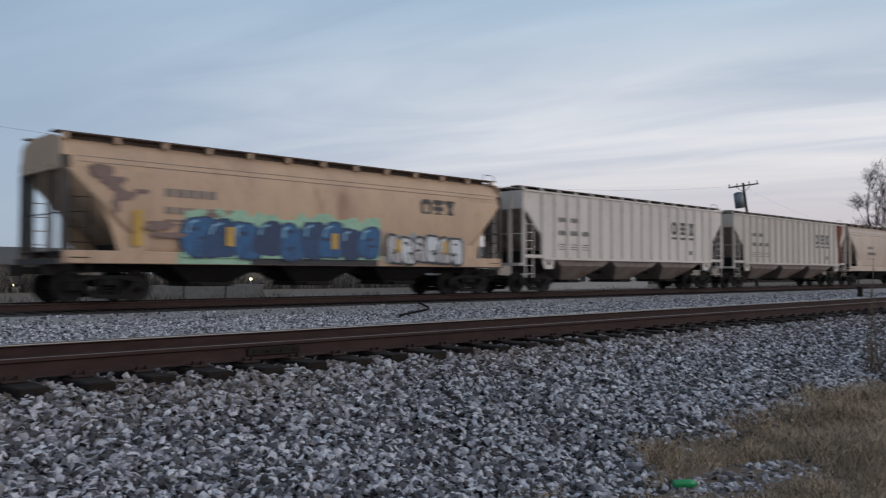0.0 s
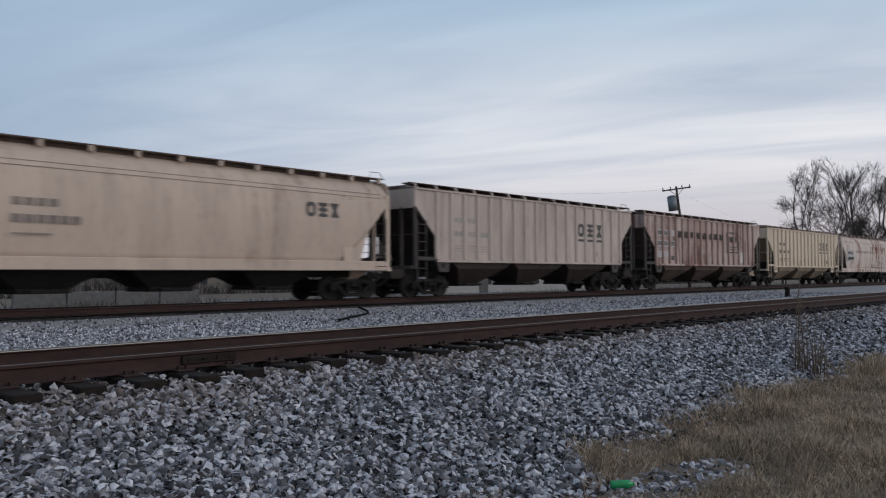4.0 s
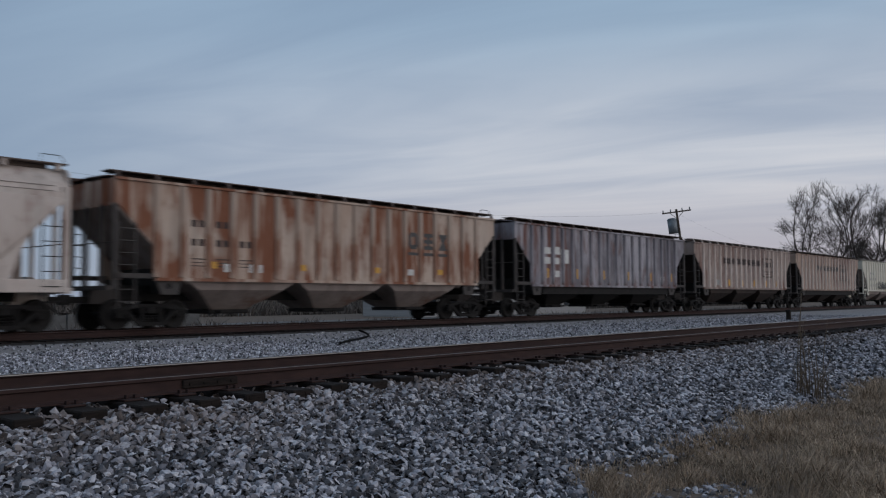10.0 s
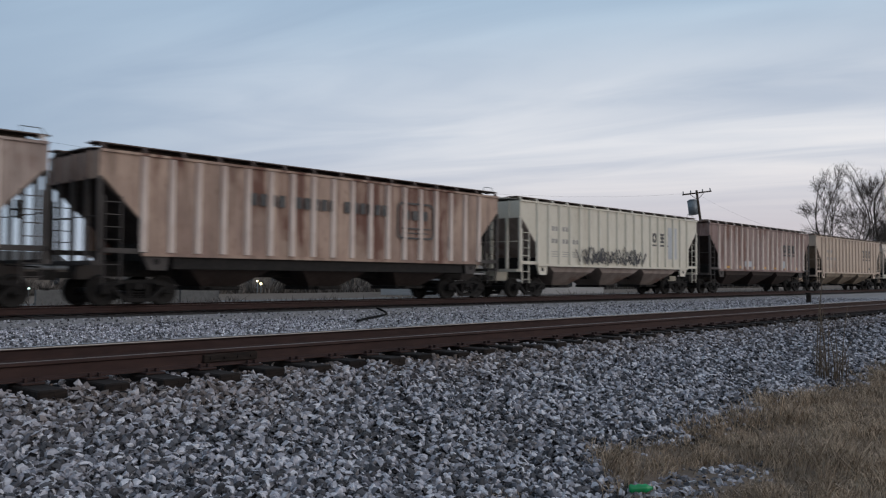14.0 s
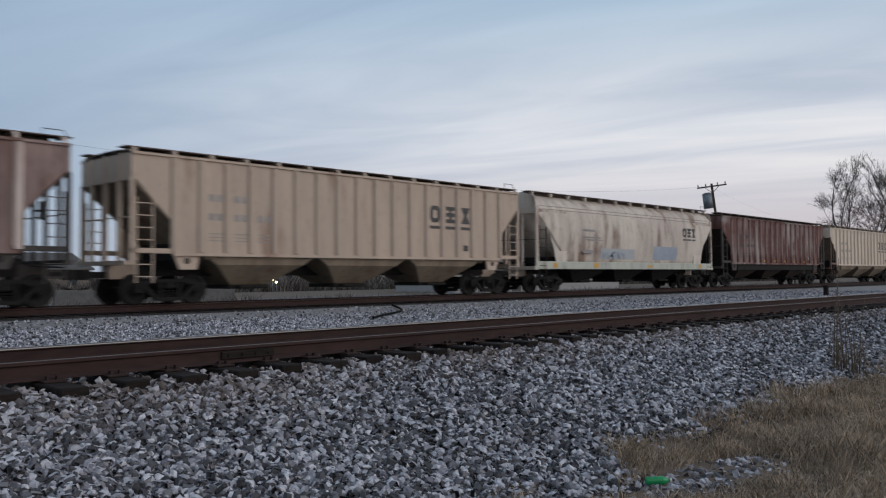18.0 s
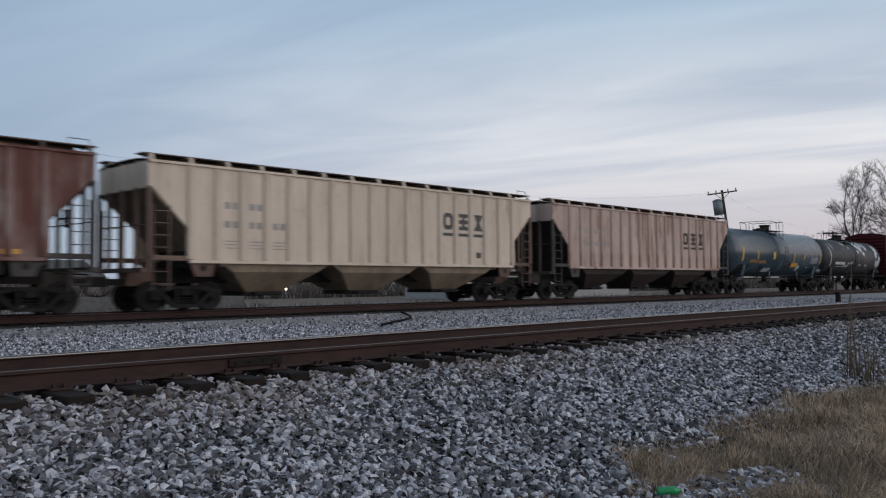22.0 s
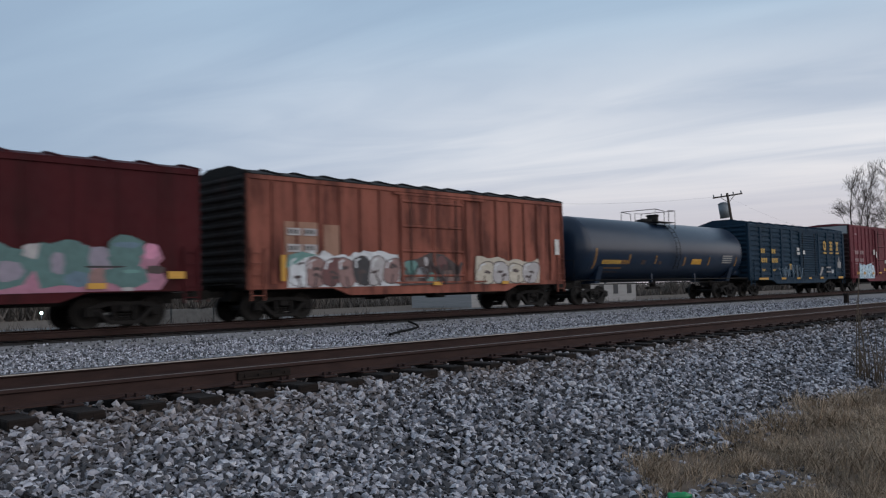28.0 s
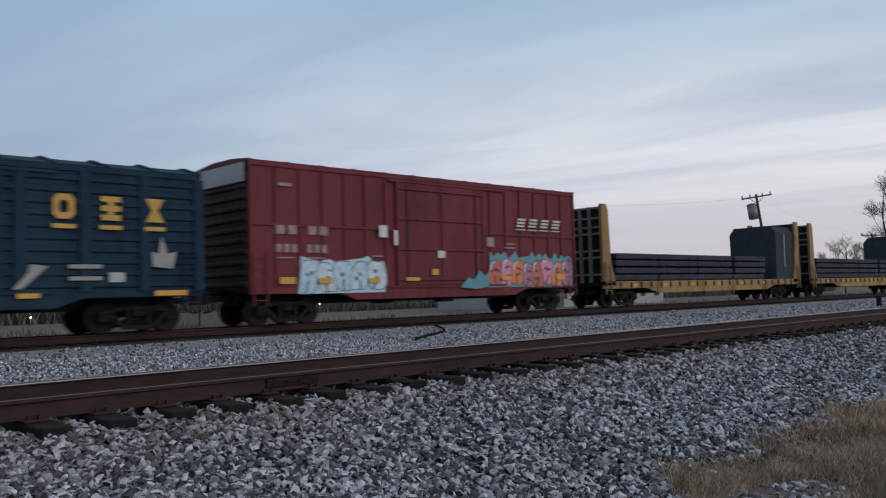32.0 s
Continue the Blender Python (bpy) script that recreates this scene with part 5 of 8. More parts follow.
    def roof_sh(sh):
        sh.prism([(-hw - 0.05, eave), (-hw - 0.05, eave + 0.03), (-0.6, eave + peak), (0.6, eave + peak), (hw + 0.05, eave + 0.03), (hw + 0.05, eave)], 0, -L - 0.02, L + 0.02)
    roof_ob = own("roof", roof_sh, roof, car)
    k, up = round(2 * L / 1.25), 0.025 if letter == "b" else 0.06
    for i in range(k + 1):
        x = -L + 0.05 + (2 * L - 0.1) * i / k
        own("roof_rib", lambda sh: sh.prism([(-hw - 0.05, eave + 0.02), (-hw - 0.05, eave + 0.03 + up * 0.7), (-0.6, eave + peak + up), (0.6, eave + peak + up), (hw + 0.05, eave + 0.03 + up * 0.7), (hw + 0.05, eave + 0.02)], 0, x - 0.06, x + 0.06), roof, roof_ob)
    own("underframe", lambda sh: sh.box(-L + 0.2, L - 0.2, -0.3, 0.3, 0.62, 1.0).box(-L + 0.2, L - 0.2, -1.4, 1.4, 0.94, 1.03), "under", car)
    own("brake_cylinder", lambda sh: sh.cyl((0.9, 0.72), 0.17, 0, -1.2, -0.3, 12).chamfered(0.4, 1.0, -1.1, -0.6, 0.55, 0.9, 0.03).tube([(-4, -1.0, 0.7), (4, -1.0, 0.7)], 0.02, 5), "under", car)
    if style == "posts" and letter == "b":
        for s in (-1, 1):
            own("belt_rail", lambda sh: sh.box(-L + 0.1, L - 0.1, s * (hw + 0.065), s * (hw - 0.01), 3.0, 3.06), paint, car)
        own("end_panel", lambda sh: sh.box(-L - 0.09, -L - 0.075, -hw + 0.1, hw - 0.1, eave - 0.62, eave - 0.05), "panel_grey", car, "pale repainted end panel")
    if logo:
        logo(car, -hw - 0.055)
    return car


# ---- bulkhead flat car with a load of wrapped bundles ----
def flat_car(letter, centre, length, label):
    car = new_car(letter, "bulkhead_flat_car", label, "flat car", centre, "bulkhead flat cars")
    L = length / 2
    own("deck", lambda sh: sh.box(-L, L, -1.45, 1.45, 1.02, 1.14), "truck", car)
    for s in (-1, 1):
        own("side_sill", lambda sh, s=s: sh.prism([(-L, 0.86), (L, 0.86), (L, 1.18), (-L, 1.18)], 1, s * 1.50, s * 1.40).prism([(-L + 3.4, 0.87), (-L + 4.4, 0.62), (L - 4.4, 0.62), (L - 3.4, 0.87)], 1, s * 1.48, s * 1.42), MAT["flat_yellow"], car, "faded yellow side sill")
        for k in range(22):
            x = -L + 1.3 + (2 * L - 2.6) * k / 21
            part("stake_pocket", shared("stake_pocket", lambda sh: sh.chamfered(-0.07, 0.07, -0.05, 0.05, 0.90, 1.14, 0.01)), MAT["flat_yellow"], car, "", T(x, s * 1.53, 0))
        # bulkhead: yellow posts, dark lattice
        for q in (-1, 1):
            own("bulkhead_post", lambda sh: sh.prism([(s * L, 1.0), (s * (L - 0.95), 1.0), (s * (L - 0.62), 2.0), (s * (L - 0.50), 4.3), (s * (L - 0.36), 4.6), (s * L, 4.6)], 1, q * 1.36, q * 1.50), MAT["flat_yellow"], car, "yellow bulkhead post")
        wall = own("bulkhead", lambda sh: sh.chamfered(min(s * (L - 0.26), s * (L - 0.22)), max(s * (L - 0.26), s * (L - 0.22)), -1.36, 1.36, 1.14, 4.5, 0.01), "under", car, "dark steel bulkhead sheet")
        for z in (1.5, 2.25, 2.55, 3.3, 3.6, 4.0, 4.45):
            own("lattice_bar", lambda sh: sh.box(s * (L - 0.215), s * (L - 0.09), -1.36, 1.36, z - 0.045, z + 0.045), "steel_dim", wall)
        for y in (-0.75, -0.25, 0.25, 0.75):
            own("lattice_bar", lambda sh: sh.box(s * (L - 0.20), s * (L - 0.05), y - 0.05, y + 0.05, 1.14, 4.5), "steel_dim", wall)
        coupler(car, s * L, s)
        truck(car, s * (L - 2.1))
        ladder(car, s * (L - 0.3) - 0.2, -1.56, 0.6, 2.0, 0.4, MAT["flat_yellow"], 4)
    own("underframe", lambda sh: sh.box(-L + 0.3, L - 0.3, -0.35, 0.35, 0.60, 1.03), "under", car)
    bars(car, "reflector", [(-L + 2.2 + 2.6 * k, -L + 2.6 + 2.6 * k, 0.93, 1.06) for k in range(7)], "yellow_mark", -1.505)
    rnd = random.Random(centre)
    # bundles are stacked in two tiers, taller towards one end
    for x0, n, zs in ((-L + 0.9, 3, (1.22, 1.54, 1.88, 2.20)), (-L + 0.9 + 3 * 3.7 + 0.05, 1, (1.22, 1.54, 1.88, 2.20))):
        for k in range(n):
            for z in zs:
                for q, y in enumerate((-1.4, 0.05)):
                    w = 3.62
                    x = x0 + k * 3.7 + rnd.uniform(-0.06, 0.06)
                    if z > 1.3 and k == 0 and q == 0:
                        x += 0.25
                    own("wrapped_pack", lambda sh, x=x, y=y, z=z: bundle(sh, x, x + w, y, y + 1.33, z, z + 0.25), MAT["wrap"], car, "dark wrapped pack of lumber")
                    for g in (0.5, 3.0):
                        own("spacer", lambda sh, x=x, y=y, z=z, g=g: sh.box(x + g, x + g + 0.09, y, y + 1.33, z - 0.07, z - 0.003), "tie", car)
    xa = L - 3.95
    own("tall_wrapped_pack", lambda sh: sh.prism([(-1.38, 1.16), (1.38, 1.16), (1.42, 3.9), (1.12, 4.28), (-1.12, 4.28), (-1.42, 3.9)], 0, xa + 1.05, xa + 3.42), MAT["tarp"], car, "tall bundle under a dark tarpaulin")
    own("strap", lambda sh: sh.box(xa + 2.1, xa + 2.16, -1.445, -1.38, 1.9, 3.85), "panel_grey", car)
    return car


def bundle(sh, x0, x1, y0, y1, z0, z1):
    sh.chamfered(x0, x1, y0, y1, z0, z1, 0.03)
    h = (z1 - z0) / 2
    sh.box(x0 + 0.02, x1 - 0.02, y0 - 0.006, y0 + 0.01, z0 + h - 0.008, z0 + h + 0.008)
    for g in (0.22, 0.5, 0.78):
        x = x0 + (x1 - x0) * g
        sh.box(x - 0.02, x + 0.02, y0 - 0.01, y1 + 0.01, z0 - 0.004, z1 + 0.008)


# ---- the train, car by car ----
def paints():
    M = MAT
    rust = (0.17, 0.075, 0.045)
    M["A"] = car_paint("tan_paint", (0.5, 0.35, 0.235), (0.445, 0.312, 0.222), rust, 0.12, 1, 0.6, 0.8, 0.2)
    M["B"] = car_paint("pale_grey_paint", (0.54, 0.485, 0.44), (0.6, 0.545, 0.5), rust, 0.05, 2, 0.65, 1, 0.12)
    M["C"] = car_paint("beige_grey_paint", (0.475, 0.425, 0.375), (0.525, 0.47, 0.42), rust, 0.08, 3, 0.65, 1, 0.15)
    M["D"] = car_paint("sandy_paint", (0.505, 0.405, 0.33), (0.46, 0.365, 0.3), rust, 0.12, 4, 0.65, 0.8, 0.25)
    M["E"] = car_paint("dull_grey_beige_paint", (0.42, 0.35, 0.31), (0.49, 0.41, 0.36), rust, 0.12, 5, 0.7, 1, 0.35)
    M["F"] = car_paint("faded_red_brown_paint", (0.36, 0.26, 0.228), (0.46, 0.375, 0.34), (0.14, 0.065, 0.05), 0.45, 6, 0.75, 1.2, 0.6)
    M["G"] = car_paint("cream_yellow_paint", (0.55, 0.452, 0.345), (0.505, 0.415, 0.32), rust, 0.08, 7, 0.62, 1, 0.18)
    M["J"] = car_paint("rust_streaked_cream_paint", (0.54, 0.475, 0.425), (0.50, 0.42, 0.37), (0.23, 0.10, 0.065), 0.42, 8, 0.7, 1.2, 0.4)
    M["K"] = car_paint("rusty_cream_paint", (0.48, 0.385, 0.315), (0.42, 0.31, 0.24), (0.19, 0.075, 0.04), 0.64, 9, 0.75, 1.3, 0.6)
    M["L"] = car_paint("grey_violet_paint", (0.15, 0.135, 0.15), (0.36, 0.34, 0.36), (0.13, 0.06, 0.048), 0.55, 10, 0.6, 1.3, 0.85)
    M["M"] = car_paint("dusty_rose_paint", (0.36, 0.285, 0.245), (0.23, 0.168, 0.15), (0.15, 0.07, 0.05), 0.45, 11, 0.75, 1.3, 0.75)
    M["Mr"] = car_paint("dusty_pale_rib", (0.62, 0.53, 0.47), (0.5, 0.41, 0.36), (0.2, 0.1, 0.07), 0.2, 12, 0.75, 1, 0.2)
    M["N"] = car_paint("brown_mauve_paint", (0.40, 0.29, 0.225), (0.24, 0.165, 0.135), (0.12, 0.055, 0.04), 0.5, 13, 0.75, 1.3, 0.75)
    M["O"] = car_paint("cream_white_paint", (0.55, 0.51, 0.42), (0.60, 0.56, 0.47), rust, 0.05, 14, 0.62, 1, 0.12)
    M["P"] = car_paint("rosy_brown_paint", (0.31, 0.225, 0.20), (0.19, 0.13, 0.118), (0.14, 0.07, 0.05), 0.4, 15, 0.75, 1.3, 0.75)
    M["Q"] = car_paint("butter_tan_paint", (0.475, 0.375, 0.295), (0.435, 0.345, 0.275), rust, 0.08, 16, 0.62, 1, 0.2)
    M["R"] = car_paint("chalky_beige_paint", (0.60, 0.53, 0.455), (0.50, 0.43, 0.37), (0.20, 0.12, 0.085), 0.36, 17, 0.68, 1, 0.5)
    M["Rs"] = car_paint("pale_green_grey_sill", (0.48, 0.50, 0.42), (0.42, 0.43, 0.38), rust, 0.2, 18)
    M["S"] = car_paint("dark_red_brown_paint", (0.165, 0.085, 0.07), (0.31, 0.265, 0.245), (0.10, 0.04, 0.032), 0.75, 19, 0.75, 1.2, 0.6)
    M["Tc"] = car_paint("warm_cream_paint", (0.545, 0.455, 0.365), (0.585, 0.49, 0.40), rust, 0.12, 20, 0.62, 1, 0.3)
    M["U"] = car_paint("pinkish_brown_paint", (0.49, 0.38, 0.33), (0.41, 0.305, 0.26), (0.19, 0.095, 0.065), 0.4, 21, 0.72, 1.3, 0.6)
    M["V"] = car_paint("slate_blue_paint", (0.034, 0.055, 0.074), (0.046, 0.07, 0.09), (0.05, 0.045, 0.04), 0.2, 22, 0.28, 0.6, 0.3, 0.6, 0.3)
    M["W"] = car_paint("black_tank_paint", (0.016, 0.0165, 0.019), (0.028, 0.028, 0.031), (0.06, 0.05, 0.045), 0.25, 23, 0.5, 0.6, 0.4)
    M["Z"] = car_paint("glossy_black_paint", (0.008, 0.018, 0.038), (0.010, 0.021, 0.042), (0.02, 0.019, 0.018), 0.05, 24, 0.30, 0.6, 0.1, 0.4, 0.1)
    M["X"] = car_paint("maroon_paint", (0.062, 0.0105, 0.013), (0.050, 0.0095, 0.012), (0.025, 0.008, 0.008), 0.25, 25, 0.6, 1, 0.3, 0.1)
    M["Y"] = car_paint("orange_brown_paint", (0.285, 0.10, 0.07), (0.225, 0.08, 0.058), (0.09, 0.032, 0.024), 0.5, 26, 0.7, 1.1, 0.5, 0.15)
    M["Yp"] = car_paint("faded_orange_panel", (0.32, 0.18, 0.125), (0.28, 0.165, 0.12), rust, 0.2, 27)
    M["a"] = car_paint("dark_blue_paint", (0.01, 0.029, 0.052), (0.015, 0.037, 0.061), (0.012, 0.016, 0.022), 0.2, 28, 0.62, 1, 0.3, 0.12)
    M["b"] = car_paint("brick_red_paint", (0.16, 0.037, 0.047), (0.135, 0.035, 0.043), (0.07, 0.02, 0.02), 0.2, 29, 0.6, 1, 0.3, 0.12)
    M["b_end"] = car_paint("dark_red_end", (0.045, 0.02, 0.02), (0.035, 0.016, 0.016), (0.025, 0.015, 0.012), 0.4, 30)
    M["flat_yellow"] = car_paint("dirty_yellow_paint", (0.33, 0.20, 0.07), (0.22, 0.14, 0.06), (0.10, 0.06, 0.03), 0.5, 31)
    M["wrap"] = plain("dark_wrap", (0.032, 0.036, 0.050), (0.052, 0.058, 0.075), 3, 0.8, 0, 0.3, 0.02, 0.15, (0.6, 1, 2))
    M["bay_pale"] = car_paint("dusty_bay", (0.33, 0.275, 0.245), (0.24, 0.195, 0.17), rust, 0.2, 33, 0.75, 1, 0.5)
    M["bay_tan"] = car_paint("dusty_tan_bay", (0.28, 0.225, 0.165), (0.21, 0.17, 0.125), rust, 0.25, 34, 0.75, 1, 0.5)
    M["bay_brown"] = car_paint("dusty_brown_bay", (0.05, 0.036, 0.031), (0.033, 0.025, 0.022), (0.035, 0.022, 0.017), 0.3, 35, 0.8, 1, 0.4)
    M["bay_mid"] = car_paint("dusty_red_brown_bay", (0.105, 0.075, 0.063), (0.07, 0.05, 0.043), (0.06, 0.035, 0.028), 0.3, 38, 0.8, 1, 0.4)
    # rust brown, darkened to hold the shade around the hatch trough
    M["roof_brown"] = plain("rusty_shaded_roof", (0.05, 0.035, 0.03), (0.09, 0.06, 0.05), 4, 0.85, 0, 0.1)
    M["roof_edge"] = plain("rusty_roof_edge", (0.085, 0.062, 0.052), (0.15, 0.115, 0.095), 3, 0.85, 0, 0.1)
    M["roof_pale"] = plain("dusty_pale_roof", (0.28, 0.24, 0.20), (0.18, 0.15, 0.13), 4, 0.85, 0, 0.1)
    # car ends, much darker than the side paints
    M["end_dark"] = car_paint("dark_end", (0.075, 0.065, 0.06), (0.05, 0.045, 0.042), (0.05, 0.03, 0.025), 0.3, 36, 0.8)
    M["soot"] = car_paint("black_brown_end", (0.022, 0.018, 0.017), (0.016, 0.014, 0.013), (0.05, 0.022, 0.018), 0.3, 37, 0.85)
    M["tarp"] = plain("dark_blue_tarpaulin", (0.026, 0.034, 0.046), (0.040, 0.050, 0.064), 3, 0.8, 0, 0.3, 0.02, 0.15)
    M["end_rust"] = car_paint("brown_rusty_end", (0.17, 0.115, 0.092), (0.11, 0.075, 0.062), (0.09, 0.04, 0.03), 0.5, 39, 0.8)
    M["panel_grey"] = plain("grey_buffed_patch", (0.36, 0.38, 0.40), (0.42, 0.43, 0.44), 3, 0.7, 0, 0)
    M["panel_blue"] = plain("blue_buffed_patch", (0.28, 0.33, 0.40), (0.36, 0.39, 0.43), 3, 0.7, 0, 0)


paints()


def number_block(mat="black_mark", x=-6.02, z=2.95, h=0.20, extra=True):
    """Two lines of reporting marks and small data lines, as bars."""
    def put(car, y):
        rows = []
        for line, n in ((0, 2), (1, 3)):
            for k in range(n):
                x0 = x + k * 0.835
                for q in range(2):
                    rows.append((x0 + q * 0.26, x0 + q * 0.26 + 0.17, z - line * 0.55, z - line * 0.55 + h))
        if extra:
            for k in range(3):
                rows += [(x + k * 0.835, x + k * 0.835 + 0.5, 2.0, 2.03), (x + k * 0.835, x + k * 0.835 + 0.42, 1.9, 1.925), (x + k * 0.835, x + k * 0.835 + 0.46, 1.8, 1.825)]
        bars(car, "lettering", rows, mat, y - 0.003)
    return put


def wordmark_bars(car, y, mat="brown_mark", worn=0):
    """The long faded wordmark and its framed badge, as bars."""
    rows = []
    x = -4.4
    for word in (6, 5, 6):
        for k in range(word):
            rows.append((x, x + 0.24, 2.99, 3.36))
            x += 0.35
        x += 0.30
    bars(car, "lettering", rows[worn:], mat, y - 0.066)
    yy = y - 0.066
    a, b, c, d = 2.55, 4.45, 2.22, 3.55
    n = 5
    loop = [(x + 0.22 * math.cos(math.pi / 2 * (q + k / n)), z + 0.22 * math.sin(math.pi / 2 * (q + k / n))) for q, (x, z) in enumerate(((b - 0.22, d - 0.22), (a + 0.22, d - 0.22), (a + 0.22, c + 0.22), (b - 0.22, c + 0.22))) for k in range(n + 1)]
    mx, mz = (a + b) / 2, (c + d) / 2
    kx, kz = 1 - 0.13 / (b - a), 1 - 0.13 / (d - c)
    own("badge_frame", lambda sh: sh.loft([[(x, yy - 0.004, z), (mx + (x - mx) * kx, yy - 0.004, mz + (z - mz) * kz), (mx + (x - mx) * kx, yy + 0.004, mz + (z - mz) * kz), (x, yy + 0.004, z)] for x, z in loop + loop[:1]], True, False, 0, False), mat, car)
    for k in range(3):
        own("badge", lambda sh: sh.box(a + 0.28 + 0.48 * k, a + 0.60 + 0.48 * k, yy - 0.004, yy + 0.004, 2.92, 3.26), mat, car)
    own("badge", lambda sh: sh.box(a + 0.22, b - 0.22, yy - 0.004, yy + 0.004, 2.58, 2.63), mat, car)
    own("badge", lambda sh: sh.box(a + 0.30, b - 0.30, yy - 0.004, yy + 0.004, 2.42, 2.46), mat, car)


def add_marks(car, y, reflect="yellow_mark", n=7, w=0.5, h=0.10, z=1.62, first=-6.0, step=2.0, upright=False):
    rows = [(first + step * k, first + step * k + (0.11 if upright else w), z, z + (0.45 if upright else h)) for k in range(n)]
    bars(car, "reflector", rows, reflect, y - 0.006)


def emblem_mark(x, z=3.05, h=0.52, step=0.845, mat="black_mark", off=0.0):
    return lambda car, y: emblem(car, x, z, h, step, mat, y + off)


def combo(*fs):
    def go(car, y):
        for f in fs:
            f(car, y)
    return go


def dark_square(x, z, w=0.26, mat="black_mark"):
    return lambda car, y: bars(car, "data_panel", [(x, x + w, z, z + 0.22)], mat, y - 0.006)


def white_panel(x, z, w, h):
    return lambda car, y: bars(car, "patch_panel", [(x, x + w, z, z + h)], "white_mark", y - 0.004)


def rust_corner(car, y):
    """Rust runs down the last panel and its rib."""
    own("rust_streak", lambda sh: sh.prism([(6.72, 4.08), (7.9, 4.08), (7.85, 3.5), (7.7, 3.42), (7.5, 3.1), (7.32, 2.75), (7.18, 2.45), (7.06, 2.7), (6.95, 2.5), (6.86, 2.95), (6.78, 3.3)], 1, y - 0.005, y), "rust_run", car, "red-brown rust run")
    for c in car.children:
        if c.name.startswith("rib") and c.matrix_basis.translation.x > 6.9:
            c.material_slots[0].material = MAT["rust_run"]


def build_train():
    M = MAT

    def logo_a(car, surf):
        y = surf(2.6)
        bars(car, "lettering", [(-5.6 + k * 0.32, -5.35 + k * 0.32, 2.86, 3.08) for k in range(5)] + [(-5.6 + k * 0.32, -5.36 + k * 0.32, 2.40, 2.58) for k in range(7)] + [(-5.6, -4.6, 2.2, 2.24), (-5.6, -4.8, 2.1, 2.13)], "faint_mark", y)
        y = surf(3.1) - 0.004
        emblem(car, 4.2, 3.1, 0.62, 0.6, "black_mark", y)
        g = surf(2.35) - 0.012
        bubbles(car, -5.0, 2.0, 1.2, 2.34, g, 9, "g_mint", "g_navy", ["g_blue", "g_deep", "g_blue", "g_navy"], "g_sky", 5, "blue and mint spray-painted bubble graffiti", 0.06, 1.2, 0.2, 0.16)
        bubbles(car, 2.35, 6.0, 1.12, 2.1, g - 0.01, 6, "g_grey", "g_black", ["g_chalk", "g_white"], "g_white", 9, "white bubble graffiti with black outlines", 0.08, 1.0, 0.2)
        for k, (x, z, w, h) in enumerate(((-7.35, 3.42, 0.55, 0.34), (-7.0, 3.12, 0.6, 0.36), (-6.72, 2.82, 0.5, 0.32), (-6.95, 2.62, 0.22, 0.5), (-6.2, 2.95, 0.4, 0.14), (-5.75, 2.05, 0.8, 0.22), (-5.5, 1.82, 0.9, 0.16), (-4.2, 2.42, 0.5, 0.16))):
            own("dark_smear", lambda sh: sh.prism(blob_poly(random.Random(k), x, z, w, h, 14, 0.35), 1, -1.588 - 0.001 * k, -1.56), "g_umber", car, "mauve-brown smeared paint")
        bars(car, "sill_paint", [(-5.2, -2.9, 1.04, 1.35)], "g_mint", -1.522)
        bars(car, "sill_paint", [(-2.9, 2.0, 1.03, 1.36)], "g_black", -1.522)
        bars(car, "reflector", [(-3.75, -3.5, 1.55, 2.1), (0.0, 0.25, 1.55, 2.05), (2.75, 2.95, 1.5, 1.95), (5.0, 5.2, 1.5, 1.95), (-6.5, -6.25, 1.5, 2.45)], "gold_mark", g - 0.04)
    flow_car("A", 16.13, "A", "tan smooth-sided covered hopper car with blue graffiti", logo_a, ends="end_dark")

    pale_logo = combo(number_block(), emblem_mark(3.39, 3.05, 0.62, 0.845), dark_square(4.9, 1.75))
    hopper_car("B", 34.05, "B", "bay_pale", "pale grey ribbed covered hopper car", "roof_pale", None, pale_logo)
    hopper_car("C", 52.20, "C", "bay_pale", "beige grey ribbed covered hopper car with a rust streak", "roof_pale", None,
               combo(pale_logo, rust_corner))

    def logo_d(car, surf):
        y = surf(2.7)
        bars(car, "lettering", [(-4.9 + k * 0.3, -4.66 + k * 0.3, 2.62, 2.82) for k in range(4)] + [(-4.9 + k * 0.3, -4.66 + k * 0.3, 2.2, 2.4) for k in range(6)] + [(-4.9, -3.9, 1.9, 1.94)], "faint_mark", y)
        emblem(car, 4.55, 3.05, 0.48, 0.52, "black_mark", surf(3.05) - 0.004)
    flow_car("D", 69.85, "D", "sandy smooth-sided covered hopper car, weathered", logo_d)
    hopper_car("E", 87.80, "E", "bay_brown", "dull grey-beige ribbed covered hopper car", "roof_brown", None, combo(number_block("grey_mark"), emblem_mark(3.39, 3.0, 0.62, 0.845), dark_square(4.6, 1.75)), "end_dark")

    def logo_f(car, y):
        wordmark_bars(car, y)
        bars(car, "patch_panel", [(x, x + 0.62, z, z + 0.36) for x, z in ((-6.95, 3.02), (-6.2, 3.02), (-5.4, 3.02), (-6.95, 2.42), (-6.2, 2.42), (-5.4, 2.42), (-6.95, 1.82), (-6.2, 1.82))], "g_chalk", y - 0.006, "white repainted number panels")
        bars(car, "lettering", [(x + 0.1 + 0.26 * k, x + 0.28 + 0.26 * k, z + 0.06, z + 0.3) for x, z in ((-6.95, 3.02), (-6.2, 3.02), (-6.95, 2.42), (-6.2, 2.42), (-5.4, 2.42)) for k in range(2)], "black_mark", y - 0.012)
        bars(car, "data_panel", [(-5.4, -4.85, 1.66, 1.92)], "black_mark", y - 0.006)
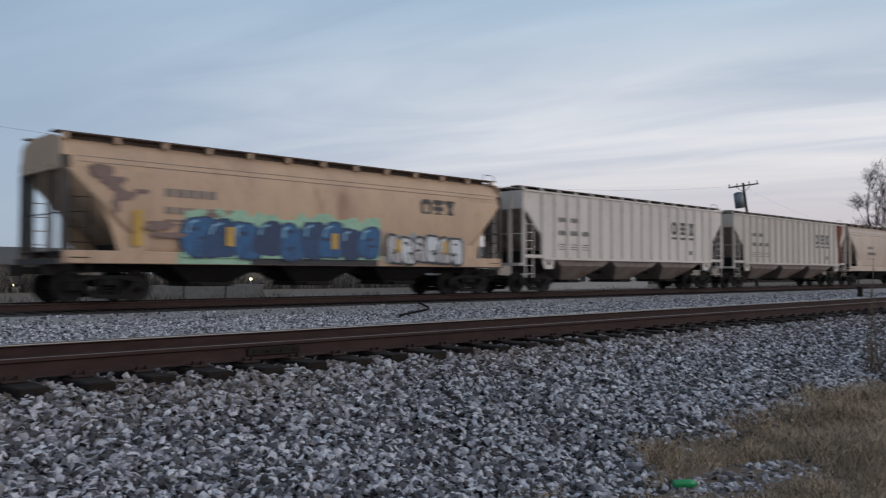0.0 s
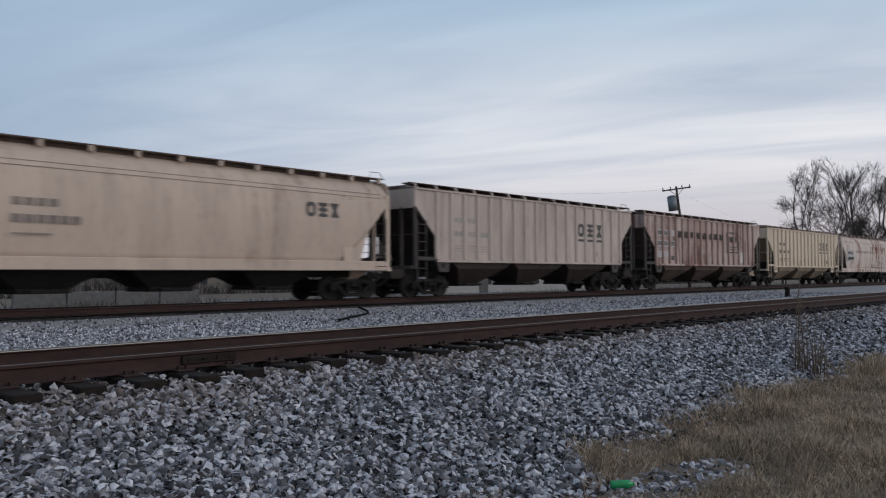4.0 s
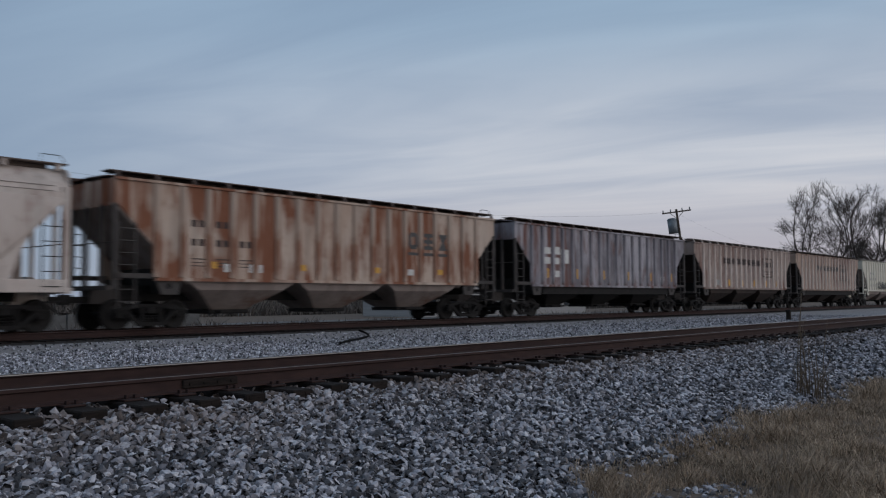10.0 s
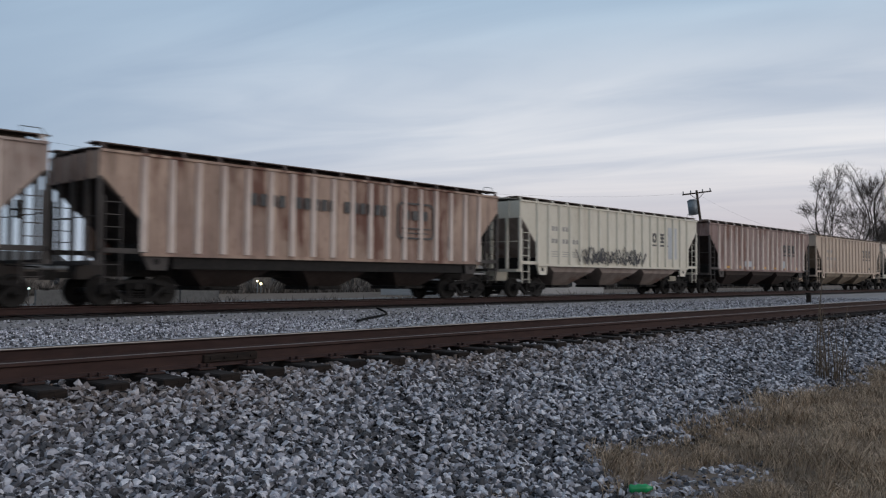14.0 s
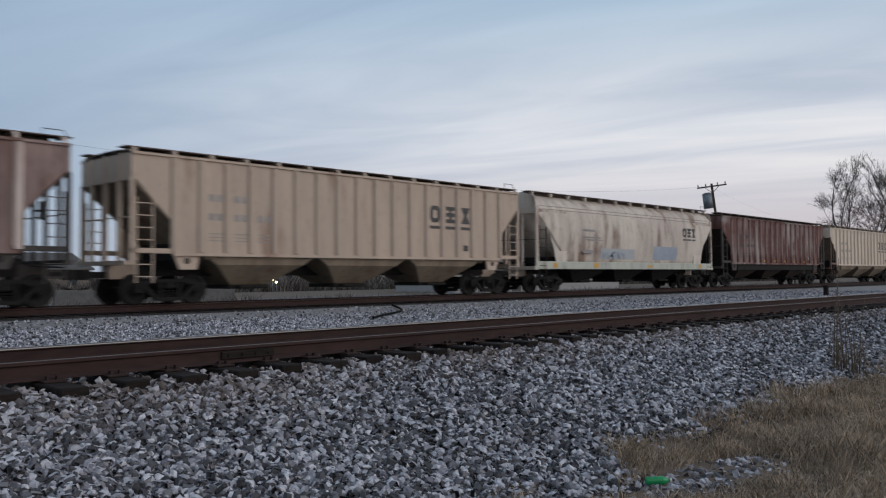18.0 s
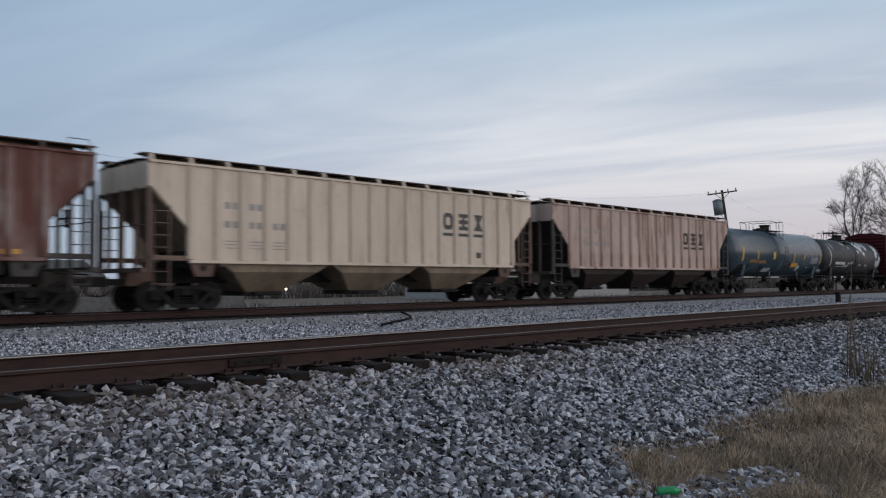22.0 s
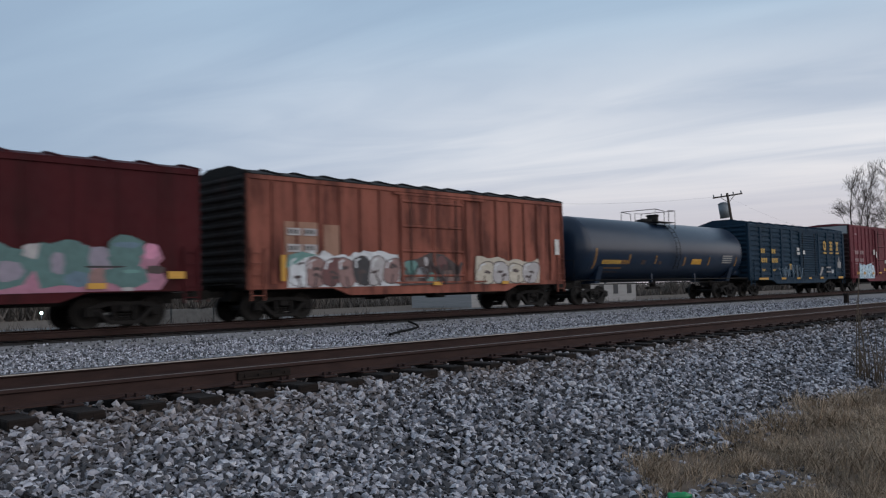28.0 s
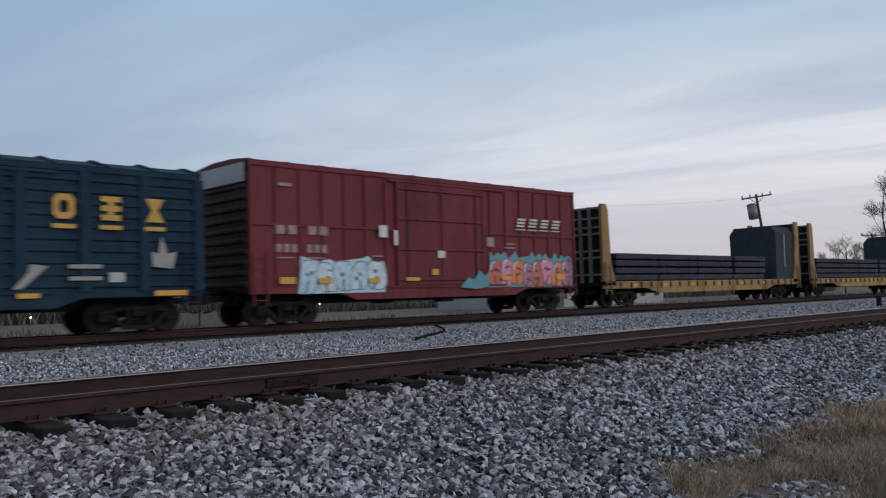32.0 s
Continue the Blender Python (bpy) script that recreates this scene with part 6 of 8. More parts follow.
        bars(car, "data_panel", [(5.0, 5.3, 1.6, 2.25)], "white_mark", y - 0.006)
        for k, (x, z) in enumerate(((-1.4, 2.1), (0.35, 1.75), (1.5, 1.85))):
            own("primer_spot", lambda sh, x=x, z=z: sh.prism(blob_poly(random.Random(x), x, z, 0.34, 0.36, 10), 1, y - 0.004, y), "roof_brown" if k == 0 else "panel_grey", car)
    hopper_car("F", 106.05, "F", "bay_mid", "red-brown faded ribbed covered hopper car with white patches", "roof_brown", None, logo_f, "end_dark")
    hopper_car("G", 124.35, "G", "bay_tan", "cream-yellow ribbed covered hopper car", "roof_pale", None, combo(number_block("brown_mark"), emblem_mark(3.39, 3.05, 0.62, 0.845), dark_square(5.0, 1.7), lambda car, y: add_marks(car, y, "dim_gold", n=6, z=1.62, first=-5.6, step=2.51, upright=True)))

    def logo_j(car, surf):
        y = surf(2.7) - 0.004
        patch_on(car, "patch_panel", -6.8, -4.75, 2.0, 2.98, surf, "g_chalk", "pale repainted number panel")
        bars(car, "lettering", [(-6.6 + k * 0.34, -6.4 + k * 0.34, 2.6, 2.84) for k in range(4)] + [(-6.6 + k * 0.29, -6.42 + k * 0.29, 2.12, 2.36) for k in range(6)], "black_mark", y - 0.004)
        rows, x = [], -4.2
        for word in (6, 5, 6):
            for k in range(word):
                rows.append((x, x + 0.15, 2.75, 2.97))
                x += 0.34
            x += 0.25
        bars(car, "lettering", rows, "faint_mark", surf(2.9) - 0.002)
        rnd = random.Random(4)
        for k in range(8):
            x, z, g = 0.9 + k * 0.68 + rnd.uniform(-0.2, 0.2), rnd.uniform(2.2, 2.9), rnd.uniform(0.06, 0.22)
            own("rust_streak", lambda sh: sh.prism([(x, 3.45), (x + g, 3.45), (x + g * 0.8, (z + 3.4) / 2), (x + g * 0.5, z), (x + g * 0.2, (z + 3.6) / 2)], 1, surf(2.9) - 0.005, surf(2.9) + 0.02), "drip_mark", car)
        bars(car, "badge", [(3.4, 5.0, 1.95, 2.0), (3.4, 3.46, 1.95, 2.9), (4.94, 5.0, 1.95, 2.9)], "brown_mark", surf(2.3) - 0.004)
        bars(car, "reflector", [(-6.2, -5.4, 1.42, 1.52), (-3.6, -3.1, 1.42, 1.5), (-1.5, -1.1, 1.42, 1.5), (0.6, 1.0, 1.42, 1.5)], "yellow_mark", surf(1.5))
        bars(car, "rust_streak", [(x, x + rnd.uniform(0.08, 0.5), 1.04, rnd.uniform(1.2, 1.34)) for x in [-4.3 + 0.95 * k + rnd.uniform(0, 0.5) for k in range(11)]], "drip_mark", -1.523)
        bubbles(car, 1.3, 5.5, 1.42, 2.05, surf(1.7) - 0.02, 6, None, "drip_mark", ["g_cream", "J"], "g_cream", 14, "faded pale graffiti with maroon outlines", 0.03, 0.9)
    flow_car("J", 142.23, "J", "rust-streaked cream smooth-sided covered hopper car", logo_j)
    hopper_car("K", 160.05, "K", "bay_pale", "heavily rusted cream ribbed covered hopper car", "roof_brown", None,
               combo(number_block("brown_mark"), emblem_mark(3.39, 3.0, 0.62, 0.845), dark_square(3.0, 1.7, 0.4, "white_mark"), white_panel(-4.9, 1.65, 0.4, 0.25), white_panel(-4.0, 1.65, 0.5, 0.25), lambda car, y: add_marks(car, y, n=4, w=0.35, h=0.2, z=1.75, first=-5.5, step=3.4)), "end_dark")
    def logo_l(car, y):
        bars(car, "patch_panel", [(-6.2, -5.6, 2.85, 3.15), (-5.5, -4.85, 2.85, 3.2), (-4.75, -4.1, 2.45, 3.1), (-6.2, -5.65, 2.4, 2.7), (-5.5, -4.9, 2.4, 2.7), (-5.5, -4.9, 1.8, 2.1)], "white_mark", y - 0.006, "white repainted number panels")
        bars(car, "data_panel", [(5.3, 5.7, 1.75, 2.0)], "white_mark", y - 0.006)
        add_marks(car, y, n=6, z=1.75, first=-5.9, step=2.5, upright=True)
    hopper_car("L", 178.25, "L", "under", "dark grey-violet streaked covered hopper car", "roof_brown", None, logo_l, "end_dark", True)
    def logo_m(car, y):
        wordmark_bars(car, y, worn=1)
        bars(car, "data_panel", [(5.35, 5.6, 1.6, 2.2), (-5.2, -4.6, 1.6, 1.95)], "grey_mark", y - 0.006)
        bars(car, "reflector", [(-5.5 + 2.15 * k, -5.22 + 2.15 * k, 1.58, 1.98) for k in range(6)], "yellow_mark", y - 0.008)
    hopper_car("M", 196.35, "M", "bay_brown", "dusty rose-brown ribbed covered hopper car with pale ribs", "roof_brown", "Mr", logo_m, "end_dark")
    def logo_n(car, y):
        wordmark_bars(car, y, "black_mark", 2)
        bars(car, "data_panel", [(5.3, 5.6, 1.6, 1.85)], "white_mark", y - 0.006)
        bars(car, "data_panel", [(5.3, 5.6, 1.92, 2.4)], "black_mark", y - 0.006)
    hopper_car("N", 214.40, "N", "bay_brown", "brown-mauve ribbed covered hopper car with pale ribs", "roof_brown", "Mr", logo_n, "end_dark", True)
    def logo_o(car, y):
        number_block("grey_mark")(car, y)
        emblem(car, 3.39, 3.0, 0.5, 0.845, "black_mark", y)
        scrawl(car, -4.2, 1.9, 1.5, 2.4, y - 0.09, "g_black", 21, 8, "black spiky graffiti stroke")
        scrawl(car, -3.6, 1.4, 1.5, 2.0, y - 0.097, "g_black", 27, 7, "black spiky graffiti stroke")
        bars(car, "patch_panel", [(4.9, 5.9, 1.9, 3.6)], "panel_grey", y - 0.004)
    hopper_car("O", 232.65, "O", "bay_pale", "cream-white ribbed covered hopper car with black graffiti", "roof_pale", None, logo_o)
    def logo_p(car, y):
        emblem(car, 3.39, 2.95, 0.55, 0.845, "black_mark", y - 0.06)
        add_marks(car, y, n=7, z=1.55, first=-6.0, step=1.9)
        bars(car, "patch_panel", [(-3.3, -2.2, 1.65, 2.0), (3.2, 3.6, 1.6, 2.1)], "panel_grey", y - 0.006)
    hopper_car("P", 251.10, "P", "bay_brown", "rosy brown ribbed covered hopper car", "roof_brown", "Mr", logo_p, "end_dark")
    hopper_car("Q", 269.45, "Q", "bay_tan", "butter-tan ribbed covered hopper car", "roof_pale", None, combo(number_block("grey_mark"), emblem_mark(3.39, 3.05, 0.62, 0.845), dark_square(4.95, 1.7)))
    def logo_r(car, surf):
        y = surf(2.7) - 0.002
        bars(car, "lettering", [(-4.9, -3.9, 2.75, 2.85), (-4.9, -3.4, 2.45, 2.52), (-4.6, -3.2, 2.35, 2.4), (-4.9, -4.0, 1.75, 1.9)], "grey_mark", y)
        emblem(car, 4.9, 3.0, 0.48, 0.52, "black_mark", surf(3.0) - 0.004)
        patch_on(car, "patch_panel", 1.6, 4.1, 1.5, 2.2, surf, "panel_blue", "blue-grey buffed patch")
        patch_on(car, "patch_panel", -3.3, -0.2, 1.5, 2.0, surf, "panel_grey", "pale buffed patch")
        scrawl(car, -3.1, -1.3, 1.5, 1.95, surf(1.7) - 0.02, "panel_blue", 31, 4, "half-buffed pale blue graffiti stroke")
        bars(car, "reflector", [(-7.1, -6.8, 1.08, 1.3), (-3.9, -3.5, 1.1, 1.3), (6.6, 6.9, 1.1, 1.3), (1.0, 1.5, 1.12, 1.22)], "yellow_mark", -1.524)
    flow_car("R", 287.40, "R", "chalky beige smooth-sided covered hopper car with buffed patches", logo_r, "Rs")
    def logo_s(car, y):
        number_block("black_mark")(car, y)
        add_marks(car, y, n=6, w=0.45, h=0.12, z=1.52, first=-2.4, step=1.7)
        bars(car, "data_panel", [(5.2, 5.5, 1.7, 1.95)], "panel_grey", y - 0.006)
    hopper_car("S", 305.30, "S", "bay_brown", "dark red-brown streaked covered hopper car", "roof_brown", None, logo_s, "end_dark", True)
    hopper_car("T", 323.48, "Tc", "bay_tan", "warm cream ribbed covered hopper car", "roof_brown", None, combo(number_block("grey_mark"), emblem_mark(3.39, 3.05, 0.62, 0.845), dark_square(4.95, 1.7)), "end_rust")
    hopper_car("U", 341.72, "U", "bay_brown", "pinkish brown ribbed covered hopper car", "roof_brown", None, combo(number_block("grey_mark"), emblem_mark(3.39, 3.0, 0.62, 0.845, "brown_mark")), "end_dark")

    # tank cars
    def logo_v(car, surf):
        for x, z0, z1, w in ((-6.2, 1.95, 2.8, 0.2), (-4.05, 2.1, 2.62, 0.16), (-1.7, 2.12, 2.58, 0.32), (1.6, 1.95, 2.5, 0.16), (3.3, 2.15, 2.53, 0.14), (6.25, 1.95, 2.6, 0.12)):
            patch_on(car, "reflector", x, x + w, z0, z1, surf, "gold_mark")
        patch_on(car, "placard", 1.44, 2.47, 1.65, 1.92, surf, "yellow_mark")
        for k in range(4):
            patch_on(car, "lettering", -5.0 + 0.28 * k, -4.78 + 0.28 * k, 1.86, 2.05, surf, "dim_gold")
            patch_on(car, "lettering", -3.75 + 0.29 * k, -3.53 + 0.29 * k, 1.84, 2.02, surf, "dim_gold")
        patch_on(car, "oil_stain", -0.85, -0.2, 1.2, 3.85, surf, "under", "dark oil stain below the dome")
        blob_on(car, "oil_stain", 0.45, 1.75, 1.9, 0.9, surf, "soot", 5, "sooty stain beside the dome")
        patch_on(car, "data_panel", 4.6, 5.83, 1.92, 2.32, surf, "steel_grey")
        patch_on(car, "data_panel", -3.4, -2.85, 1.45, 1.72, surf, "under")
        blob_on(car, "paint_patch", -2.0, 1.45, 1.15, 0.34, surf, "panel_grey", 7, "grey buffed paint patch")
        blob_on(car, "paint_patch", 2.75, 1.62, 0.5, 0.4, surf, "panel_grey", 8)
        patch_on(car, "data_panel", 4.0, 4.45, 1.52, 1.7, surf, "under")
        patch_on(car, "data_panel", 4.1, 4.35, 1.6, 1.67, surf, "g_white")
        patch_on(car, "paint_patch", -6.4, -4.9, 1.12, 1.75, surf, "under")
    tank_car("V", 358.45, 14.7, 1.48, 2.52, "V", "slate-blue tank car with yellow placards", logo_v, "V")

    def logo_w(car, surf):
        rnd = random.Random(8)
        for k, (x, z, w, h) in enumerate(((1.0, 3.45, 0.7, 0.55), (1.5, 3.2, 0.6, 0.5), (2.1, 3.5, 0.5, 0.4), (0.7, 2.95, 0.35, 0.3), (1.9, 2.8, 0.5, 0.35), (2.9, 3.35, 0.4, 0.6), (5.0, 3.25, 0.65, 0.85), (4.8, 2.75, 0.35, 0.5), (5.5, 2.4, 0.3, 0.6), (-1.8, 3.5, 0.6, 0.3), (-1.1, 3.2, 0.25, 0.25), (-4.6, 3.3, 0.16, 0.5))):
            blob_on(car, "primer_patch", x, z, w, h, surf, "g_white" if k < 9 else "g_chalk", 20 + k, "peeling white primer patch" if k < 9 else "")
        for k in range(9):
            x = rnd.uniform(-2.5, 5.2)
            blob_on(car, "primer_patch", x, rnd.uniform(1.75, 2.1), 0.4, 0.22, surf, "g_grey", 40 + k)
        patch_on(car, "primer_patch", -5.35, -5.2, 1.8, 3.4, surf, "g_chalk")
        for k in range(6):
            patch_on(car, "lettering", -4.25 + 0.33 * k, -3.98 + 0.33 * k, 1.93, 2.12, surf, "white_mark")
        patch_on(car, "lettering", -4.0, -2.5, 1.76, 1.81, surf, "grey_mark")
        patch_on(car, "data_panel", 4.6, 5.5, 1.9, 2.3, surf, "panel_grey")
    tank_car("W", 372.45, 13.2, 1.38, 2.45, "W", "weathered black tank car with white primer patches", logo_w, "W", dome=-0.35)

    # box cars
    def logo_x(car, y):
        bars(car, "lettering", [(-4.05, -2.1 - 0.06 * k, 3.75 - 0.17 * k, 3.83 - 0.17 * k) for k in range(5)] + [(-4.05, -3.35, 2.78 + 0.13 * k, 2.85 + 0.13 * k) for k in range(3)] + [(0.1, 1.35 - 0.1 * k, 3.6 - 0.14 * k, 3.68 - 0.14 * k) for k in range(3)] + [(-0.1, 0.5, 2.65 + 0.13 * k, 2.72 + 0.13 * k) for k in range(3)], "white_mark", y - 0.07)
        bars(car, "stripe", [(-3.9, -2.3, 1.95, 2.0), (-0.1, 1.3, 1.95, 2.0)], "grey_mark", y - 0.07)
        mural(car, y - 0.012, "teal and lilac graffiti on a ragged pink cloud", "g_rose",
              [(2.4, 0.96), (2.5, 1.7), (3.0, 2.05), (4.0, 2.0), (4.9, 2.2), (5.6, 2.0), (6.5, 2.1), (6.75, 2.2), (7.0, 2.1), (7.1, 1.85), (6.95, 1.7), (7.2, 1.25), (7.0, 1.0)],
              ((3.1, 1.6, 1.3, 1.1, "g_pine"), (3.2, 1.5, 0.6, 0.5, "g_lilac"), (3.9, 2.0, 0.8, 0.4, "g_chalk"), (4.5, 1.65, 1.5, 1.15, "g_pine"), (4.6, 2.1, 0.8, 0.4, "g_pine"), (4.8, 1.3, 0.6, 0.4, "g_steel"), (4.3, 1.7, 0.35, 0.5, "g_lilac"),
               (5.35, 1.85, 0.6, 0.6, "g_lilac"), (5.3, 1.35, 0.45, 0.5, "g_mauve"), (6.05, 2.15, 1.05, 0.6, "g_pine"), (6.1, 2.2, 0.7, 0.16, "g_steel"), (6.0, 1.75, 0.9, 0.4, "g_pine"), (6.1, 1.38, 1.1, 0.6, "g_pine"), (6.2, 1.5, 0.5, 0.1, "g_sea"), (5.5, 1.62, 1.0, 0.06, "g_black"), (6.75, 2.05, 0.4, 0.4, "g_pink"), (6.85, 1.55, 0.5, 0.22, "g_brown"), (6.1, 1.04, 0.35, 0.1, "g_chalk")))
        bubbles(car, -6.5, -3.5, 1.0, 2.15, y - 0.012, 4, None, "g_black", ["g_chalk", "g_white"], "g_white", 42, "silver bubble graffiti", 0.06, 1.05)
        bars(car, "reflector", [(7.2, 7.7, 1.3, 1.5), (5.0, 5.5, 1.05, 1.2), (-4.2, -3.5, 1.05, 1.2), (0.8, 1.4, 1.05, 1.18)], "yellow_mark", y - 0.09)
    box_car("X", 387.45, 16.5, 4.35, "X", "maroon smooth-sided box car with pink and green graffiti", "X", "X", "seams", (-4.4, 1.5), logo_x, 0.25, 2.0)
    def logo_y(car, y):
        bars(car, "patch_panel", [(-6.5, -5.2, 2.02, 3.05), (-5.0, -4.35, 2.02, 3.0)], "Yp", y + 0.03, "faded orange repaint patch")
        bars(car, "patch_panel", [(-6.42, -5.92, 2.62, 2.85), (-5.8, -5.3, 2.62, 2.85), (-6.42, -5.92, 2.1, 2.35), (-5.8, -5.3, 2.1, 2.35)], "g_chalk", y - 0.002)
        bars(car, "lettering", [(x + 0.13 * k, x + 0.08 + 0.13 * k, z, z + 0.13) for x in (-6.38, -5.76) for z in (2.67, 2.16) for k in range(3)], "black_mark", y - 0.007)
        bubbles(car, -6.35, -1.85, 0.98, 2.0, y - 0.008, 7, "g_white", "g_brown", ["g_white", "g_mauve", "g_maroon", "g_mauve", "g_black", "g_chalk", "g_mauve"], "g_white", 51, "maroon and black graffiti in a white outline", 0.025, 1.1, 0.2, 0.04)
        mural(car, y - 0.03, "worn teal and brown graffiti on the door", "g_brown", [(-1.75, 1.0), (-1.7, 1.85), (-0.9, 1.95), (-0.2, 2.2), (0.4, 2.1), (1.2, 1.7), (1.3, 1.05)],
              ((-1.3, 1.6, 0.7, 0.6, "g_sea"), (-0.7, 1.45, 0.5, 0.4, "g_grey"), (-1.2, 1.2, 0.6, 0.3, "g_umber"), (-0.2, 1.25, 0.6, 0.4, "g_sea"), (0.3, 1.75, 0.5, 0.6, "g_maroon"), (0.7, 1.35, 0.6, 0.4, "g_umber"), (-0.5, 1.85, 0.2, 0.3, "g_chalk")))
        own("graffiti", lambda sh: sh.prism([(-6.5, 1.6), (-6.4, 2.0), (-5.9, 2.12), (-5.3, 2.02), (-5.8, 1.92), (-6.2, 1.7)], 1, y - 0.016, y), "g_sea", car, "teal corner of a graffiti piece")
        bubbles(car, 2.2, 6.0, 1.0, 1.95, y - 0.008, 4, "g_cream", "g_brown", ["g_cream", "g_chalk"], "g_white", 52, "cream bubble graffiti with thin dark outlines", 0.035, 1.05, 0.14)
        scrawl(car, -1.6, 0.9, 1.05, 1.9, y - 0.09, "g_brown", 53, 3, "dark graffiti stroke on the door")
        bars(car, "reflector", [(-6.72, -6.55, 1.2, 2.0), (-0.2, 0.2, 1.0, 1.12), (3.6, 4.0, 1.0, 1.12)], "yellow_mark", y - 0.09)
        bars(car, "data_panel", [(7.2, 7.5, 2.2, 2.85)], "white_mark", y - 0.01)
    box_car("Y", 405.05, 15.7, 4.42, "Y", "orange-brown ribbed box car with white graffiti", "under", "soot", "posts", (-1.7, 1.55), logo_y)

    def logo_z(car, surf):
        for x, z0, z1 in ((-7.25, 1.62, 2.56), (-4.4, 1.85, 2.3), (-1.95, 1.85, 2.28), (0.95, 1.8, 2.25), (3.65, 1.8, 2.25), (6.9, 1.8, 2.3)):
            patch_on(car, "reflector", x, x + 0.12, z0, z1, surf, "dim_gold")
        patch_on(car, "placard", 1.78, 2.82, 1.86, 2.14, surf, "yellow_mark")
        for k in range(11):
            patch_on(car, "lettering", -6.6 + 0.2 * k, -6.45 + 0.2 * k, 1.84, 2.03, surf, "gold_mark" if k < 8 else "dim_gold")
        patch_on(car, "lettering", -6.4, -4.8, 1.64, 1.68, surf, "dim_gold")
        patch_on(car, "lettering", -6.35, -5.0, 1.46, 1.50, surf, "brown_mark")
        patch_on(car, "data_panel", -3.2, -2.85, 1.84, 2.05, surf, "brown_mark")
        patch_on(car, "data_panel", -1.6, -1.3, 1.84, 2.0, surf, "brown_mark")
        for k in range(4):
            patch_on(car, "data_line", 5.25, 6.4, 1.95 + k * 0.12, 2.01 + k * 0.12, surf, "grey_mark")
    tank_car("Z", 422.65, 16.7, 1.55, 2.55, "Z", "glossy black tank car with yellow marks", logo_z)
    def logo_blue(car, y):
        y -= 0.02
        emblem(car, 4.08, 3.24, 0.62, 1.17, "gold_mark", y - 0.03)
        bars(car, "lettering", [(a + q * 0.3, a + q * 0.3 + 0.22, z, z + 0.27) for a in (-6.3, -4.75) for z in (2.58, 2.02) for q in range(3 if z < 2.5 else 2)] + [(-6.2, -5.75, 1.58, 1.62), (-6.2, -5.8, 1.5, 1.54), (-4.7, -4.25, 1.58, 1.62), (-4.7, -4.3, 1.5, 1.54)], "gold_mark", y - 0.05)
        bars(car, "data_panel", [(-0.9, -0.45, 2.55, 2.72), (-0.9, -0.5, 2.8, 3.0), (0.1, 0.4, 2.6, 2.85)], "white_mark", y - 0.08)
        scrawl(car, -3.8, -0.4, 1.02, 1.9, y - 0.07, "g_steel", 61, 5, "grey spiky graffiti stroke")
        bars(car, "patch_panel", [(-2.1, -1.75, 1.6, 1.95)], "gold_mark", y - 0.05)
        for q in ([(2.9, 1.2), (3.1, 1.2), (3.7, 1.75), (3.3, 1.8), (3.25, 1.6)], [(6.35, 1.75), (6.9, 1.7), (7.0, 2.15), (6.75, 2.1), (6.6, 2.55), (6.5, 2.1), (6.3, 2.15)], [(4.2, 1.4), (5.0, 1.4), (5.0, 1.5), (4.2, 1.5)], [(4.2, 1.7), (5.0, 1.7), (5.0, 1.8), (4.2, 1.8)]):
            own("tag", lambda sh: sh.prism(q, 1, y - 0.06, y - 0.03), "grey_mark", car, "white scrawled tag")
        bars(car, "reflector", [(-6.7, -5.4, 0.98, 1.1), (-3.4, -2.8, 0.98, 1.1), (-1.0, -0.5, 0.98, 1.1), (1.0, 1.4, 0.98, 1.08), (3.0, 3.5, 0.98, 1.1), (6.4, 7.3, 0.98, 1.12)], "yellow_mark", y - 0.06)
        bars(car, "data_panel", [(5.2, 5.6, 1.35, 1.6)], "panel_grey", y - 0.02)
    box_car("a", 438.95, 15.6, 4.28, "a", "dark blue corrugated box car with golden marks", "a", "a", "corrugated", (-0.3, 2.7), logo_blue)
    def logo_b(car, y):
        y -= 0.008
        rows = []
        for k in range(4):
            x = 3.95 + 0.72 * k
            rows += [(x, x + 0.45, 3.35, 3.42), (x + 0.05, x + 0.5, 3.47, 3.55), (x + 0.1, x + 0.55, 3.6, 3.68), (x - 0.05, x + 0.5, 3.22, 3.26)]
        bars(car, "emblem", rows, "white_mark", y - 0.062)
        bars(car, "lettering", [(-6.85 + a + 0.42 * k, -6.55 + a + 0.42 * k, 2.75, 3.02) for a in (0, 1.15) for k in range(2)] + [(-6.85 + a + 0.27 * k, -6.66 + a + 0.27 * k, 2.2, 2.45) for a in (0, 1.1) for k in range(3)] + [(-6.85, -6.2, 2.02, 2.06), (-5.75, -5.1, 2.02, 2.06), (-6.75, -6.3, 4.2, 4.3), (-1.9, -0.4, 3.72, 3.8), (-1.7, -0.4, 3.6, 3.66), (-2.1, -1.6, 2.45, 2.5), (0.0, 0.7, 2.3, 2.34), (-3.2, -2.7, 2.1, 2.15), (2.3, 2.7, 2.55, 2.9), (3.3, 3.9, 2.5, 2.55), (3.4, 3.9, 2.65, 2.7)], "rose_mark", y)
        bars(car, "patch_panel", [(-2.95, -2.6, 2.75, 3.15), (-2.3, -2.15, 2.5, 3.0), (-0.3, 0.05, 2.1, 2.35)], "white_mark", y - 0.08)
        bubbles(car, -6.0, -2.75, 0.92, 2.0, y - 0.008, 5, "g_pale", "g_steel", ["g_pale", "g_ice", "g_pale"], "g_white", 71, "pale blue bubble graffiti", 0.03, 1.15, 0.1)
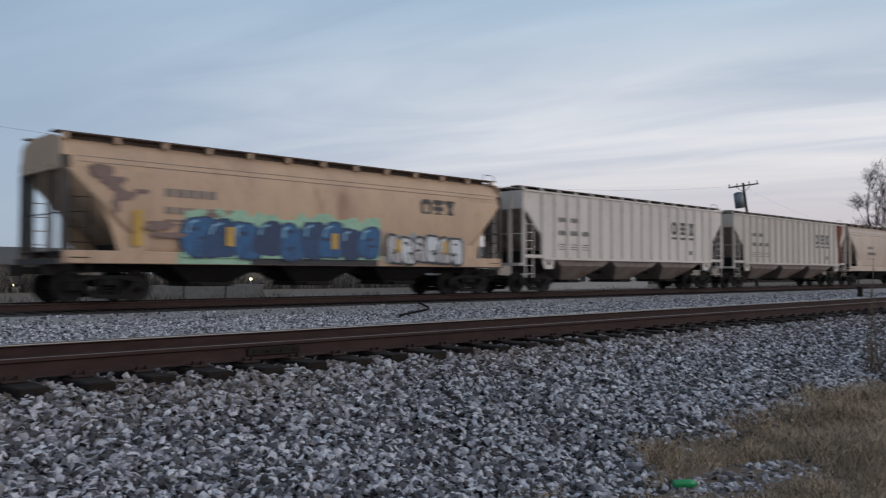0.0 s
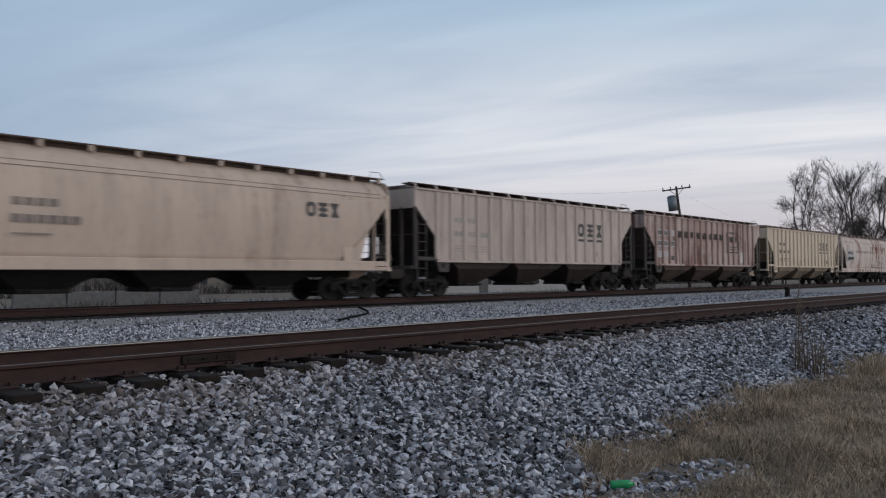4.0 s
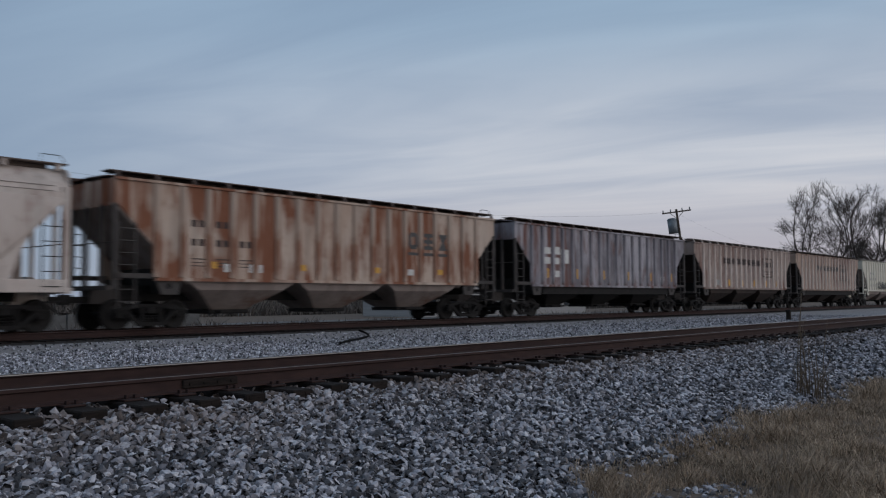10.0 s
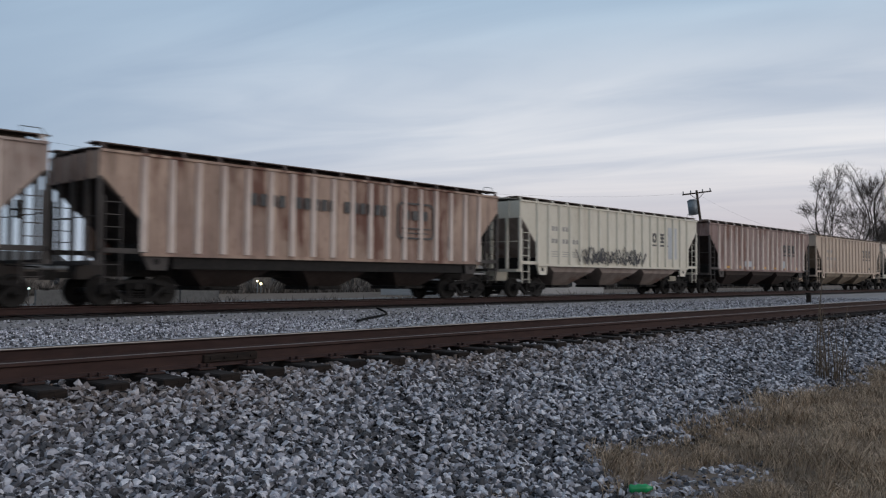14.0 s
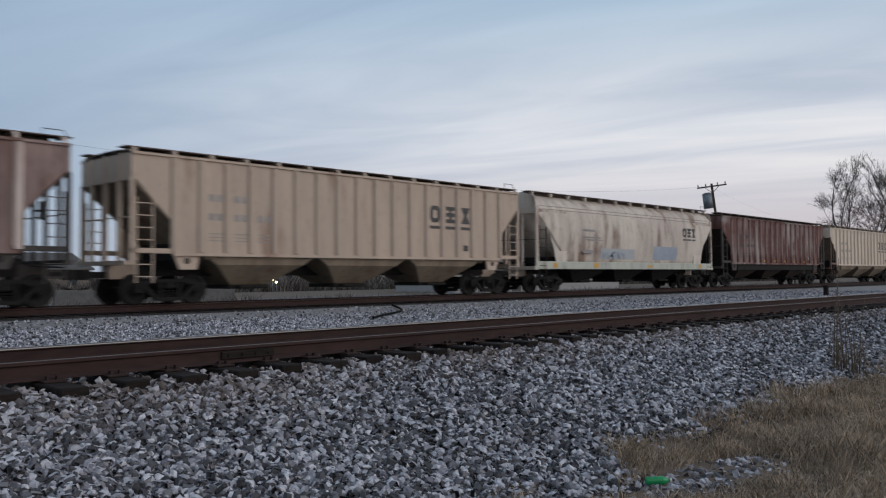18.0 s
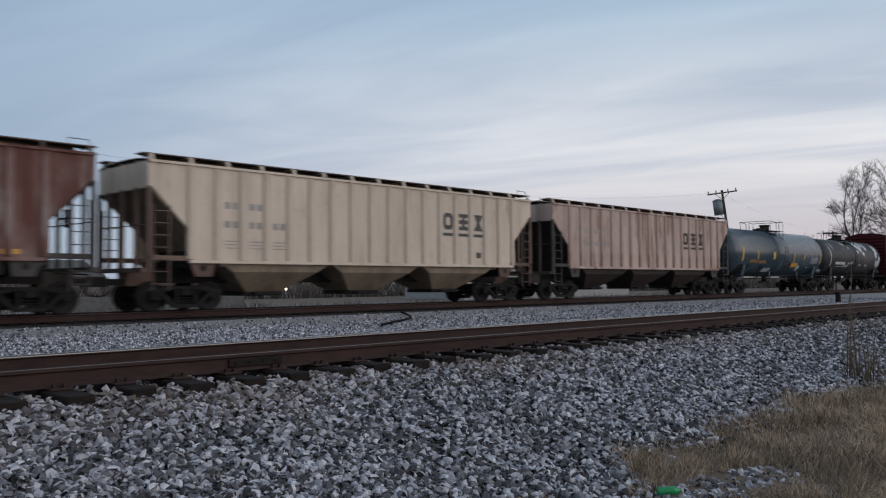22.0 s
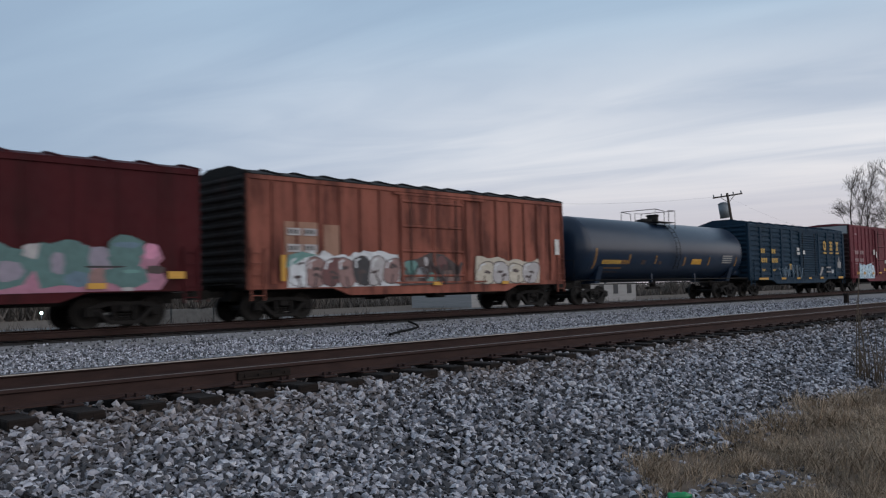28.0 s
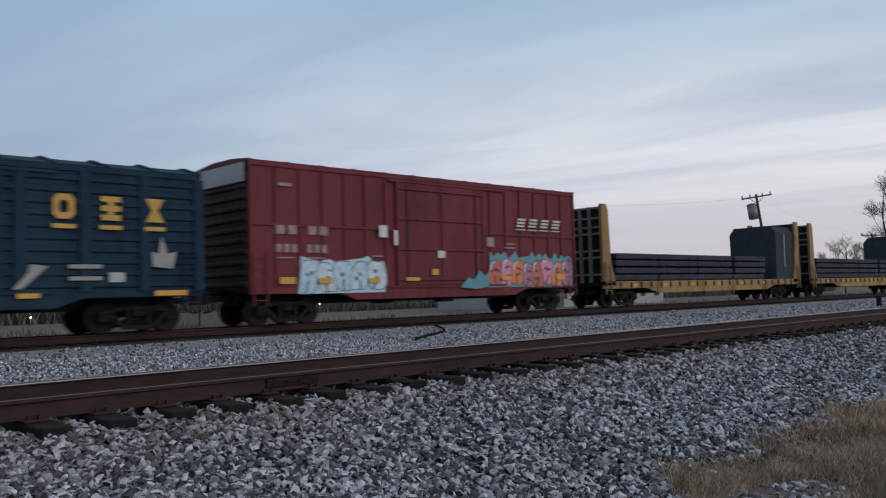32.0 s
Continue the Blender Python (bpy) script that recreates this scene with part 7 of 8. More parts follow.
        bubbles(car, 2.45, 7.35, 1.0, 2.12, y - 0.010, 8, "g_teal", "g_maroon", ["g_coral", "g_pink", "g_orange", "g_rose"], "g_pale", 72, "pink and coral graffiti on a teal cloud", 0.03, 1.1, 0.2, 0.10)
        own("graffiti", lambda sh: sh.prism([(0.8, 1.05), (1.2, 1.4), (1.5, 1.32), (1.8, 1.65), (2.05, 1.45), (2.3, 1.6), (2.25, 1.05), (1.6, 0.98)], 1, y - 0.10, y - 0.03), "g_teal", car, "teal overspray on the door edge")
        bars(car, "reflector", [(-6.8, -6.25, 1.25, 1.45), (-5.4, -4.9, 1.25, 1.42), (-3.4, -2.95, 1.25, 1.4), (-1.8, -1.2, 1.3, 1.42), (-0.6, -0.3, 1.5, 1.7), (3.0, 3.5, 1.3, 1.45), (6.3, 6.8, 1.3, 1.5)], "yellow_mark", y - 0.09)
    box_car("b", 456.0, 15.5, 4.90, "b", "brick-red ribbed box car with pale blue graffiti", "b", "b_end", "posts", (-2.15, 2.15), logo_b, 0.12)
    flat_car("c", 475.9, 20.2, "yellow bulkhead flat car with dark wrapped bundles")
    flat_car("d", 497.75, 20.2, "yellow bulkhead flat car with dark wrapped bundles")


build_train()


# ---- the far side of the line ----
def pole(name, x, y, z_top, lean, turn, label, box=True):
    p = thing(name, label, "utility pole", m=pose(x, y, -1.0, *lean, 0))
    h = z_top + 1.0
    own("shaft", lambda sh: sh.cyl((0, 0), 0.17, 2, 0, h, 12, 0.12), "pole", p)
    def arm(sh):
        sh.chamfered(-1.5, 1.5, -0.06, 0.06, h - 0.36, h - 0.22, 0.01)
    a = own("crossarm", arm, "pole", p, "", pose(0, 0, 0, 0, 0, turn))
    own("brace", lambda sh: sh.tube([(-0.7, 0.08, h - 0.35), (0, 0.14, h - 1.0)], 0.03, 5).tube([(0.7, 0.08, h - 0.35), (0, 0.14, h - 1.0)], 0.03, 5), "pole", p, "", pose(0, 0, 0, 0, 0, turn))
    for x in (-1.38, -0.6, 0.6, 1.38):
        own("insulator", lambda sh, x=x: sh.cyl((x, 0), 0.05, 2, h - 0.23, h - 0.05, 8, 0.07).cyl((x, 0), 0.07, 2, h - 0.05, h + 0.07, 8, 0.03), "steel_grey", p, "", pose(0, 0, 0, 0, 0, turn))
    if box:
        own("transformer", lambda sh: sh.cyl((0, 0), 0.5, 2, h - 3.15, h - 1.6, 18).cyl((0, 0), 0.53, 2, h - 1.65, h - 1.5, 18, 0.3).box(0.3, 0.65, -0.08, 0.08, h - 2.9, h - 2.7).box(0.3, 0.65, -0.08, 0.08, h - 1.9, h - 1.7), "steel_grey", p, "grey can transformer", pose(-0.25, 0.54, 0.6, 0, 0, 0))
    return p


def wire(a, b, sag, r=0.0048):
    pts = []
    for k in range(13):
        t = k / 12
        q = Vector(a).lerp(Vector(b), t)
        q.z -= sag * 4 * t * (1 - t)
        pts.append(q)
    ob = own("overhead_wire", lambda sh: sh.tube(pts, r, 4), "hose", None)
    return tagged(ob, "thin sagging overhead wire on the poles", "wire", "overhead wires")


def bare_tree(name, x, y, height, seed, label, width=0.30, low=0.36, points=900, sprigs=5):
    """A leafless tree: boughs that fork towards places in a lobed crown, and fine twigs at their ends."""
    rg = np.random.default_rng(seed)
    t = thing(name, label, "tree", "bare trees", m=T(x, y, bed_height(x, y)))
    H, W = height, height * width
    # lobes of the crown
    lobes = []
    for k in range(13):
        a = 2.4 * k + rg.uniform(-0.4, 0.4)
        u = (k + 0.5) / 13
        wide = W * 1.05 * math.sin(math.acos(min(0.98, 0.05 + 0.93 * u))) ** 0.8 * rg.uniform(0.75, 1.05)
        lobes.append((wide * math.cos(a), wide * math.sin(a), H * (low + 0.06 + (0.90 - low - 0.06) * u), H * rg.uniform(0.075, 0.12)))
    goal = []
    while len(goal) < points:
        cx, cy, cz, r = lobes[rg.integers(13)]
        d = rg.normal(0, 1, 3)
        d /= np.linalg.norm(d)
        p = np.array((cx, cy, cz)) + d * r * rg.random() ** 0.4 * (1.25, 1.25, 0.85)
        if p[2] < H:
            goal.append(p)
    goal = np.array(goal)
    foot = np.array((0, 0, H * low * 0.55))
    goal = goal[np.argsort(np.linalg.norm(goal - foot, axis=1))]
    nodes = [np.array((0.0, 0.0, -0.2))]
    parent = [-1]
    cost = [0.0]
    for k in range(1, 9):
        nodes.append(np.array((0.10 * math.sin(k * 0.9 + seed), 0.10 * math.cos(k * 1.3 + seed), H * low * 0.72 * k / 8)))
        parent.append(k - 1)
        cost.append(0.0 if k > 4 else 50.0)
    cap = len(nodes) + points * 6
    P = np.zeros((cap, 3))
    C = np.zeros(cap)
    n = len(nodes)
    P[:n], C[:n] = nodes, cost
    tips = []
    for g in goal:
        d = g - P[:n]
        dist = np.linalg.norm(d, axis=1)
        steep = np.maximum(0, 0.25 - d[:, 2] / np.maximum(dist, 0.01))
        i = int(np.argmin(dist * (1 + 0.8 * steep) + 0.66 * C[:n]))
        m = max(1, min(5, int(dist[i] / (H * 0.03))))
        at, src = i, P[i].copy()
        bow = rg.normal(0, 0.018, 3) * dist[i] - (0, 0, 0.05 * dist[i])
        for q in range(1, m + 1):
            u = q / m
            P[n] = src + (g - src) * u + bow * math.sin(math.pi * u)
            C[n] = C[at] + dist[i] / m
            parent.append(at)
            at = n
            n += 1
        tips.append(at)
    load = np.zeros(n)
    for i in tips:
        load[i] += 1
    for i in range(n - 1, 0, -1):
        load[parent[i]] += load[i]
    thick = H * 0.0155 * (load / load[0]) ** 0.52 + 0.003
    kids = [[] for _ in range(n)]
    for i in range(1, n):
        kids[parent[i]].append(i)
    trunk, limbs, twigs = Shape(), Shape(), Shape()
    starts = [(0, kids[0][0])]
    while starts:
        a, i = starts.pop()
        run = [a, i]
        while kids[i]:
            ks = sorted(kids[i], key=lambda q: -load[q])
            starts += [(i, q) for q in ks[1:]]
            i = ks[0]
            run.append(i)
        for _ in range(5):
            for q in range(1, len(run) - 1):
                P[run[q]] = 0.5 * P[run[q]] + 0.25 * (P[run[q - 1]] + P[run[q + 1]])
        sh = trunk if a == 0 else limbs if thick[run[1]] > 0.05 else twigs
        sh.tube([P[q] for q in run], thick[run[1]], 8 if a == 0 else 5 if sh is limbs else 3, 0, max(thick[run[-1]], 0.007))
    for i in tips:
        d = P[i] - P[parent[i]]
        d /= max(np.linalg.norm(d), 0.01)
        for _ in range(sprigs):
            s = P[i] - d * rg.uniform(0, 0.5)
            e = s + (d * 0.9 + rg.normal(0, 0.45, 3) + (0, 0, 0.2)) * rg.uniform(0.25, 0.6)
            mid = (s + e) / 2 + rg.normal(0, 0.06, 3)
            twigs.tube([s, mid, e], 0.010, 3, 0, 0.005)
            f = mid + (e - mid + rg.normal(0, 0.25, 3)) * 0.9
            twigs.tube([mid, f], 0.008, 3, 0, 0.004)
    for nm, sh in (("trunk", trunk), ("bough", limbs), ("crown", twigs)):
        part(nm, sh.mesh(nm, False), "bark", t)
    return t


def house(name, x, y, w, d, h, label, wall, roof, rz=0.0, gable=1.2):
    hs = thing(name, label, "building", m=T(x, y, bed_height(x, y), rz))
    own("wall", lambda sh: sh.prism([(-d / 2, 0), (d / 2, 0), (d / 2, h), (0, h + gable), (-d / 2, h)], 0, -w / 2, w / 2), wall, hs)
    own("roof", lambda sh: sh.prism([(-d / 2 - 0.4, h - 0.15), (0, h + gable + 0.08), (d / 2 + 0.4, h - 0.15), (d / 2 + 0.4, h), (0, h + gable + 0.25), (-d / 2 - 0.4, h)], 0, -w / 2 - 0.4, w / 2 + 0.4), roof, hs)
    k = max(2, int(w / 3.2))
    for i in range(k):
        wx = -w / 2 + w * (i + 0.5) / k
        win = own("window", lambda sh, wx=wx: sh.box(wx - 0.5, wx + 0.5, -d / 2 - 0.06, -d / 2 + 0.02, 0.9, 2.1), roof, hs)
        own("pane", lambda sh, wx=wx: sh.box(wx - 0.42, wx + 0.42, -d / 2 - 0.075, -d / 2 - 0.05, 0.98, 2.02), "dark_glass", win)
    return hs


def build_far_side():
    MAT["siding"] = plain("pale_siding", (0.36, 0.35, 0.34), (0.29, 0.285, 0.28), 3, 0.7, 0, 0.2, 0.01, 0.3, (0.3, 0.3, 12))
    MAT["siding_tan"] = plain("tan_siding", (0.16, 0.14, 0.125), (0.13, 0.115, 0.10), 3, 0.7, 0, 0.2, 0.01, 0.3, (0.3, 0.3, 12))
    MAT["shingle"] = plain("grey_shingles", (0.11, 0.105, 0.10), (0.07, 0.068, 0.066), 9, 0.9, 0, 0.5)
    MAT["dark_glass"] = plain("dark_window_glass", (0.03, 0.035, 0.04), (0.05, 0.055, 0.06), 2, 0.12, 0, 0)
    MAT["concrete"] = plain("pale_concrete", (0.15, 0.147, 0.142), (0.10, 0.098, 0.095), 4, 0.9, 0, 0.2)
    MAT["lamp_warm"] = lamp_glow("warm_lamp", (1.0, 0.85, 0.45), 6.0)
    MAT["lamp_white"] = lamp_glow("white_lamp", (0.75, 1.0, 0.95), 5.0)
    MAT["brush"] = plain("dry_brush_stalk", (0.16, 0.142, 0.127), (0.10, 0.09, 0.083), 4, 0.95, 0, 0, 0.01, 0.1, None, 0.5)
    pole("utility_pole", 83.9, 38.2, 10.4, (-6.1, -2.8), -60, "leaning wooden utility pole with a crossarm and transformer")
    pole("utility_pole", 128.8, 44.0, 8.0, (1.0, 1.0), -50, "wooden utility pole far down the line", False)
    wire((82.3, 39.0, 9.95), (-12, 39.6, 8.9), 2.6)
    wire((82.3, 39.0, 9.9), (128.8, 44, 7.8), 0.8)
    bare_tree("bare_tree", 114.5, 33.9, 17.2, 3, "tall leafless tree with a wide open crown beside the line", 0.31, 0.33, 900, 6)
    bare_tree("bare_tree", 127.5, 32.4, 17.8, 8, "tall leafless tree behind another one", 0.32, 0.33, 900, 6)
    bare_tree("bare_tree", 133.0, 33.8, 10.5, 12, "low leafless tree with dense twigs", 0.36, 0.25, 800, 7)
    bare_tree("bare_tree", 141.0, 30.8, 17.5, 15, "leafless tree farther down the line")
    bare_tree("bare_tree", 158.0, 30.5, 17.0, 17, "leafless tree farther down the line")
    bare_tree("bare_tree", 140.0, 52.0, 9.5, 19, "small leafless tree far off", 0.35, 0.35, 350)
    bare_tree("bare_tree", 148.0, 50.0, 9.0, 23, "small leafless tree far off", 0.35, 0.35, 350)
    # a long pale shed, houses with lit windows, a low wall
    shed = house("metal_shed", 80.0, 63.0, 32.0, 9.0, 3.6, "long white metal shed across the line", "siding", "shingle", 0, 1.0)
    own("shed_door", lambda sh: sh.box(-6.5, -5.0, -4.58, -4.48, 0, 2.5), "shingle", shed)
    house("house", 30.5, 90.0, 14.0, 9.0, 2.7, "grey house with lit windows far behind the line", "siding_tan", "shingle", 4, 1.5)
    house("house", 57.0, 92.0, 18.0, 9.0, 2.6, "brown house with an outside lamp", "siding_tan", "shingle", -3, 1.4)
    house("house", 8.0, 95.0, 12.0, 9.0, 2.7, "pale house far behind the line", "siding", "shingle", 2, 1.5)
    for x, y, z, r, mt in ((56.9, 80.0, 0.15, 0.13, "lamp_warm"), (56.4, 80.0, 0.45, 0.10, "lamp_warm"), (49.7, 80.0, 0.2, 0.12, "lamp_warm"), (29.0, 80.0, -0.3, 0.15, "lamp_white"), (31.2, 80.0, -0.25, 0.12, "lamp_white"), (33.5, 80.0, -0.6, 0.09, "lamp_warm"), (25.3, 80.0, -0.3, 0.08, "lamp_warm")):
        lp = thing("yard_lamp", "small lit yard lamp on a post far behind the line", "lamp", "yard lamps", m=T(x, y, -1.0))
        own("post", lambda sh: sh.cyl((0, 0), 0.05, 2, 0, z + 1.0 - r, 8), "steel_grey", lp)
        own("bulb", lambda sh: sh.loft([[(r * math.sin(a) * math.cos(b), r * math.sin(a) * math.sin(b), z + 1.0 - r * math.cos(a)) for b in [k * math.pi / 5 for k in range(10)]] for a in (0.05, 0.5, 1.0, 1.57, 2.1, 2.6, 3.09)], True, True), mt, lp)
    wl = thing("concrete_wall", "low pale concrete wall in dry brush", "wall", m=T(24.0, 46.0, -1.0, 6))
    for k in range(4):
        part("wall_panel", shared("wall_panel", lambda sh: sh.chamfered(0, 2.9, -0.1, 0.1, 0, 1.1, 0.02)), "concrete", wl, "", T(k * 3.0 - 6, 0, 0))
    own("low_road", lambda sh: sh.box(-300, 700, 52, 57.5, -1.02, -0.985), "concrete", None)["kind"] = "structure"
    bpy.data.objects["low_road"].name = "road"
    tagged(bpy.data.objects["road"], "pale road beyond the brush", "road", kind="structure")
    brush(32000)
    hedge("hedgerow", 14000, -25, 215, 81.5, 3.0, 1.3, 2.6, (0.04, 0.10), 19, "grey leafless hedgerow far behind the line", "hedge")
    hedge("far_woods", 20000, -80, 900, 150, 12.0, 3.2, 2.6, (0.10, 0.28), 29, "low grey leafless woods on the horizon", "woods")


def brush(n):
    """Dry brush and tall weeds along the far side."""
    rg = np.random.default_rng(9)
    x = -10 + 190 * rg.random(n) ** 1.3
    y = 29 + 18 * rg.random(n)
    h = rg.uniform(0.25, 0.8, n) * (0.45 + 0.8 * noise_mask(x * 0.4, y * 0.2) ** 2)
    z = np.full(n, -1.0)
    a = rg.uniform(0, 2 * np.pi, n)
    w = rg.uniform(0.015, 0.05, n)
    dx, dy = np.cos(a), np.sin(a)
    lx, ly = rg.normal(0, 0.22, n), rg.normal(0, 0.22, n)
    P = [np.stack([x - dx * w, y - dy * w, z], 1), np.stack([x + dx * w, y + dy * w, z], 1), np.stack([x + lx * h + dx * w * 0.7, y + ly * h + dy * w * 0.7, z + h * 0.6], 1), np.stack([x + lx * h * 1.8, y + ly * h * 1.8, z + h], 1)]
    v = np.stack(P, 1).reshape(-1, 3)
    o = (np.arange(n) * 4)[:, None]
    blades("dry_brush", v, np.concatenate([o + [[0, 1, 2]], o + [[0, 2, 3]]], 1).reshape(-1, 3), "brush", "tall grey-brown dry brush across the line", "brush")


def hedge(name, n, x0, x1, y0, deep, low, more, wide, seed, label, category):
    """Leafless growth in a long row, its height uneven."""
    rg = np.random.default_rng(seed)
    x = x0 + (x1 - x0) * rg.random(n) ** 1.3
    y = y0 + deep * rg.random(n)
    h = rg.uniform(0.5, 1.0, n) * (low + more * noise_mask(x * 0.11, x * 0.023 + 1) ** 1.5)
    z = np.full(n, -1.0)
    a = rg.uniform(0, 2 * np.pi, n)
    w = rg.uniform(*wide, n)
    dx, dy = np.cos(a) * w, np.sin(a) * w
    lx, ly = rg.normal(0, 0.25, n) * h, rg.normal(0, 0.25, n) * h
    P = [np.stack([x - dx, y - dy, z], 1), np.stack([x + dx, y + dy, z], 1), np.stack([x + lx + dx * 0.7, y + ly + dy * 0.7, z + h * 0.65], 1), np.stack([x + lx * 1.6, y + ly * 1.6, z + h], 1)]
    o = (np.arange(n) * 4)[:, None]
    blades(name, np.stack(P, 1).reshape(-1, 3), np.concatenate([o + [[0, 1, 2]], o + [[0, 2, 3]]], 1).reshape(-1, 3), "brush", label, category)


def blades(name, v, q, mat, label, category):
    me = bpy.data.meshes.new(name)
    me.vertices.add(len(v))
    me.vertices.foreach_set("co", v.reshape(-1))
    me.loops.add(len(q) * 3)
    me.loops.foreach_set("vertex_index", q.reshape(-1))
    me.polygons.add(len(q))
    me.polygons.foreach_set("loop_start", np.arange(len(q)) * 3)
    me.update(calc_edges=True)
    me.materials.append(MAT[mat])
    tagged(new(name, me), label, category, kind="stuff")


def noise_mask(x, y):
    return 0.5 + 0.5 * np.sin(x * 2.1 + np.sin(y * 3.3) * 1.3) * np.sin(y * 2.7 + np.sin(x * 1.9))


build_far_side()


# ---- near the camera ----
def dead_grass():
    rg = np.random.default_rng(5)
    n = 260000
    x = 3.6 + 26 * rg.random(n) ** 1.7
    y = 0.2 + 4.6 * rg.random(n)
    # thinner all round
    m = 24000
    x[:m], y[:m] = -9 + 19 * rg.random(m), -8 + 12 * rg.random(m)
    # each blade grows from a tussock
    k = rg.integers(0, n, n // 45)
    pick = rg.integers(0, len(k), n - m)
    spread = 0.05 + 0.004 * x[k][pick]
    tx, ty = x[k][pick] + rg.normal(0, 1, n - m) * spread, y[k][pick] + rg.normal(0, 1, n - m) * spread
    mixin = rg.random(n - m) < 0.62
    x[m:], y[m:] = np.where(mixin, tx, x[m:]), np.where(mixin, ty, y[m:])
    edge = np.array([grass_edge(a) for a in x])
    bare = ((x - 6.25 + 0.9 * (y - 2.95)) / 1.2) ** 2 + ((y - 3.0) / 0.33) ** 2 < 0.55 + 0.6 * rg.random(n)
    clump = ((x - 4.62) / 0.40) ** 2 + ((y - 3.62) / 0.14) ** 2 < 1.2 * rg.random(n)
    keep = (y < edge + rg.normal(-0.06, 0.09, n)) & (noise_mask(x, y) > rg.random(n) * 0.8 - 0.4) & (~bare | (rg.random(n) < 0.06)) | (clump & (rg.random(n) < 0.6))
    x, y, bunch = x[keep], y[keep], np.concatenate([np.zeros(m, bool), mixin])[keep]
    n = len(x)
    z = np.array([bed_height(a, b) for a, b in zip(x, y)]) - 0.01
    tuft = np.clip(noise_mask(x * 1.7, y * 2.1) * noise_mask(x * 0.6 + 2, y * 0.8 + 1) * 1.6, 0, 1)
    h = rg.uniform(0.07, 0.17, n) * (0.65 + 1.3 * tuft ** 1.5) * np.where(bunch, 1.25, 0.8) * np.where((x < 5.3) & (y > 3), 0.55, 1.0)
    a = 2.4 * np.sin(x * 0.9 + 1.3 * np.sin(y * 1.6)) + 0.8 * np.sin(y * 2.3) + rg.normal(0, 2.0, n)
    lean = rg.uniform(0.25, 1.7, n) * h
    wd = rg.uniform(0.0011, 0.0028, n) * (1 + np.abs(x) * 0.05)
    dx, dy = np.cos(a), np.sin(a)
    b = rg.uniform(0, 2 * np.pi, n)
    ux, uy = np.cos(b) * wd, np.sin(b) * wd
    P0, P1 = np.stack([x - ux, y - uy, z], 1), np.stack([x + ux, y + uy, z], 1)
    mx, my, mz = x + dx * lean * 0.4, y + dy * lean * 0.4, z + h * 0.65
    P2, P3 = np.stack([mx + ux * 0.8, my + uy * 0.8, mz], 1), np.stack([mx - ux * 0.8, my - uy * 0.8, mz], 1)
    P4 = np.stack([x + dx * lean, y + dy * lean, z + h * np.clip(1 - lean / h * 0.35, 0.3, 1)], 1)
    v = np.stack([P0, P1, P2, P3, P4], 1).reshape(-1, 3)
    o = (np.arange(n) * 5)[:, None]
    q = np.concatenate([o + [[0, 1, 2]], o + [[0, 2, 3]], o + [[3, 2, 4]]], 1).reshape(-1, 3)
    blades("dead_grass", v, q, "grass", "matted brown dead grass at the foot of the ballast", "grass")


def dry_weed(x, y, seed, stems, h, label, thick=0.009):
    rnd = random.Random(seed)
    w = thing("dry_weed", label, "weed", "dry weeds", m=T(x, y, bed_height(x, y) - 0.02))
    for k in range(stems):
        bx, by = rnd.gauss(0, 0.12), rnd.gauss(0, 0.12)
        hh = h * rnd.uniform(0.5, 1.0)
        dx, dy = rnd.gauss(0, 0.10), rnd.gauss(0, 0.10)
        pts = [(bx + dx * t * t + rnd.gauss(0, 0.008), by + dy * t * t, hh * t) for t in (0, 0.25, 0.5, 0.75, 1.0)]
        def make(sh):
            sh.tube(pts, thick, 5, 0, 0.003)
            for q in range(0 if h > 1 else 4):
                t = rnd.uniform(0.3, 1.0)
                p = Vector((bx + dx * t * t, by + dy * t * t, hh * t))
                e = p + Vector((rnd.gauss(0, 0.07), rnd.gauss(0, 0.07), rnd.uniform(0.05, 0.16)))
                sh.tube([p, (p + e) / 2 + Vector((0, 0, 0.01)), e], 0.004, 3, 0, 0.002)
        own("stem", make, "stem", w)
    return w


def bottle(x, y):
    MAT["green_plastic"] = plain("green_plastic", (0.012, 0.30, 0.10), (0.02, 0.24, 0.08), 12, 0.25, 0, 0)
    b = thing("plastic_bottle", "crushed bright green plastic bottle lying in the grass", "bottle", m=pose(x, y, bed_height(x, y) + 0.045, 0, 88, -48))
    prof = [(0.0, -0.085), (0.030, -0.085), (0.036, -0.07), (0.027, -0.04), (0.036, -0.015), (0.030, 0.015), (0.036, 0.04), (0.025, 0.065), (0.013, 0.085), (0.013, 0.098)]
    own("body", lambda sh: sh.loft([[(max(r, 0.002) * math.cos(2 * math.pi * i / 14), max(r, 0.002) * math.sin(2 * math.pi * i / 14) * 0.85, z) for i in range(14)] for r, z in prof], True, True), "green_plastic", b)
    own("cap", lambda sh: sh.cyl((0, 0), 0.016, 2, 0.095, 0.112, 12), "white_mark", b)


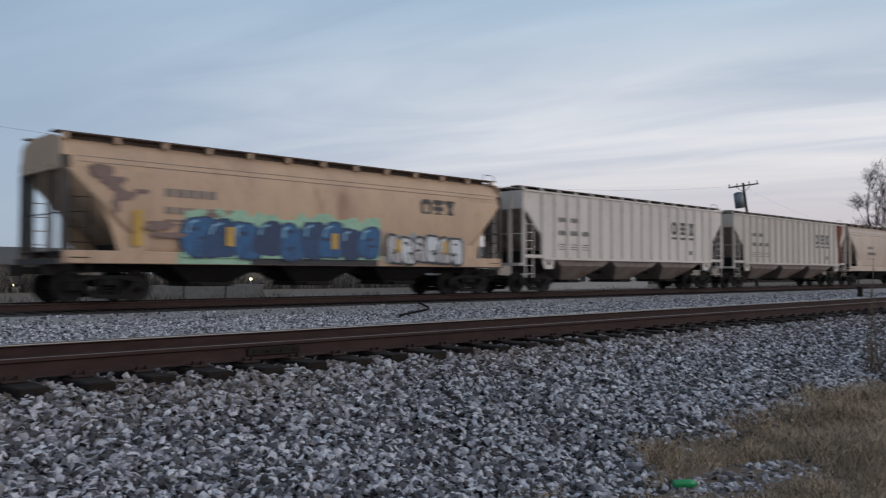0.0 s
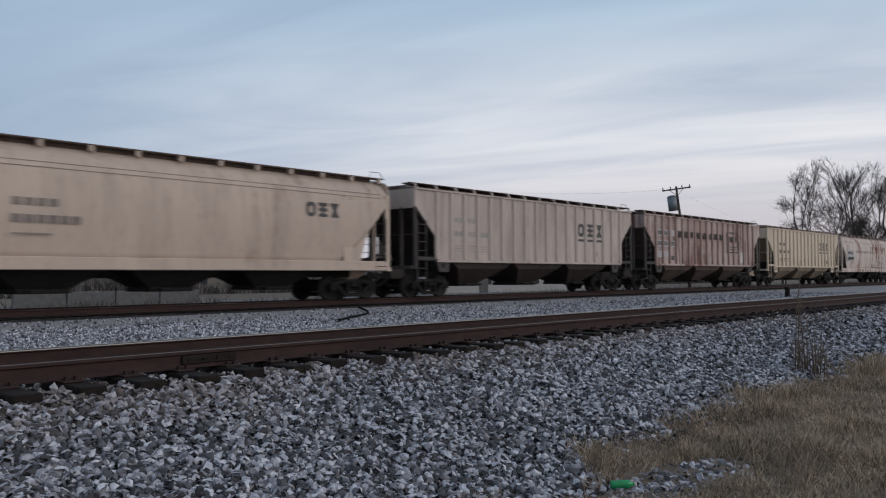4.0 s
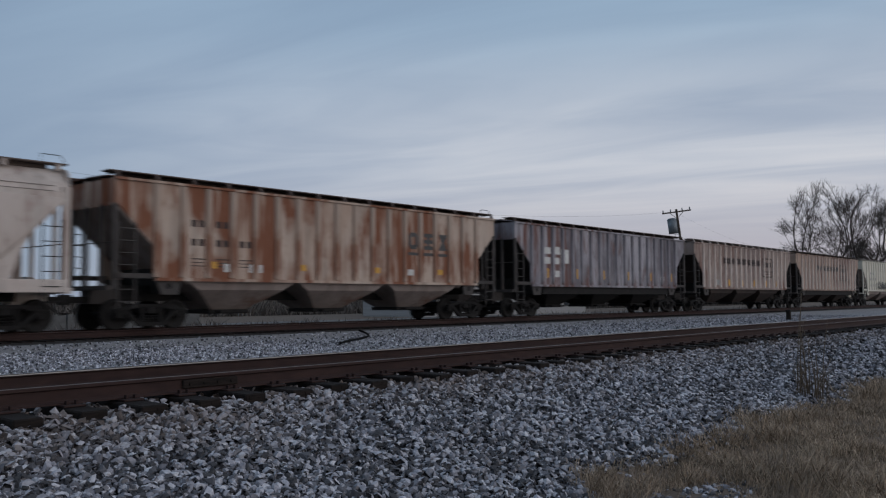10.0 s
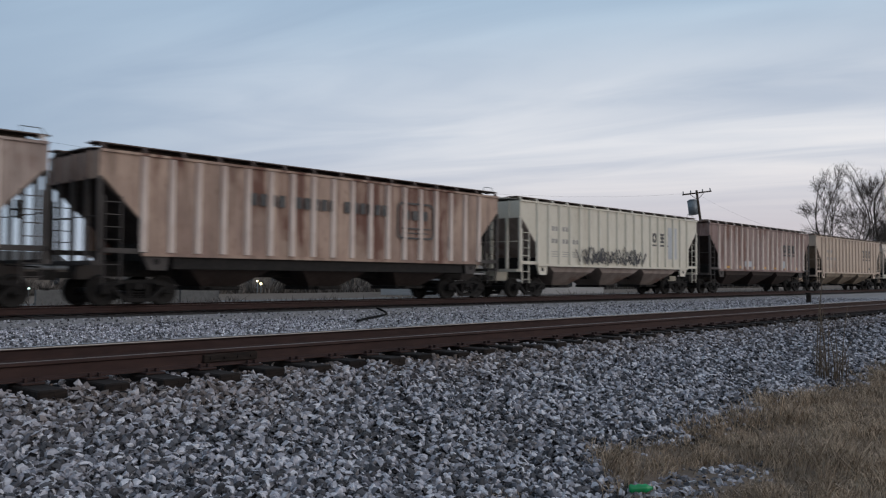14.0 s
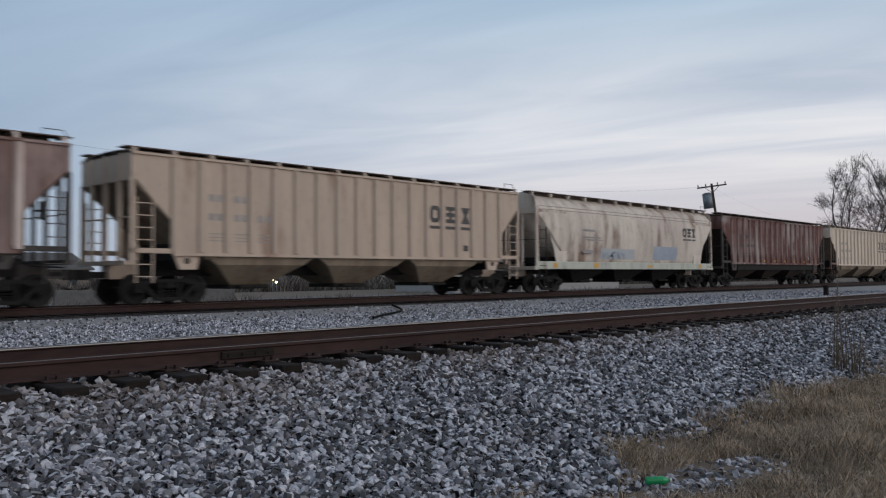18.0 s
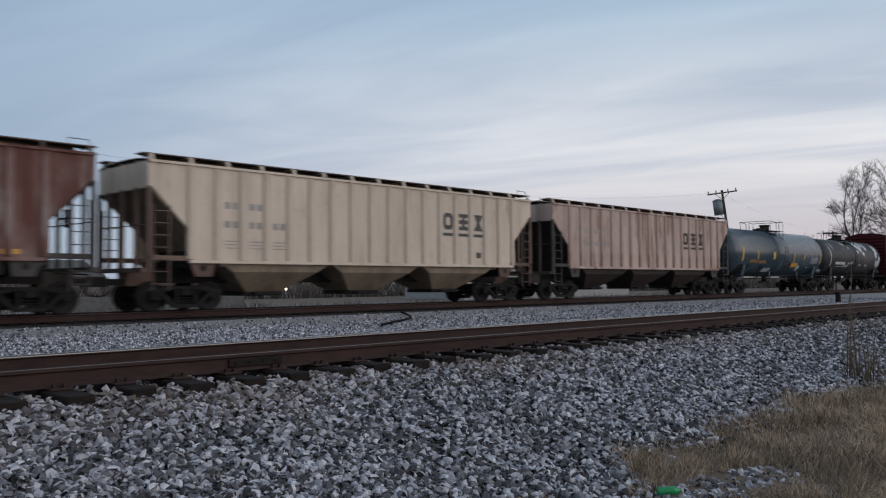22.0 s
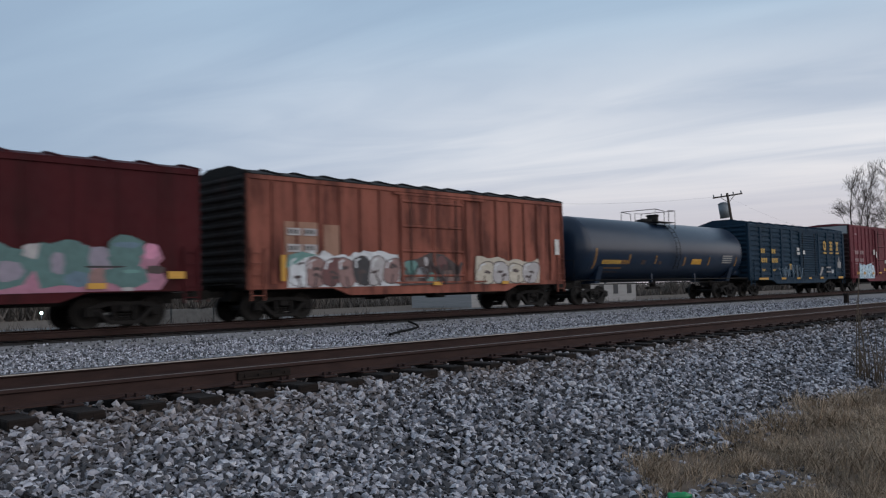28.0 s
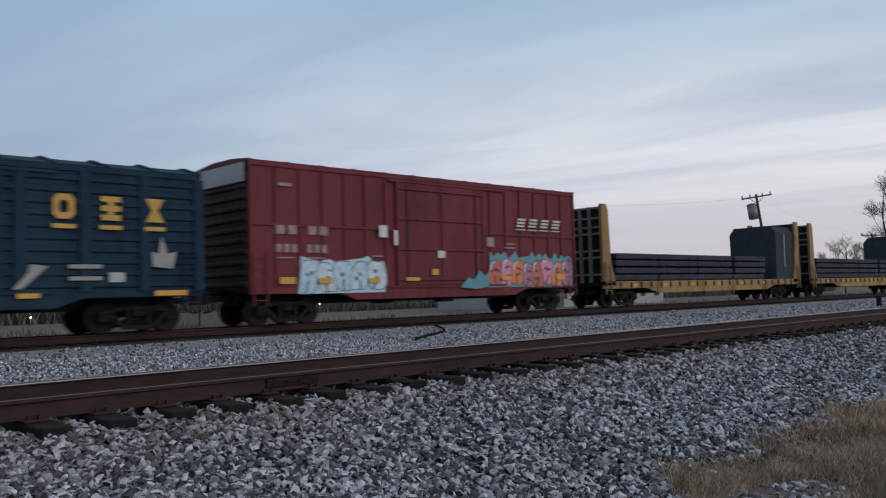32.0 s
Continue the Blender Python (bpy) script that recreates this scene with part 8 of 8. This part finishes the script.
def rubber_hose():
    knots = [(x, y, bed_height(x, y) + 0.085) for x, y in ((13.9, 15.6), (14.65, 16.33), (15.8, 17.2), (17.75, 18.57), (18.9, 19.69), (19.6, 20.6), (19.69, 21.02), (19.7, 21.2))]
    pts = []
    for p, a, b, n in zip(knots, knots[1:], knots[2:], knots[3:]):
        for k in range(5):
            t = k / 5
            pts.append(tuple(0.5 * (2 * a[i] + (b[i] - p[i]) * t + (2 * p[i] - 5 * a[i] + 4 * b[i] - n[i]) * t * t + (3 * a[i] - p[i] - 3 * b[i] + n[i]) * t ** 3) for i in range(3)))
    tagged(own("rubber_hose", lambda sh: sh.tube(pts, 0.035, 8), "hose", None), "black curved hose lying on the ballast between the tracks", "hose")


dead_grass()
dry_weed(12.88, 4.10, 2, 7, 1.72, "tall thin dry weed stalks at the edge of the ballast", 0.010)
dry_weed(12.9, 4.06, 6, 22, 0.6, "short dry weed tuft at the edge of the ballast", 0.006)
dry_weed(13.12, 4.12, 4, 7, 0.95, "short dry weed stalks at the edge of the ballast", 0.008)
bottle(5.70, 3.17)
mp = thing("marker_post", "short dark marker post between the tracks", "post", m=T(47.0, 15.8, bed_height(47, 15.8)))
own("shaft", lambda sh: sh.chamfered(-0.11, 0.11, -0.11, 0.11, -0.05, 0.48, 0.02), "tie", mp)
own("cap", lambda sh: sh.chamfered(-0.14, 0.14, -0.14, 0.14, 0.46, 0.54, 0.02), "under", mp)
rubber_hose()


# ---- what moves ----
def train_shift(t):
    u = t / 32.0
    return -453.04 * u + 2.713 * u ** 2 + 23.871 * u ** 3 - 9.121 * u ** 4


def motions():
    for car, x in CARS:
        walk(car, [(t, T(x + train_shift(t), FAR_Y, 0)) for t in range(0, 33, 2)])
    # the wheels roll while their car is before the camera: one row for each picture, under 90 degrees each
    spots = dict((car.name, x) for car, x in CARS)
    for wheel, car in WHEELS:
        x = spots[car.name]
        base = wheel.matrix_basis.translation.copy()
        near = [k / FPS for k in range(0, int(SECONDS * FPS) + 1) if 0 < x + train_shift(k / FPS) < 34]
        times = sorted({0.0, SECONDS, *near})
        start = train_shift(times[0] if not near else near[0])
        rows = []
        for t in times:
            s = min(max(t, near[0]), near[-1]) if near else 0.0
            rows.append((t, Matrix.Translation(base) @ Matrix.Rotation((train_shift(s) - start) / 0.42, 4, "Y")))
        walk(wheel, rows)


motions()
